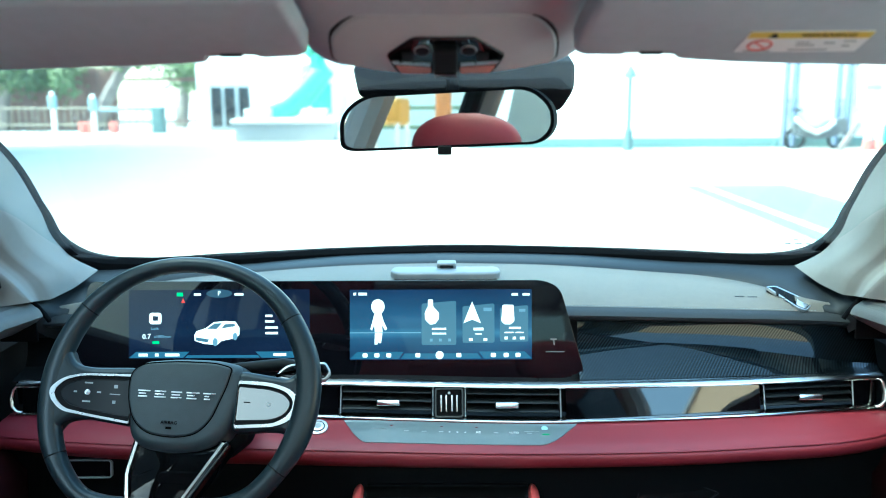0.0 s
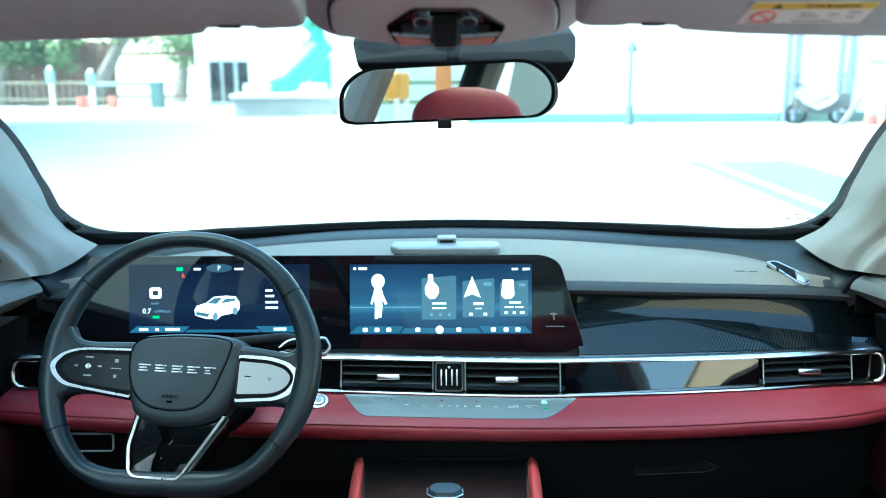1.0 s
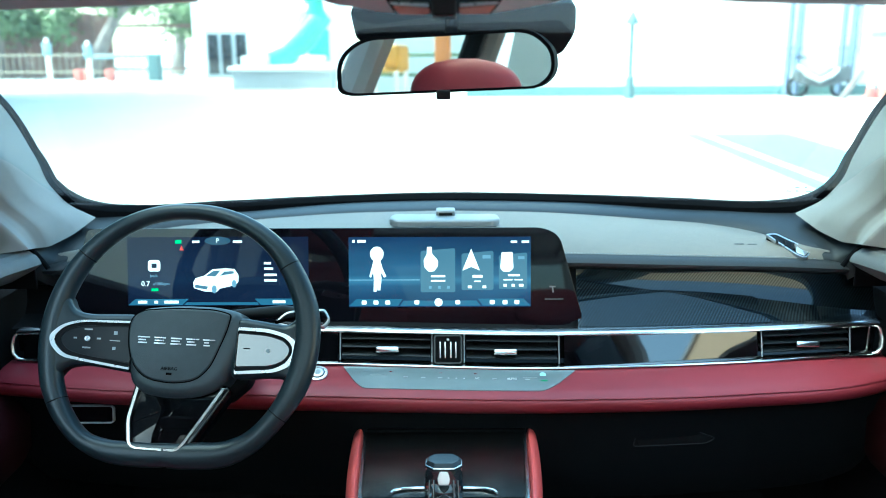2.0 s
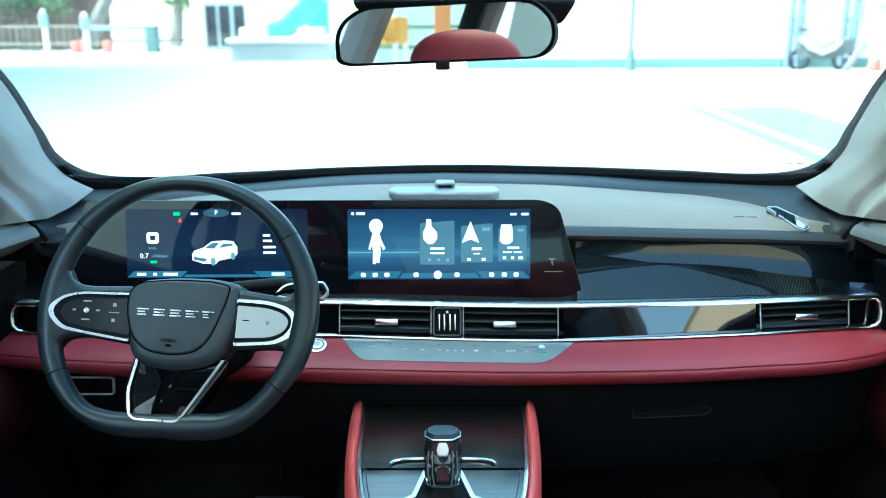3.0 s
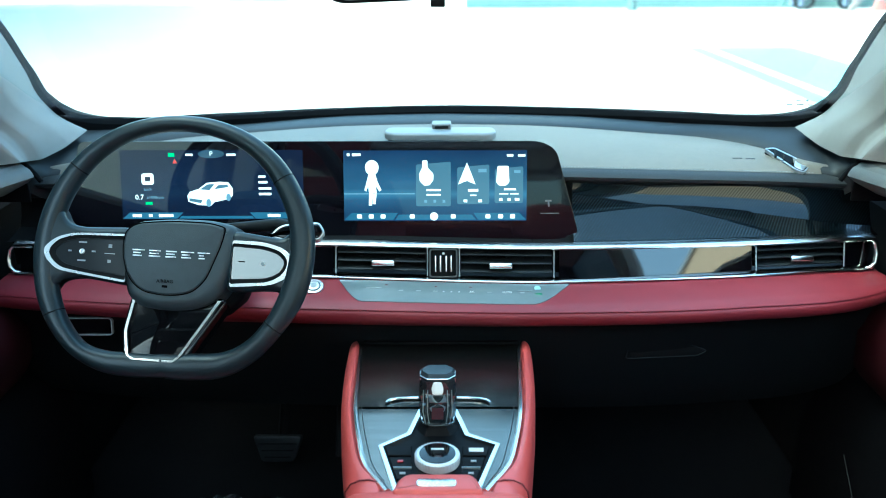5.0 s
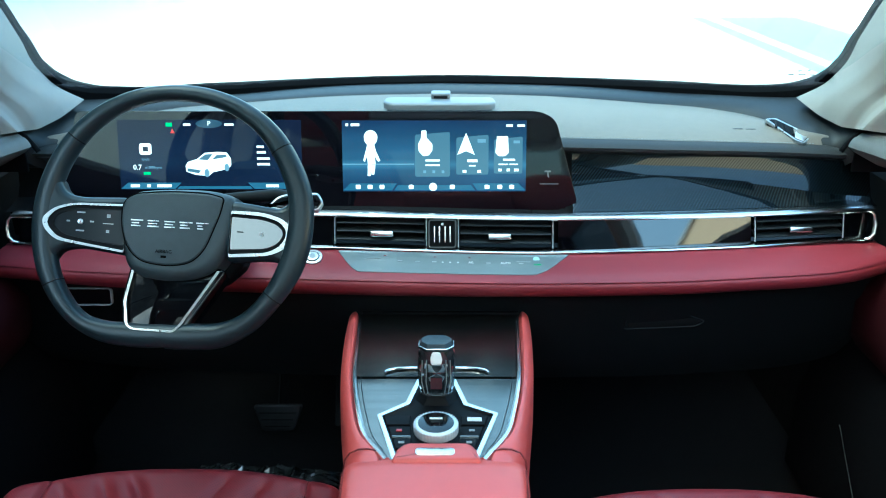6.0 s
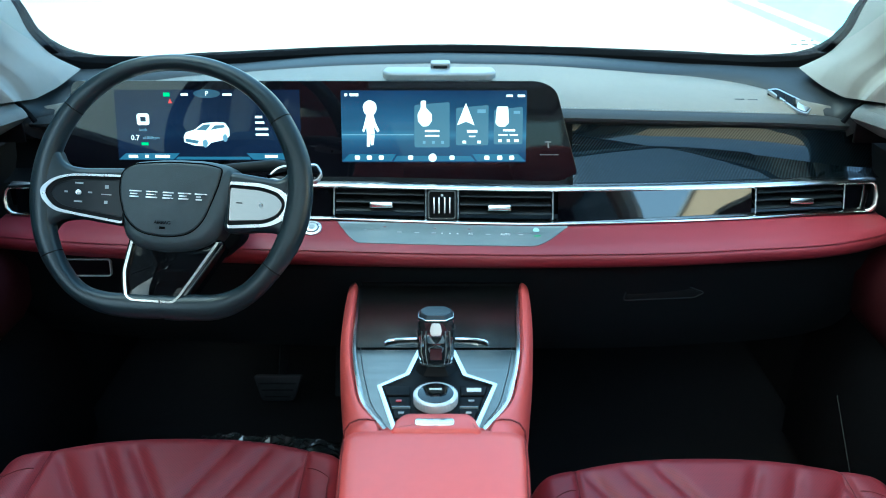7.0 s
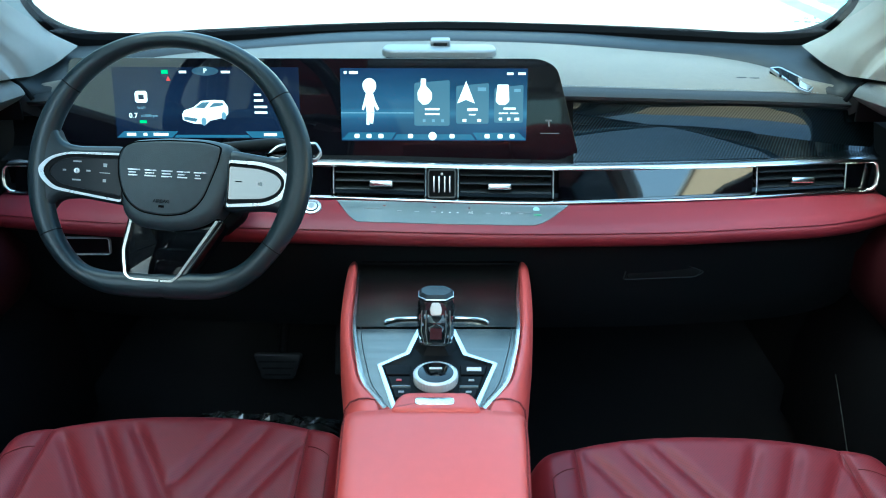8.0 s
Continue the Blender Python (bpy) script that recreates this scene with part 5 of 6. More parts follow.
for s in (-1, 1):
    part("lamp_lens", prism(rounded([(s * 0.0415 + 0.002, 0.0140), (s * 0.0118 + 0.002, 0.0105), (s * 0.0125 + 0.002, 0.0025), (s * 0.0365 + 0.002, 0.0025)], 0.002, 2), OF, 0.004, 0.0062, 0.0004), amber, sw, "reddish reading lamp lens")
    part("lamp_edge", prism([(s * 0.0435 + 0.002, 0.0195), (s * 0.0125 + 0.002, 0.0165), (s * 0.0125 + 0.002, 0.0130), (s * 0.0420 + 0.002, 0.0162)], OF, 0.004, 0.0060), M["satin"], sw)
    part("button", disc(OF @ Matrix.Translation((s * 0.0185 + 0.002, 0.035, 0.005)), 0.0058, 0, 0.0015, 20, 0.0005), M["black"], sw)
    part("button_ring", sweep([OF @ Vector((s * 0.0185 + 0.002 + 0.0062 * math.cos(q), 0.035 + 0.0062 * math.sin(q), 0.0055)) for q in spans(0, 2 * math.pi, 20)[:-1]], 0.0006, True, 6), M["dimmark"], sw)
    part("button", box(OF @ Vector((s * 0.0300 + 0.002, 0.027, 0.0055)), (0.010, 0.011, 0.0015), 0.0005, 2, OT), M["black"], sw)


def sun_visor(s):
    v = thing("sun_visor", (0.36 * s, 0.68, 1.55), "grey cloth sun visor folded against the roof" if s < 0 else "grey cloth sun visor with a yellow warning label", "sun visor", "sun visors")
    VF = plane_frame((0, 0.700, 1.5215), (1, 0, 0), (0, -0.30, 0.12))
    # Lower edge with a notch for the hook, then the slanting inner side and the top.
    drop = 0.0 if s > 0 else 0.0025
    o = [(0.108, 0.112), (0.103, 0.060), (0.102, 0.028), (0.110, 0.0215), (0.142, 0.0210 - drop), (0.147, 0.0275), (0.178, 0.0265), (0.184, 0.0135 - drop), (0.235, 0.0055), (0.300, 0.0010), (0.362, -0.0025), (0.470, -0.007), (0.600, -0.011), (0.615, 0.010), (0.610, 0.105), (0.60, 0.110)]
    o = [(x * s, y) for x, y in o]
    if s < 0:
        o = o[::-1]
    part("board", prism(rounded(o, 0.005, 3), VF, -0.014, 0.004, 0.005, 4), M["liner_dark"], v, "", 60)
    part("clip", box(VF @ Vector((0.163 * s, 0.0240, 0.000)), (0.018, 0.007, 0.006), 0.002, 2, VF.to_3x3().to_4x4()), M["black"], v, "black hook")
    part("hinge_rod", sweep([VF @ Vector((0.143 * s, 0.0235, -0.001)), VF @ Vector((0.182 * s, 0.0205, -0.001))], 0.0028, sides=8), M["dimmark"], v)
    part("top_gap", box(VF @ Vector((0.36 * s, 0.128, -0.012)), (0.50, 0.030, 0.004), 0.0, 2, VF.to_3x3().to_4x4()), M["black"], v, "dark gap behind the visor")
    if s > 0:
        LF = VF @ Matrix.Translation((0.271, 0.047, 0.0042))
        tag = part("label", prism(rounded([(-0.047, -0.017), (0.046, -0.017), (0.046, 0.018), (-0.045, 0.018)], 0.002, 2), LF, 0.0, 0.0006), M["white"], v, "white and yellow warning label", 0)
        part("yellow_band", prism([(-0.0445, 0.0075), (0.0455, 0.0075), (0.0455, 0.0175), (-0.0445, 0.0175)], LF, 0.0006, 0.0009), surf("label_yellow", (0.75, 0.55, 0.08), 0.5, vary=0.03), tag, "", 0)
        part("word", lettering("WARNING", 0.0062, LF @ Matrix.Translation((0.014, 0.0125, 0.0011)), 0.0001), M["black"], tag, "", 0)
        part("warning_sign", prism([(-0.030, 0.009), (-0.022, 0.009), (-0.026, 0.0165)], LF, 0.0009, 0.0012), M["black"], tag, "", 0)
        ring2 = [LF @ Vector((-0.031 + 0.0085 * math.cos(q), -0.0045 + 0.0085 * math.sin(q), 0.0008)) for q in spans(0, 2 * math.pi, 24)[:-1]]
        part("ban_sign", sweep(ring2, 0.0009, True, 6), M["red"], tag)
        part("ban_bar", sweep([LF @ Vector((-0.037, 0.0015, 0.0008)), LF @ Vector((-0.025, -0.0105, 0.0008))], 0.0008, sides=6), M["red"], tag)
        for a, b, wd in ((0.000, 0.000, 0.010), (0.003, -0.005, 0.014), (0.020, -0.001, 0.008), (0.034, 0.002, 0.009), (0.034, -0.006, 0.006), (-0.03, -0.0145, 0.02), (0.008, -0.0128, 0.03)):
            part("text_bar", box(LF @ Vector((a, b, 0.0008)), (wd, 0.0020, 0.0004), 0, 2, LF.to_3x3().to_4x4()), M["dimmark"], tag)
    return v


sun_visor(-1)
sun_visor(1)

# ---- centre console ----
con = thing("center_console", (0, 0.75, 0.46), "red leather centre console with grey veneer and chrome edging", "console", kind="structure")
CZ = 0.966


def dip(bm):
    """Lets the front of the console sink under the dashboard."""
    for v in bm.verts:
        if v.co.y > 0.90 and v.co.z > 0.70:
            q = ((v.co.y - 0.90) / 0.19) ** 1.5
            v.co = (v.co.x * (1 + 0.115 * q), v.co.y + 0.125 * q, v.co.z - 0.060 * q)
    return bm


def bolster(s):
    """Outer edge x, inner edge x along y."""
    rings = []
    for y in spans(0.735, 1.092, 34):
        xo = spline([0.70, 0.75, 0.78, 0.812, 0.88, 0.96, 1.035, 1.13], [0.093, 0.0945, 0.0985, 0.1035, 0.1140, 0.1230, 0.1275, 0.1295], y)
        xi = spline([0.70, 0.75, 0.785, 0.84, 0.897, 1.0, 1.088, 1.18], [0.052, 0.0575, 0.0775, 0.0915, 0.1005, 0.1080, 0.1125, 0.117], y)
        z = CZ + 0.005 - 0.010 * max(0, (y - 1.0) / 0.18) ** 2
        r = [(s * xi, y, z - 0.014), (s * (xi + 0.0015), y, z - 0.004)]
        for q in spans(0, math.pi / 2, 6):
            r.append((s * (xi + 0.004 + (xo - xi - 0.004) * math.sin(q)), y, z - 0.026 * (1 - math.cos(q))))
        rings.append(r + [(s * (xo + 0.001), y, z - 0.06), (s * (xo - 0.002), y, z - 0.20), (s * (xo - 0.012), y, 0.46), (s * xi, y, 0.46)])
    return loft(rings)


for s in (-1, 1):
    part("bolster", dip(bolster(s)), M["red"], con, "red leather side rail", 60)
    pts = [(s * spline([0.735, 0.75, 0.785, 0.84, 0.897, 1.0, 1.12], [0.046, 0.0545, 0.0745, 0.0885, 0.0980, 0.1055, 0.1125], y), y, CZ + 0.0012 - 0.010 * max(0, (y - 1.0) / 0.18) ** 2) for y in spans(0.742, 1.075, 40)]
    part("chrome_edge", dip(sweep(pts, [0.0042 - 0.0024 * k / 40 for k in range(41)], sides=8)), M["chrome"], con, "silver edging line")
    part("groove", dip(sweep([(p[0] - s * (0.0100 - 0.004 * k / 40), p[1], CZ - 0.0030 - 0.010 * max(0, (p[1] - 1.0) / 0.18) ** 2) for k, p in enumerate(pts) if p[1] > 0.765], 0.0006, sides=6)), M["roll"], con)
# Armrest box with its padded lid and front tab.
rings = []
for y, w, z in ((0.7485, 0.0925, 0.954), (0.7465, 0.0935, 0.961), (0.742, 0.0945, 0.9665), (0.735, 0.0950, 0.9705), (0.722, 0.0950, 0.9730), (0.69, 0.0938, 0.974), (0.62, 0.0895, 0.974), (0.45, 0.087, 0.974), (0.25, 0.086, 0.97), (0.18, 0.085, 0.955)):
    rings.append([(-w + 0.002, y, z - 0.040), (-w, y, z - 0.016), (-w + 0.001, y, z - 0.010), (-w + 0.0045, y, z - 0.005), (-w + 0.011, y, z - 0.0015), (-w + 0.020, y, z), (-w * 0.4, y, z + 0.003), (w * 0.4, y, z + 0.003), (w - 0.020, y, z), (w - 0.011, y, z - 0.0015), (w - 0.0045, y, z - 0.005), (w - 0.001, y, z - 0.010), (w, y, z - 0.016), (w - 0.002, y, z - 0.040)])
lid = part("armrest_lid", loft(rings), M["red"], con, "padded red leather armrest lid", 60)
part("armrest_box", loft([[(-w, y, 0.46), (-w, y, 0.945), (w, y, 0.945), (w, y, 0.46)] for y, w in ((0.752, 0.0945), (0.62, 0.0885), (0.18, 0.085))]), M["red"], con, "red leather armrest box")
for s in (-1, 1):
    part("side_seam", sweep([(s * 0.0962, 0.7500, 0.945), (s * 0.0945, 0.7530, 0.9595), (s * 0.0890, 0.7560, 0.9670), (s * 0.0800, 0.7575, 0.9705), (s * 0.0700, 0.7575, 0.9712), (s * 0.0610, 0.7540, 0.9712)], 0.0009, sides=6), M["thread"], con)
    part("lid_seam", sweep([(s * (spline([0.18, 0.45, 0.62, 0.70, 0.735], [0.085, 0.087, 0.0895, 0.094, 0.095], y) - 0.0030), y, 0.9700) for y in spans(0.20, 0.722, 30)], 0.0006, sides=6), M["thread"], lid)
TF = plane_frame((0, 0.7435, 0.9735), (1, 0, 0), (0, 1, -0.06))
part("lid_tab", prism(rounded([(-0.046, -0.016), (0.049, -0.016), (0.043, 0.009), (0.036, 0.020), (-0.030, 0.020), (-0.039, 0.011)], 0.008), TF, -0.018, 0.0040, 0.0060, 5), M["red"], lid, "red leather opening tab")
part("tab_button", prism(rounded([(-0.0205, -0.0075), (0.0205, -0.0075), (0.0205, 0.006), (-0.0205, 0.006)], 0.005), TF, 0.003, 0.0052, 0.0010), M["chrome"], lid, "silver release button")
# Veneer top with a sliding cover in front.
VF2 = plane_frame((0, 0, CZ - 0.003), (1, 0, 0), (0, 1, 0))
vt = part("veneer_top", prism([(-0.046, 0.742), (0.048, 0.742), (0.0725, 0.785), (0.087, 0.84), (0.097, 0.897), (0.0985, 0.9155), (-0.0985, 0.9155), (-0.097, 0.897), (-0.087, 0.84), (-0.0725, 0.785)], VF2, -0.02, 0.0, 0.0008), M["veneer"], con, "grey veneer plate")
cover_rows = [(y, spline([0.918, 0.99, 1.09], [0.0988, 0.1045, 0.111], y)) for y in spans(0.918, 1.09, 14)]
sc2 = part("sliding_cover", dip(loft([[(-w, y, CZ - 0.023), (-w, y, CZ - 0.0025), (-w + 0.0015, y, CZ - 0.002), (w - 0.0015, y, CZ - 0.002), (w, y, CZ - 0.0025), (w, y, CZ - 0.023)] for y, w in cover_rows])), M["veneer_shaded"], con, "veneer sliding cover, coloured darker for shade")
hp = [(-0.064, 0.9235), (-0.060, 0.9290), (-0.050, 0.9335), (-0.034, 0.9350), (0.034, 0.9350), (0.050, 0.9335), (0.060, 0.9290), (0.064, 0.9235)]
part("handle_lip", dip(sweep([(x, y, CZ + 0.0005) for x, y in hp], 0.0020, sides=8)), M["chrome"], sc2, "thin chrome handle lip")
part("front_ledge", dip(box((0.002, 1.0965, CZ - 0.005), (0.222, 0.008, 0.012), 0.003, 3)), M["ventblack"], con, "black ledge at the console front")
part("body", loft([[(-0.10, y, 0.46), (-0.10, y, CZ - 0.04), (0.10, y, CZ - 0.04), (0.10, y, 0.46)] for y in (0.755, 1.10)]), M["deep"], con)
# Control island in a chrome frame.
co = [(-0.0435, 0.742), (-0.0655, 0.8275), (-0.0345, 0.854), (-0.023, 0.906), (0.023, 0.906), (0.0360, 0.852), (0.0700, 0.8310), (0.0440, 0.742)]
ci = [(-0.0390, 0.744), (-0.0605, 0.8257), (-0.0300, 0.8505), (-0.0185, 0.903), (0.0185, 0.903), (0.0315, 0.8485), (0.0650, 0.8292), (0.0395, 0.744)]
part("island_frame", frame_ring(co, ci, VF2, -0.004, 0.0050, 0.001), M["chrome"], con, "chrome frame round the gear controls")
isl = part("island", prism(ci, VF2, -0.002, 0.0020), M["ventblack"], con, "glossy black control island")
for s in (-1, 1):
    for k, (y, x0, x1) in enumerate(((0.817, 0.028, 0.058), (0.7955, 0.027, 0.052), (0.773, 0.026, 0.046))):
        key = part("key", prism([(s * x0, y - 0.009), (s * (x1 - 0.004), y - 0.009), (s * x1, y + 0.009), (s * x0, y + 0.009)], VF2, 0.001, 0.0050, 0.001), M["ventblack"], isl)
        if not (s < 0 and k == 0):
            part("key_mark", box((s * (x0 + x1) / 2, y, CZ + 0.0028), (0.006 if k or s < 0 else 0.016, 0.003 if k or s < 0 else 0.007, 0.0008)), M["red_mark"] if (s < 0 and k == 1) else M["white" if (s > 0 and k == 0) else "dimmark"], key)
    part("key_divider", box((s * 0.0365, 0.784, CZ + 0.0012), (0.020, 0.0014, 0.004)), M["acpanel"], isl)
KF = Matrix.Translation((0.0005, 0.8000, CZ))
kn = part("drive_knob", prism([(0.0240 * math.cos(q), 0.0240 * math.sin(q)) for q in spans(0, 2 * math.pi, 48)[:-1]], KF, -0.002, 0.0095, 0.0025, 3), M["knob"], con, "ribbed silver rotary knob")
for q in spans(0, 2 * math.pi, 40)[:-1]:
    part("rib", box((0.0005 + 0.0240 * math.cos(q), 0.8000 + 0.0240 * math.sin(q), CZ + 0.004), (0.0012, 0.0014, 0.009), 0, 2, turned(0, 0, math.degrees(q))), M["knob"], kn)
part("knob_face", disc(KF, 0.0198, 0.0085, 0.0102, 32, 0.0006), M["piano"], kn)
part("knob_mark", box((0.0005, 0.807, CZ + 0.0104), (0.014, 0.003, 0.0006)), M["white"], kn)

# Faceted crystal gear lever.
gl = thing("gear_lever", (0, 0.876, CZ), "faceted clear crystal gear lever with a dark cap", "gear lever")
LVF = Matrix.Translation((0.0003, 0.8735, CZ - 0.006)) @ turned(-4, 0, 0) @ Matrix.Diagonal((1.11, 1.06, 1.09, 1))


def lever_ring(z, w, d, dy=0.0):
    c = 0.42
    pts = [(-w, -d * c), (-w * (1 - c), -d), (w * (1 - c), -d), (w, -d * c), (w, d * c), (w * (1 - c), d), (-w * (1 - c), d), (-w, d * c)]
    return [tuple(LVF @ Vector((x, y + dy, z))) for x, y in pts]


part("boot", loft([lever_ring(0.0, 0.026, 0.024), lever_ring(0.005, 0.021, 0.020), lever_ring(0.010, 0.016, 0.015)]), M["ventblack"], gl)
part("collar", loft([lever_ring(0.009, 0.0165, 0.0140), lever_ring(0.012, 0.0170, 0.016)]), M["chrome"], gl, "", 0)
GR = ((0.0115, 0.0165, 0.0140, 0.0), (0.0200, 0.0188, 0.0172, 0.0), (0.0300, 0.0198, 0.0186, 0.0), (0.0400, 0.0201, 0.0190, 0.0), (0.0500, 0.0198, 0.0190, -0.0008), (0.0575, 0.0190, 0.0180, -0.001), (0.0640, 0.0180, 0.0160, -0.001))
cut = bmesh.new()
rows = []
for i, (z, w, d, dy) in enumerate(GR):
    ring = []
    for k in range(14):
        q = 2 * math.pi * (k + 0.5 * (i % 2)) / 14
        c, e = math.cos(q), math.sin(q)
        ring.append(cut.verts.new(LVF @ Vector((w * math.copysign(abs(c) ** 0.72, c), dy + d * math.copysign(abs(e) ** 0.72, e), z))))
    rows.append(ring)
for i, (lo, hi) in enumerate(zip(rows, rows[1:])):
    for k in range(14):
        n1 = (k + 1) % 14
        if i % 2 == 0:
            cut.faces.new((lo[k], lo[n1], hi[k]))
            cut.faces.new((hi[k], lo[n1], hi[n1]))
        else:
            cut.faces.new((lo[k], hi[n1], hi[k]))
            cut.faces.new((lo[k], lo[n1], hi[n1]))
cut.faces.new(rows[0][::-1])
cut.faces.new(rows[-1])
part("crystal_grip", cut, M["crystal"], gl, "dark cut crystal with many facets", 0)
# Thin grey strips imitate upright glints on the crystal.
for u in (-0.0150, -0.0105, 0.0105, 0.0150):
    part("glint_strip", loft([[tuple(LVF @ Vector((u * k + dx, -0.0185 - 0.0012 * (k > 0.9) + dd, z))) for dx, dd in ((-0.0005, 0), (0.0005, 0), (0.0004, 0.002), (-0.0004, 0.002))] for z, k in ((0.016, 0.82), (0.030, 1.0), (0.054, 0.95))]), M["acpanel"], gl, "", 0)
part("core_display", box(LVF @ Vector((0, -0.0196, 0.028)), (0.012, 0.0008, 0.013), 0, 2, LVF.to_3x3().to_4x4()), surf("dim_red_display", (0.05, 0.008, 0.012), 0.2), gl)
part("park_button", prism(rounded([(-0.005, -0.006), (0.005, -0.006), (0.0062, 0.000), (0.004, 0.007), (-0.004, 0.007), (-0.0062, 0.000)], 0.002, 3), LVF @ Matrix.Translation((0, -0.0200, 0.0560)) @ turned(62, 0, 0), -0.002, 0.003, 0.001), M["white"], gl, "white park button")
part("cap_ring", sweep(lever_ring(0.0655, 0.0178, 0.0158, -0.001), 0.0008, True, 6), M["chrome"], gl)
part("cap_plate", loft([lever_ring(0.0630, 0.0185, 0.0165, -0.001), lever_ring(0.0660, 0.0180, 0.0160, -0.001), lever_ring(0.0690, 0.0150, 0.0125, 0.001)]), M["smoke"], gl, "dark faceted cap", 0)


# ---- seats ----
def seat(c, tag, shift, lean):
    st = thing("car_seat", (c, 0.70, 0.46), tag, "seat", "front seats")
    W2, Y1, Y0 = 0.235, 1.010 + shift, 0.42
    lines = ((-0.180, 0.55), (-0.128, 0.54), (-0.088, 0.58), (0.086, -0.46), (0.136, -0.46), (0.194, -0.50))
    meet = 0.016

    def top(p, d):
        """Height of the cushion at p across and d back from the front edge."""
        z = 0.792 - 0.10 * d
        roll = max(0.0, 1 - d / 0.045)
        z -= 0.040 * roll ** 2.2
        b = abs(p)
        side = 1 / (1 + math.exp(-(b - 0.178) / 0.006))
        z += 0.012 * side * min(1, d / 0.12)
        edge = max(0.0, (b - 0.200) / 0.035)
        z -= 0.035 * edge ** 2.5
        seam = math.exp(-((b - 0.172) / 0.0035) ** 2)
        z -= 0.005 * seam * min(1, max(0, d - 0.012) / 0.03)
        if b < 0.172:
            for p0, k in lines:
                e = (p - p0 - k * d) / 0.0095
                if (p0 + k * d - meet) * k > 0:
                    continue
                z -= 0.0066 * math.exp(-e * e) * min(1, max(0, d - 0.030) / 0.03)
            z += 0.004 * math.cos(b / 0.172 * math.pi / 2)
        return z

    ps = spans(-W2, W2, 150)
    ds = [0.0, 0.002, 0.005, 0.009, 0.014, 0.02] + [0.02 + 0.54 * (i / 60) ** 1.2 for i in range(1, 61)]
    rows = []
    for d in ds:
        row = []
        for p in ps:
            bow = 0.050 * (abs(p) / W2) ** 2.6
            y = Y1 - bow - d * (1 - bow / 0.56)
            row.append((c + p, y, top(p, d)))
        rows.append(row)
    first = [(x, y - 0.004, z - 0.03) for x, y, z in rows[0]]
    first2 = [(x, y - 0.03, 0.66) for x, y, z in rows[0]]
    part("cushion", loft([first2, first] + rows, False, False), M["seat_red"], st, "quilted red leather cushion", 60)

    def on_seat(p, d):
        bow = 0.050 * (abs(p) / W2) ** 2.6
        return (c + p, Y1 - bow - d * (1 - bow / 0.56), top(p, d) + 0.0004)

    for p0, k in lines:
        part("seam", sweep([on_seat(p0 + k * d, d) for d in spans(0.060, 0.34, 60) if abs(p0 + k * d) < 0.165 and (p0 + k * d - meet) * k <= 0], 0.0003, sides=6), M["thread"], st)
    for s in (-1, 1):
        part("bolster_seam", sweep([on_seat(0.172 * s, d) for d in spans(0.008, 0.5, 40)], 0.0008, sides=6), M["thread"], st)
        part("bolster_seam", sweep([on_seat(s * (0.178 + 0.030 * q), 0.070 + 0.012 * q * q) for q in spans(0, 1, 10)] + [on_seat(s * (0.208 + 0.004 * q), 0.082 + 0.30 * q) for q in spans(0.05, 1, 14)], 0.0008, sides=6), M["thread"], st)
    sd = loft([[(c - W2, y, 0.60), (c - W2 + 0.004, y, 0.752 - 0.10 * (Y1 - 0.06 - y)), (c + W2 - 0.004, y, 0.752 - 0.10 * (Y1 - 0.06 - y)), (c + W2, y, 0.60)] for y in (Y1 - 0.06, Y0)])
    part("cushion_base", sd, M["seat_red"], st)
    part("seat_frame", box((c, 0.68, 0.53), (0.40, 0.42, 0.14), 0.02), M["black"], st)
    # Backrest and headrest, leaning back about the hinge.
    hinge = Matrix.Translation((0, 0.46, 0.70)) @ turned(lean, 0, 0) @ Matrix.Translation((0, -0.46, -0.70))
    rings = []
    for y, z, w, t in ((0.46, 0.70, 0.22, 0.06), (0.40, 0.80, 0.245, 0.075), (0.33, 1.00, 0.25, 0.08), (0.25, 1.18, 0.235, 0.07), (0.215, 1.27, 0.20, 0.06), (0.20, 1.30, 0.15, 0.045)):
        rings.append([(c - w, y + 0.035, z), (c - w * 0.75, y + 0.045, z), (c - w * 0.6, y + 0.015, z), (c + w * 0.6, y + 0.015, z), (c + w * 0.75, y + 0.045, z), (c + w, y + 0.035, z), (c + w * 0.96, y - t, z), (c + w * 0.6, y - t - 0.025, z), (c - w * 0.6, y - t - 0.025, z), (c - w * 0.96, y - t, z)])
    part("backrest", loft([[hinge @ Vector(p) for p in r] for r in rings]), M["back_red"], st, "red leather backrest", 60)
    rings = []
    for k in spans(-0.985, 0.99, 18):
        f = (1 - abs(k) ** 2.4) ** (1 / 2.4)
        w, t, z = 0.127 * f, 0.052 * f, 1.405 + 0.079 * k
        rings.append([(c + w * math.copysign(abs(math.cos(q)) ** 0.7, math.cos(q)), 0.16 + t * math.copysign(abs(math.sin(q)) ** 0.8, math.sin(q)), z) for q in spans(0, 2 * math.pi, 28)[:-1]])
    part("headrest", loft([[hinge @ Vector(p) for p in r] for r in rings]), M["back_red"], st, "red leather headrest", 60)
    for s in (-1, 1):
        part("headrest_post", sweep([hinge @ Vector((c + 0.05 * s, 0.17, 1.28)), hinge @ Vector((c + 0.05 * s, 0.16, 1.34))], 0.007, sides=10), M["chrome"], st)
    return st


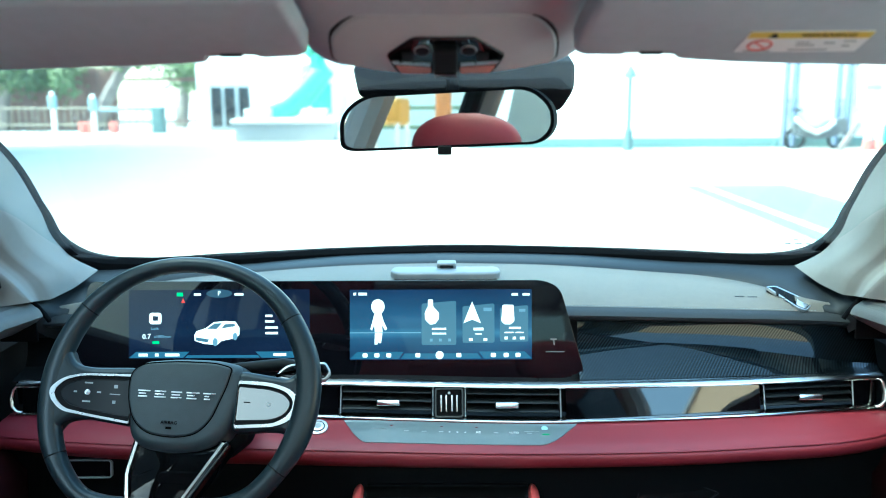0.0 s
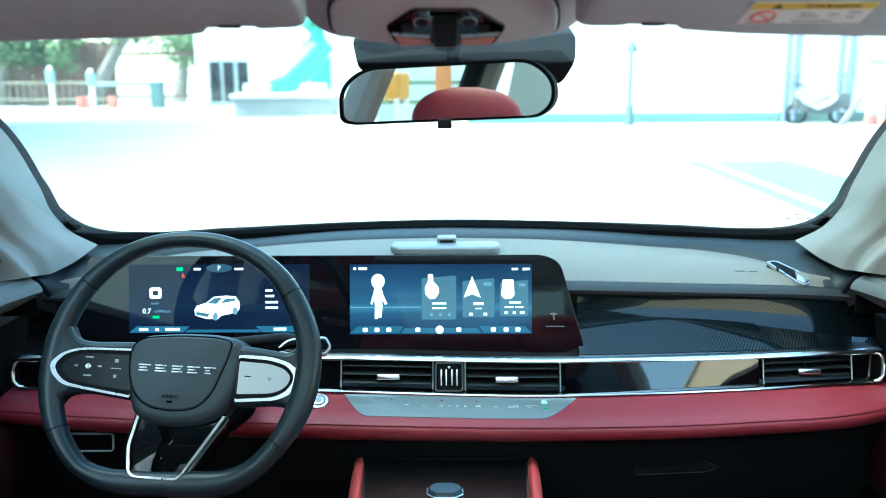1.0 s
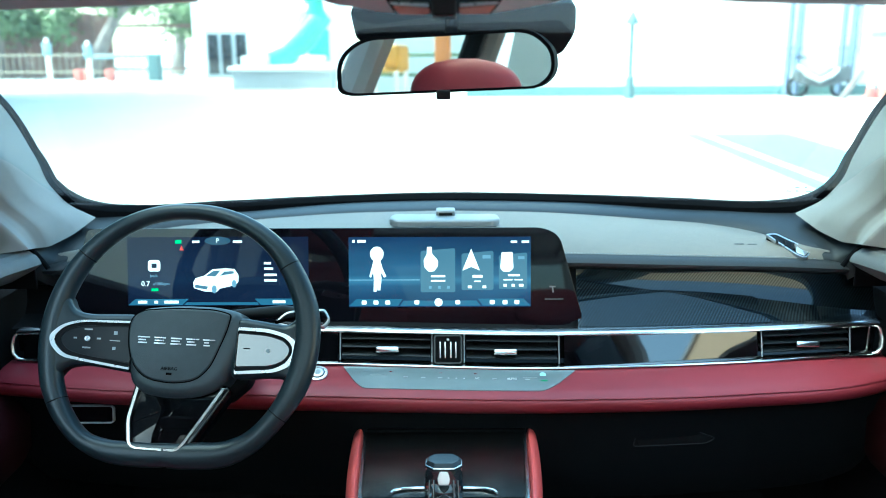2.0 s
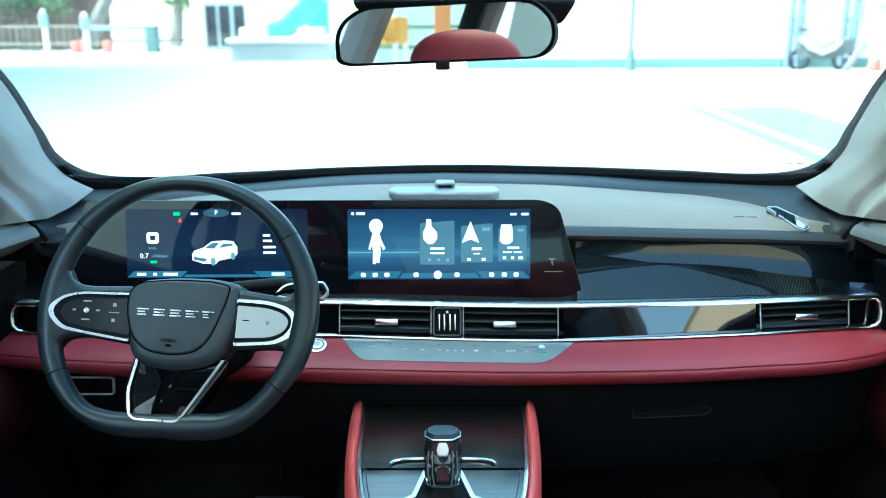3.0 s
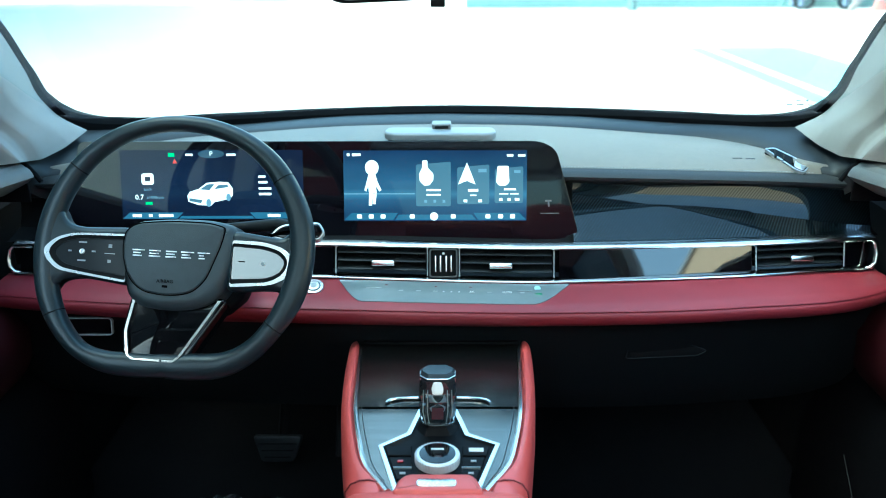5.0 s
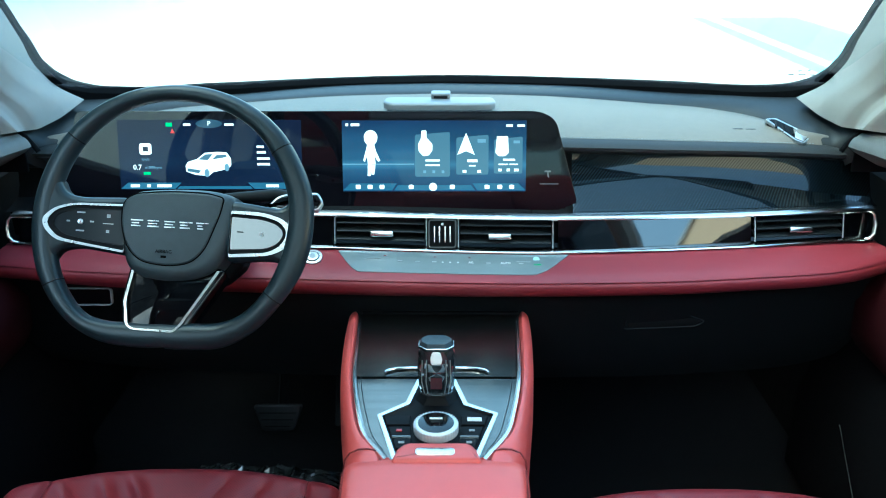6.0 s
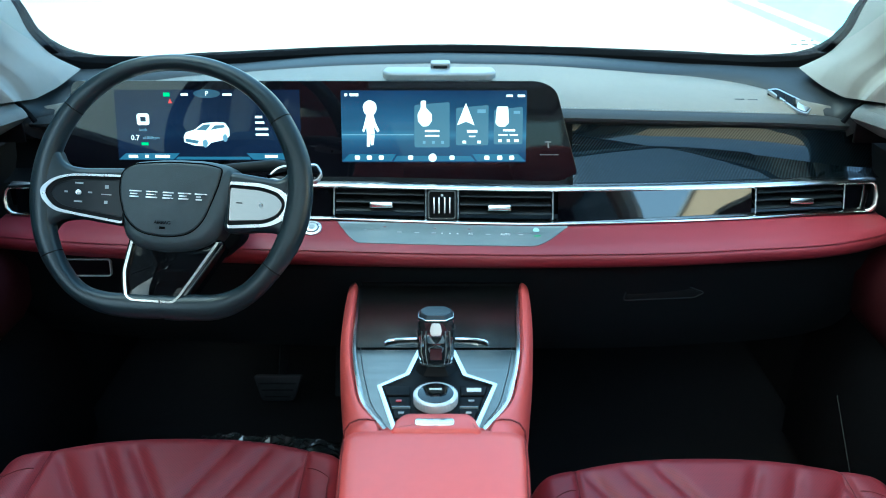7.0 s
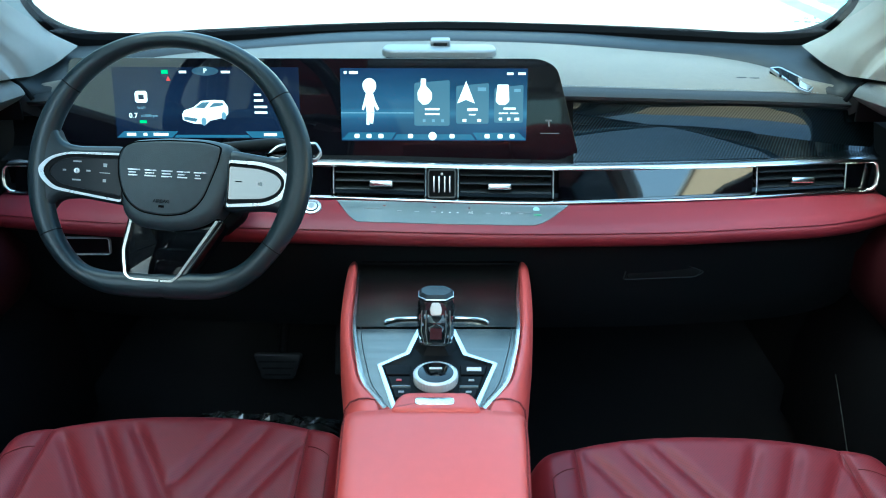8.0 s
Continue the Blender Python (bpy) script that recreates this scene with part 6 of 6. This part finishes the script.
seat(-0.345, "red quilted leather driver seat behind the wheel", -0.009, 0)
seat(0.352, "red quilted leather passenger seat, leaning back", -0.051, 28)
rs = thing("rear_bench", (0, -0.75, 0.46), "red leather rear bench seat", "seat")
part("cushion", box((0, -0.62, 0.66), (1.25, 0.52, 0.18), 0.05, 4), M["back_red"], rs)
part("backrest", box((0, -0.92, 0.98), (1.25, 0.16, 0.60), 0.05, 4, turned(-14, 0, 0)), M["back_red"], rs)

# ---- footwell ----
pd = thing("brake_pedal", (-0.34, 1.55, 0.49), "black rubber brake pedal on a dark arm", "pedal")
PF = plane_frame((-0.3420, 1.545, 0.504), (1, 0, 0), (0, 0.35, 1))
part("pad", prism(rounded([(-0.033, -0.028), (0.033, -0.028), (0.052, 0.026), (-0.052, 0.026)], 0.008), PF, -0.008, 0.006, 0.003), surf("pedal_rubber", (0.022, 0.023, 0.025), 0.4, vary=0.5, scale=60), pd)
for k in range(3):
    part("groove", box(PF @ Vector((0, -0.018 + 0.014 * k, 0.0062)), (0.055 + 0.012 * k, 0.003, 0.002), 0, 2, PF.to_3x3().to_4x4()), M["black"], pd)
part("arm", sweep([(-0.335, 1.56, 0.50), (-0.33, 1.62, 0.62), (-0.33, 1.70, 0.80)], 0.011, sides=8), M["black"], pd)
pg = thing("accelerator_pedal", (-0.20, 1.60, 0.46), "long black accelerator pedal", "pedal")
part("pad", box((-0.200, 1.60, 0.53), (0.05, 0.012, 0.14), 0.004, 2, turned(-35, 0, 0)), M["black"], pg)
# Crumpled clear film on the floor in front of the driver's seat.
bm = bmesh.new()
bmesh.ops.create_grid(bm, x_segments=30, y_segments=18, size=0.5)
for v in bm.verts:
    x, y = v.co.x * 0.20, v.co.y * 0.12
    fall = max(0.0, 1 - (2 * v.co.x) ** 4) * max(0.0, 1 - (2 * v.co.y) ** 4)
    v.co = (-0.335 + x * 1.4, 1.352 + y - 0.10 * x, 0.470 + fall * (0.026 + 0.022 * noise.noise(Vector((x * 30, y * 34, 3.1))) + 0.014 * noise.noise(Vector((x * 90, y * 90, 1.0)))))
solo("plastic_film", bm, surf("plastic_film", (0.035, 0.04, 0.042), 0.10, vary=0.5, scale=30, coat=1.0), "crumpled clear plastic film on the floor", "film", smooth=0)


# ---- outside ----
P2 = dict(
    asphalt=surf("pale_concrete_ground", (0.36, 0.345, 0.32), 0.9, vary=0.10, scale=0.35, grain=0.6, grain_scale=40),
    bay=surf("pale_blue_bay_paint", (0.115, 0.26, 0.29), 0.85, vary=0.12, scale=0.8),
    line=surf("white_line_paint", (0.55, 0.55, 0.54), 0.8, vary=0.08, scale=2),
    wall=surf("white_rendered_wall", (0.76, 0.76, 0.75), 0.85, vary=0.05, scale=0.4),
    band=surf("teal_wall_base", (0.09, 0.155, 0.155), 0.8, vary=0.15, scale=1.0),
    pipe=surf("blue_pipe_paint", (0.11, 0.14, 0.22), 0.5, vary=0.08, scale=3),
    iron=surf("dark_green_iron", (0.06, 0.10, 0.105), 0.5, vary=0.1, scale=5),
    fence=surf("red_brown_boards", (0.15, 0.088, 0.075), 0.8, vary=0.25, scale=1.5, stretch=(1, 1, 0.1)),
    bark=surf("grey_brown_bark", (0.17, 0.145, 0.14), 0.9, vary=0.3, scale=3, grain=0.8, grain_scale=30),
    leaf=surf("green_leaves", (0.085, 0.125, 0.05), 0.7, vary=0.35, scale=1.2),
    pale=surf("pale_kerb_stone", (0.46, 0.47, 0.46), 0.85, vary=0.10, scale=1.0),
    teal=surf("teal_play_plastic", (0.10, 0.36, 0.24), 0.4, vary=0.06, scale=1.0),
    yellow=surf("yellow_play_plastic", (0.50, 0.26, 0.04), 0.4, vary=0.06, scale=1.0),
    metal=surf("grey_window_metal", (0.30, 0.32, 0.34), 0.4, metal=0.4, vary=0.08),
    cone=surf("red_cone_plastic", (0.48, 0.12, 0.10), 0.5, vary=0.08),
    # Black scooter plastic lifted to grey, as if seen through haze.
    scooter=surf("hazed_scooter_plastic", (0.06, 0.065, 0.07), 0.6, vary=0.15, scale=4.0),
    sky_blue=surf("pale_blue_plastic", (0.20, 0.30, 0.36), 0.6, vary=0.08, scale=2.0),
    grass=surf("short_grass", (0.10, 0.16, 0.05), 0.9, vary=0.3, scale=1.0, grain=0.8, grain_scale=60),
    straw=surf("ochre_railing_paint", (0.17, 0.145, 0.11), 0.6, vary=0.15, scale=2),
    body=surf("white_car_paint", (0.72, 0.73, 0.73), 0.25, vary=0.02, coat=0.8),
)


def flat(name, x0, y0, x1, y1, z, material, label, category):
    """A sheet on the ground; a high one reaches down to it."""
    b = z - 0.05 if z < 1 else 0.0
    bm = loft([[(x0, y0, z), (x1, y0, z), (x1, y0, b), (x0, y0, b)], [(x0, y1, z), (x1, y1, z), (x1, y1, b), (x0, y1, b)]])
    return solo(name, bm, material, label, category, kind="structure", smooth=0)


flat("ground", -400, -400, 400, 900, 0.0, P2["asphalt"], "sunlit pale concrete yard", "ground")
flat("parking_bay", 3.7, 3.5, 5.4, 13.6, 0.004, P2["bay"], "pale blue painted parking bay", "paint")
flat("bay_line", 3.99, 3.5, 4.08, 13.8, 0.008, P2["line"], "white bay line on the ground", "paint")
flat("lawn", -30, -40, -5.0, -15.0, 0.010, P2["grass"], "short grass behind the yard", "grass")

# White hall with a teal base on the far side.
hall = thing("white_hall", (14, 26, 0), "long white rendered hall with a teal base band", "building")
part("wall", box((16.5, 24.6, 4.5), (32, 4, 9), 0.02), P2["wall"], hall)
part("base_band", box((16.5, 22.57, 0.13), (32, 0.08, 0.26), 0.01), P2["band"], hall)
for x in (8.75, 8.99, 10.11, 10.38):
    q = thing("downpipe", (x, 22.45, 0), "blue painted pipe on the white wall", "pipe", "wall pipes")
    part("pipe", sweep([(x, 22.42, 0.05), (x, 22.42, 8.5)], 0.075, sides=12), P2["pipe"], q)
    for z in (1.2, 3.4, 5.6):
        part("bracket", box((x, 22.48, z), (0.22, 0.16, 0.06), 0.01), P2["metal"], q)
cabinet = thing("meter_cabinet", (11.6, 22.4, 1.2), "pale wall cabinet with a dark slot", "cabinet")
part("body", box((11.0, 22.45, 1.75), (0.75, 0.25, 1.4), 0.02), P2["wall"], cabinet)
part("slot", box((10.95, 22.30, 1.55), (0.42, 0.06, 0.16), 0.01), P2["metal"], cabinet)

lamp = thing("garden_lamp", (4.55, 21.6, 0), "slim dark green garden lamp post", "lamp")
part("base", sweep([(4.55, 21.6, 0), (4.55, 21.6, 0.08), (4.55, 21.6, 0.5), (4.55, 21.6, 0.55)], [0.14, 0.12, 0.10, 0.06], sides=12), P2["iron"], lamp)
part("pole", sweep([(4.55, 21.6, 0.5), (4.55, 21.6, 1.95)], 0.055, sides=10), P2["iron"], lamp)
part("lantern", sweep([(4.55, 21.6, 1.80), (4.55, 21.6, 1.86), (4.55, 21.6, 2.0), (4.55, 21.6, 2.12)], [0.17, 0.16, 0.09, 0.02], sides=8), P2["iron"], lamp)

# A motor scooter under a loose silver cover against the wall, a leaning board, cones and a bin.
sc3 = thing("parked_scooter", (9.4, 21.9, 0), "dark scooter with a pale cover against the wall", "scooter")
for x in (8.85, 9.95):
    part("wheel", sweep([(x + 0.24 * math.cos(q), 21.9, 0.25 + 0.24 * math.sin(q)) for q in spans(0, 2 * math.pi, 20)[:-1]], 0.05, True, 8, up=(0, 1, 0)), M["black"], sc3)
part("body", loft([[(x, 21.72, z0), (x, 22.08, z0), (x, 22.05, z1), (x, 21.75, z1)] for x, z0, z1 in ((8.75, 0.4, 0.65), (9.05, 0.3, 0.62), (9.4, 0.25, 0.5), (9.7, 0.3, 0.72), (10.1, 0.45, 0.78))]), P2["scooter"], sc3)
part("cover", sweep([(8.75, 21.7, 0.78), (9.0, 21.68, 0.55), (9.3, 21.66, 0.42), (9.6, 21.68, 0.55), (9.75, 21.7, 0.70)], 0.06, sides=8), P2["pale"], sc3)
part("handlebar", sweep([(8.85, 21.6, 0.98), (8.85, 22.1, 0.98)], 0.03, sides=8), M["black"], sc3)
bd = solo("leaning_board", box((9.85, 21.1, 0.33), (0.14, 0.08, 0.85), 0.01, 2, turned(0, 32, 0)), P2["bark"], "dark board leaning on the ground", "board")
for x in (10.42, 10.68):
    cn = thing("traffic_cone", (x, 21.3, 0), "red and white traffic cone by the wall", "cone", "traffic cones")
    part("base", box((x, 21.3, 0.02), (0.30, 0.30, 0.04), 0.01), P2["cone"], cn)
    part("body", sweep([(x, 21.3, 0.04), (x, 21.3, 0.62)], [0.125, 0.03], sides=16), P2["cone"], cn)
    part("stripe", sweep([(x, 21.3, 0.28), (x, 21.3, 0.40)], [0.092, 0.072], sides=16), P2["line"], cn)
bn = solo("water_tank", sweep([(11.15, 21.4, 0), (11.15, 21.4, 0.6), (11.15, 21.4, 0.72)], [0.28, 0.28, 0.16], sides=16), P2["teal"], "teal plastic tank by the wall", "tank")
for k in range(9):
    solo("rubble_stone", box((7.0 + 0.16 * k, 20.2 + 0.25 * math.sin(k * 2.1), 0.03), (0.22, 0.16, 0.07), 0.02, 2, turned(0, 0, 37 * k)), P2["pale"], "flat broken stone on the ground", "stone", "rubble by the wall")

# Low planter wall.
pl = thing("planter", (-5.1, 26.8, 0), "low pale concrete planter wall", "planter")
part("wall", box((-5.05, 27.1, 0.27), (3.05, 1.3, 0.54), 0.03), surf("grey_concrete", (0.27, 0.28, 0.28), 0.9, vary=0.1, scale=1.0), pl)
part("coping", box((-5.05, 27.1, 0.60), (3.25, 1.5, 0.14), 0.03), P2["pale"], pl)
for x in (-6.0, -4.2):
    part("block", box((x, 27.3, 0.82), (0.8, 0.5, 0.30), 0.03), P2["pale"], pl)

# White kiosk with a dark glazed door.
kb = thing("white_kiosk", (-5.5, 34, 0), "white rendered kiosk with a grey glazed door", "building")
part("wall", box((-6.75, 34.1, 2.5), (5.3, 3.4, 5.0), 0.03), P2["wall"], kb)
dr = part("door", box((-8.12, 32.36, 0.94), (1.64, 0.10, 1.76), 0.01), P2["metal"], kb, "grey metal glazed door")
for x in (-8.65, -8.15, -7.62):
    part("glazing", box((x, 32.30, 0.95), (0.38, 0.04, 1.45), 0.005), M["piano"], dr)
part("post", box((-7.15, 32.1, 1.0), (0.24, 0.24, 2.0), 0.02), P2["wall"], kb)
part("canopy", box((-5.5, 31.8, 2.35), (3.2, 1.0, 0.25), 0.02), P2["wall"], kb)

# Teal tube slide.
sl = thing("play_slide", (-4.2, 30.5, 0), "teal plastic tube slide on posts", "slide")
part("tube", sweep([(-6.1, 30.4, 0.85), (-5.5, 30.3, 1.05), (-4.9, 30.2, 1.5), (-4.4, 30.2, 2.2), (-4.6, 30.4, 3.0), (-5.1, 30.7, 3.6), (-5.6, 31.0, 4.2)], 0.45, sides=16), P2["teal"], sl)
for x in (-3.35, -4.4, -5.3):
    part("post", sweep([(x, 31.2, 0), (x, 31.2, 3.4)], 0.07, sides=8), P2["wall"], sl)
part("panel", box((-4.55, 31.1, 1.25), (0.75, 0.06, 1.1), 0.01), P2["teal"], sl)

# Brown board fence, railing and bollards.
fn = thing("board_fence", (-15, 33.5, 0), "tall red-brown board fence", "fence")
bm_rails = merge(box((-16.2, 33.62, 0.4), (13.5, 0.06, 0.12)), box((-16.2, 33.62, 2.0), (13.5, 0.06, 0.12)))
part("rail", bm_rails, P2["fence"], fn)
for k in range(38):
    x = -22.7 + 0.36 * k
    if x > -12.8:
        break
    part("board", box((x, 33.5 + 0.02 * math.sin(k * 1.7), 1.25 + 0.04 * math.sin(k * 2.3)), (0.35, 0.05, 2.4), 0.006), P2["fence"], fn)
rl = thing("railing", (-14, 31.5, 0), "low ochre railing before the fence", "railing")
for z in (0.35, 0.95):
    part("rail", sweep([(-21, 31.5, z), (-9.6, 31.5, z)], 0.035, sides=8), P2["straw"], rl)
for k in range(48):
    x = -21 + 0.24 * k
    part("bar", box((x, 31.5, 0.52), (0.035, 0.03, 1.0), 0.004), P2["straw"], rl)
for x, z in ((-13.75, 1.55), (-12.35, 1.45)):
    b2 = thing("white_post", (x, 30.0, 0), "white post with a pale blue box", "post", "white posts")
    part("post", box((x, 30.0, z / 2), (0.12, 0.12, z), 0.02), P2["wall"], b2)
    part("box", box((x, 29.98, z - 0.35), (0.25, 0.2, 0.46), 0.03), P2["sky_blue"], b2)
for x in (-13.0, -12.7, -11.9):
    cn = thing("road_barrier", (x, 30.6, 0), "red plastic barrier block", "barrier", "red barriers")
    part("body", box((x, 30.6, 0.24), (0.26, 0.26, 0.48), 0.04), P2["cone"], cn)
solo("banner", box((-11.7, 31.42, 0.90), (2.0, 0.03, 0.13), 0.01), P2["sky_blue"], "pale blue banner strip on the railing", "banner")
solo("storage_box", box((-17.1, 30.4, 0.5), (0.7, 0.6, 1.0), 0.05), P2["sky_blue"], "pale blue storage box by the fence", "box")
bx = solo("waste_bin", box((-10.35, 30.8, 0.50), (0.42, 0.42, 1.0), 0.04), P2["iron"], "dark waste bin by the railing", "bin")
flat("pavement", -40, 29.6, -2.0, 60, 0.06, P2["pale"], "pale raised pavement along the yard", "pavement")


def tree(name, x, y, trunk, crown, n, seed, label):
    rnd = random.Random(seed)
    t = thing(name, (x, y, 0), label, "tree", "yard trees")
    part("trunk", sweep(trunk, [0.32 * (1 - 0.55 * i / (len(trunk) - 1)) * (1 if n > 600 else 0.45) for i in range(len(trunk))], sides=10), P2["bark"], t)
    top = Vector(trunk[-1])
    for k in range(5):
        a = rnd.uniform(0, 6.28)
        e = top + Vector((math.cos(a) * crown[0] * 0.7, math.sin(a) * crown[1] * 0.6, crown[2] * rnd.uniform(0.0, 0.6)))
        part("limb", sweep([top - Vector((0, 0, 0.3)), (top + e) / 2 + Vector((0, 0, 0.25)), e], [0.10, 0.07, 0.03], sides=6), P2["bark"], t)
    verts, faces = [], []
    c = top + Vector((0, 0, crown[2] * 0.35))
    clumps = [c + Vector((rnd.gauss(0, 0.5) * crown[0], rnd.gauss(0, 0.5) * crown[1], rnd.gauss(0, 0.45) * crown[2])) for _ in range(26)]
    for k in range(n):
        p = rnd.choice(clumps) + Vector((rnd.gauss(0, 0.33), rnd.gauss(0, 0.33), rnd.gauss(0, 0.26)))
        u = Vector((rnd.uniform(-1, 1), rnd.uniform(-1, 1), rnd.uniform(-1, 1))).normalized()
        w = u.orthogonal().normalized()
        r = rnd.uniform(0.07, 0.14)
        i = len(verts)
        verts += [p - u * r, p + w * r * 0.5, p + u * r, p - w * r * 0.5]
        faces.append((i, i + 1, i + 2, i + 3))
    me = bpy.data.meshes.new("crown")
    me.from_pydata([tuple(v) for v in verts], [], faces)
    ob = new("crown", me)
    finish(ob, P2["leaf"], 0)
    ob.parent = t
    ob.matrix_parent_inverse = Matrix.Translation(-Vector(t.location))
    tagged(ob, "loose green leaves", kind="stuff")


tree("tree", -13.4, 32.8, [(-13.6, 32.8, 0), (-13.0, 32.8, 1.2), (-12.4, 32.8, 2.2), (-11.6, 32.9, 3.2)], (1.6, 1.2, 0.6), 2600, 3, "large leaning tree with a green crown")
tree("tree", -16.4, 32.6, [(-17.2, 33.0, 0), (-17.0, 33.0, 1.2), (-16.6, 32.9, 2.2)], (1.9, 1.0, 0.55), 5200, 5, "broad green tree by the fence")
tree("tree", -10.6, 36, [(-11.2, 36, 0), (-11.0, 36, 1.2), (-10.9, 36, 2.2)], (1.1, 1.2, 0.5), 1500, 8, "slim tree with a sparse crown")
tree("tree", -9.8, 36.5, [(-9.6, 36.5, 0), (-9.9, 36.5, 1.2), (-10.2, 36.5, 2.2)], (1.0, 1.2, 0.5), 1300, 11, "slim tree with a sparse crown")
tree("tree", -20.5, 33.2, [(-20.5, 33.6, 0), (-20.3, 33.6, 1.2), (-20.0, 33.6, 2.3)], (2.0, 1.2, 0.6), 4200, 21, "broad green tree by the fence")
solo("backdrop", box((0, 120, 6), (260, 0.5, 12)), surf("hazy_distance", (0.62, 0.57, 0.40), 0.95, vary=0.1, scale=0.05), "pale hazy far wall of the yard", "backdrop", kind="structure")

# Play things behind the car, seen in the mirror.
ys = thing("play_tower", (-8.17, -13, 0), "yellow plastic play tower with a slide lip behind the car", "play tower")
part("panel", merge(box((-8.17, -13, 1.66), (0.86, 0.5, 0.50), 0.08, 4), box((-8.30, -12.85, 1.42), (1.02, 0.9, 0.08), 0.03, 3)), P2["yellow"], ys)
for dx in (-0.36, 0.36):
    for dy in (-0.2, 0.2):
        part("post", sweep([(-8.17 + dx, -13 + dy, 0), (-8.17 + dx, -13 + dy, 1.42)], 0.05, sides=10), P2["wall"], ys)
part("step", box((-8.17, -13.6, 0.7), (0.7, 0.5, 0.08), 0.02), P2["yellow"], ys)
og = thing("play_board", (-6.9, -13, 0), "orange plastic play board on a post", "board")
part("board", box((-6.90, -13, 1.85), (0.32, 0.12, 0.75), 0.05, 3), surf("orange_play_plastic", (0.48, 0.17, 0.04), 0.4, vary=0.06, scale=1.0), og)
part("post", sweep([(-6.90, -13, 0), (-6.90, -13, 1.5)], 0.05, sides=10), P2["wall"], og)
for z, x0, x1 in ((1.30, -16.0, -9.0), (1.80, -11.5, -8.6)):
    rb2 = thing("rope_bar", ((x0 + x1) / 2, -18, 0), "green painted bar of the playground", "bar", "playground bars")
    part("bar", sweep([(x0, -18, z), (x1, -18, z)], 0.045, sides=8), P2["leaf"], rb2)
    for x in (x0, x1):
        part("post", sweep([(x, -18, 0), (x, -18, z)], 0.04, sides=8), P2["leaf"], rb2)
# Added wall: whitens the mirror view and hides low sky from the display.
flat("wall_playground", -26, -25.0, -4, -24.6, 9.0, P2["wall"], "white wall added behind the playground to brighten the mirror", "wall")

# Two unseen blocks added to cast shade, and a long ochre block across the yard.
def long_block(label, material, x, y0, y1, wide, high, face, rows):
    b = thing("long_block", (x, (y0 + y1) / 2, 0), label, "building")
    part("wall", box((x, (y0 + y1) / 2, high / 2), (wide, y1 - y0, high), 0.05), material, b)
    part("roof", box((x, (y0 + y1) / 2, high + 0.08), (wide + 0.3, y1 - y0 + 0.3, 0.16), 0.02), P2["metal"], b)
    fx = x + face * wide / 2
    for k in range(int((y1 - y0 - 1.5) / 3.4)):
        for r in range(rows):
            y = y1 - 2.0 - 3.4 * k
            wd = part("window", box((fx + face * 0.01, y, 1.7 + 2.9 * r), (0.06, 1.5, 1.5), 0.01), P2["metal"], b)
            part("pane", box((fx + face * 0.045, y, 1.7 + 2.9 * r), (0.02, 1.34, 1.34)), M["piano"], wd)
    return b


# The grey block shades the car, the pale one the yard's left ground.
long_block("unseen dark grey block added to shade the car", surf("shade_block_grey", (0.070, 0.076, 0.082), 0.85, vary=0.15, scale=0.6), -5.3, -2.4, 4.4, 5.0, 6.2, 1, 2)
long_block("unseen pale block added to shade the ground at left", P2["wall"], -15.6, 7.0, 24.0, 5.0, 10.4, 1, 3)
long_block("long ochre rendered block across the yard", surf("ochre_render", (0.36, 0.27, 0.19), 0.85, vary=0.08, scale=0.3), 14.5, -62.0, -2.0, 5.0, 10.2, -1, 1)

# Bonnet and wipers in front of the glass.
bn2 = thing("car_bonnet", (0, 2.4, 0.9), "pale bonnet below the windscreen", "bonnet", kind="structure")
rings = []
for y, z in ((1.82, 1.055), (2.0, 1.06), (2.3, 1.035), (2.6, 0.99), (2.80, 0.92), (2.86, 0.80)):
    rings.append([(x, y, z - 0.09 * abs(x / 0.8) ** 3) for x in spans(-0.78, 0.78, 20)] + [(0.78, y, z - 0.3), (-0.78, y, z - 0.3)])
part("panel", loft(rings), P2["body"], bn2)
part("cowl_grille", box((0, 1.80, 1.06), (1.4, 0.16, 0.05), 0.01), M["black"], bn2)
for x0, x1 in ((-0.62, -0.05), (0.10, 0.52)):
    wp = thing("wiper", (x0, 1.78, 1.12), "black wiper arm at the foot of the glass", "wiper", "wipers")
    part("arm", sweep([(x1, 1.80, 1.10), ((x0 + x1) / 2, 1.775, 1.152), (x0, 1.765, 1.150)], 0.007, sides=8), M["black"], wp)
    part("blade", sweep([(x0 - 0.02, 1.765, 1.152), (x0 + 0.3, 1.775, 1.162)], 0.005, sides=6), M["black"], wp)

mk = thing("glass_mark", (0.66, 1.62, 1.22), "small printed maker's mark on the windscreen", "mark")
for a, b, wd in ((0.652, 1.199, 0.012), (0.672, 1.199, 0.014), (0.690, 1.1985, 0.010), (0.668, 1.206, 0.010), (0.684, 1.206, 0.005)):
    part("bar", box((a, 1.60, b + 0.012), (wd, 0.001, 0.0028)), M["dimmark"], mk)
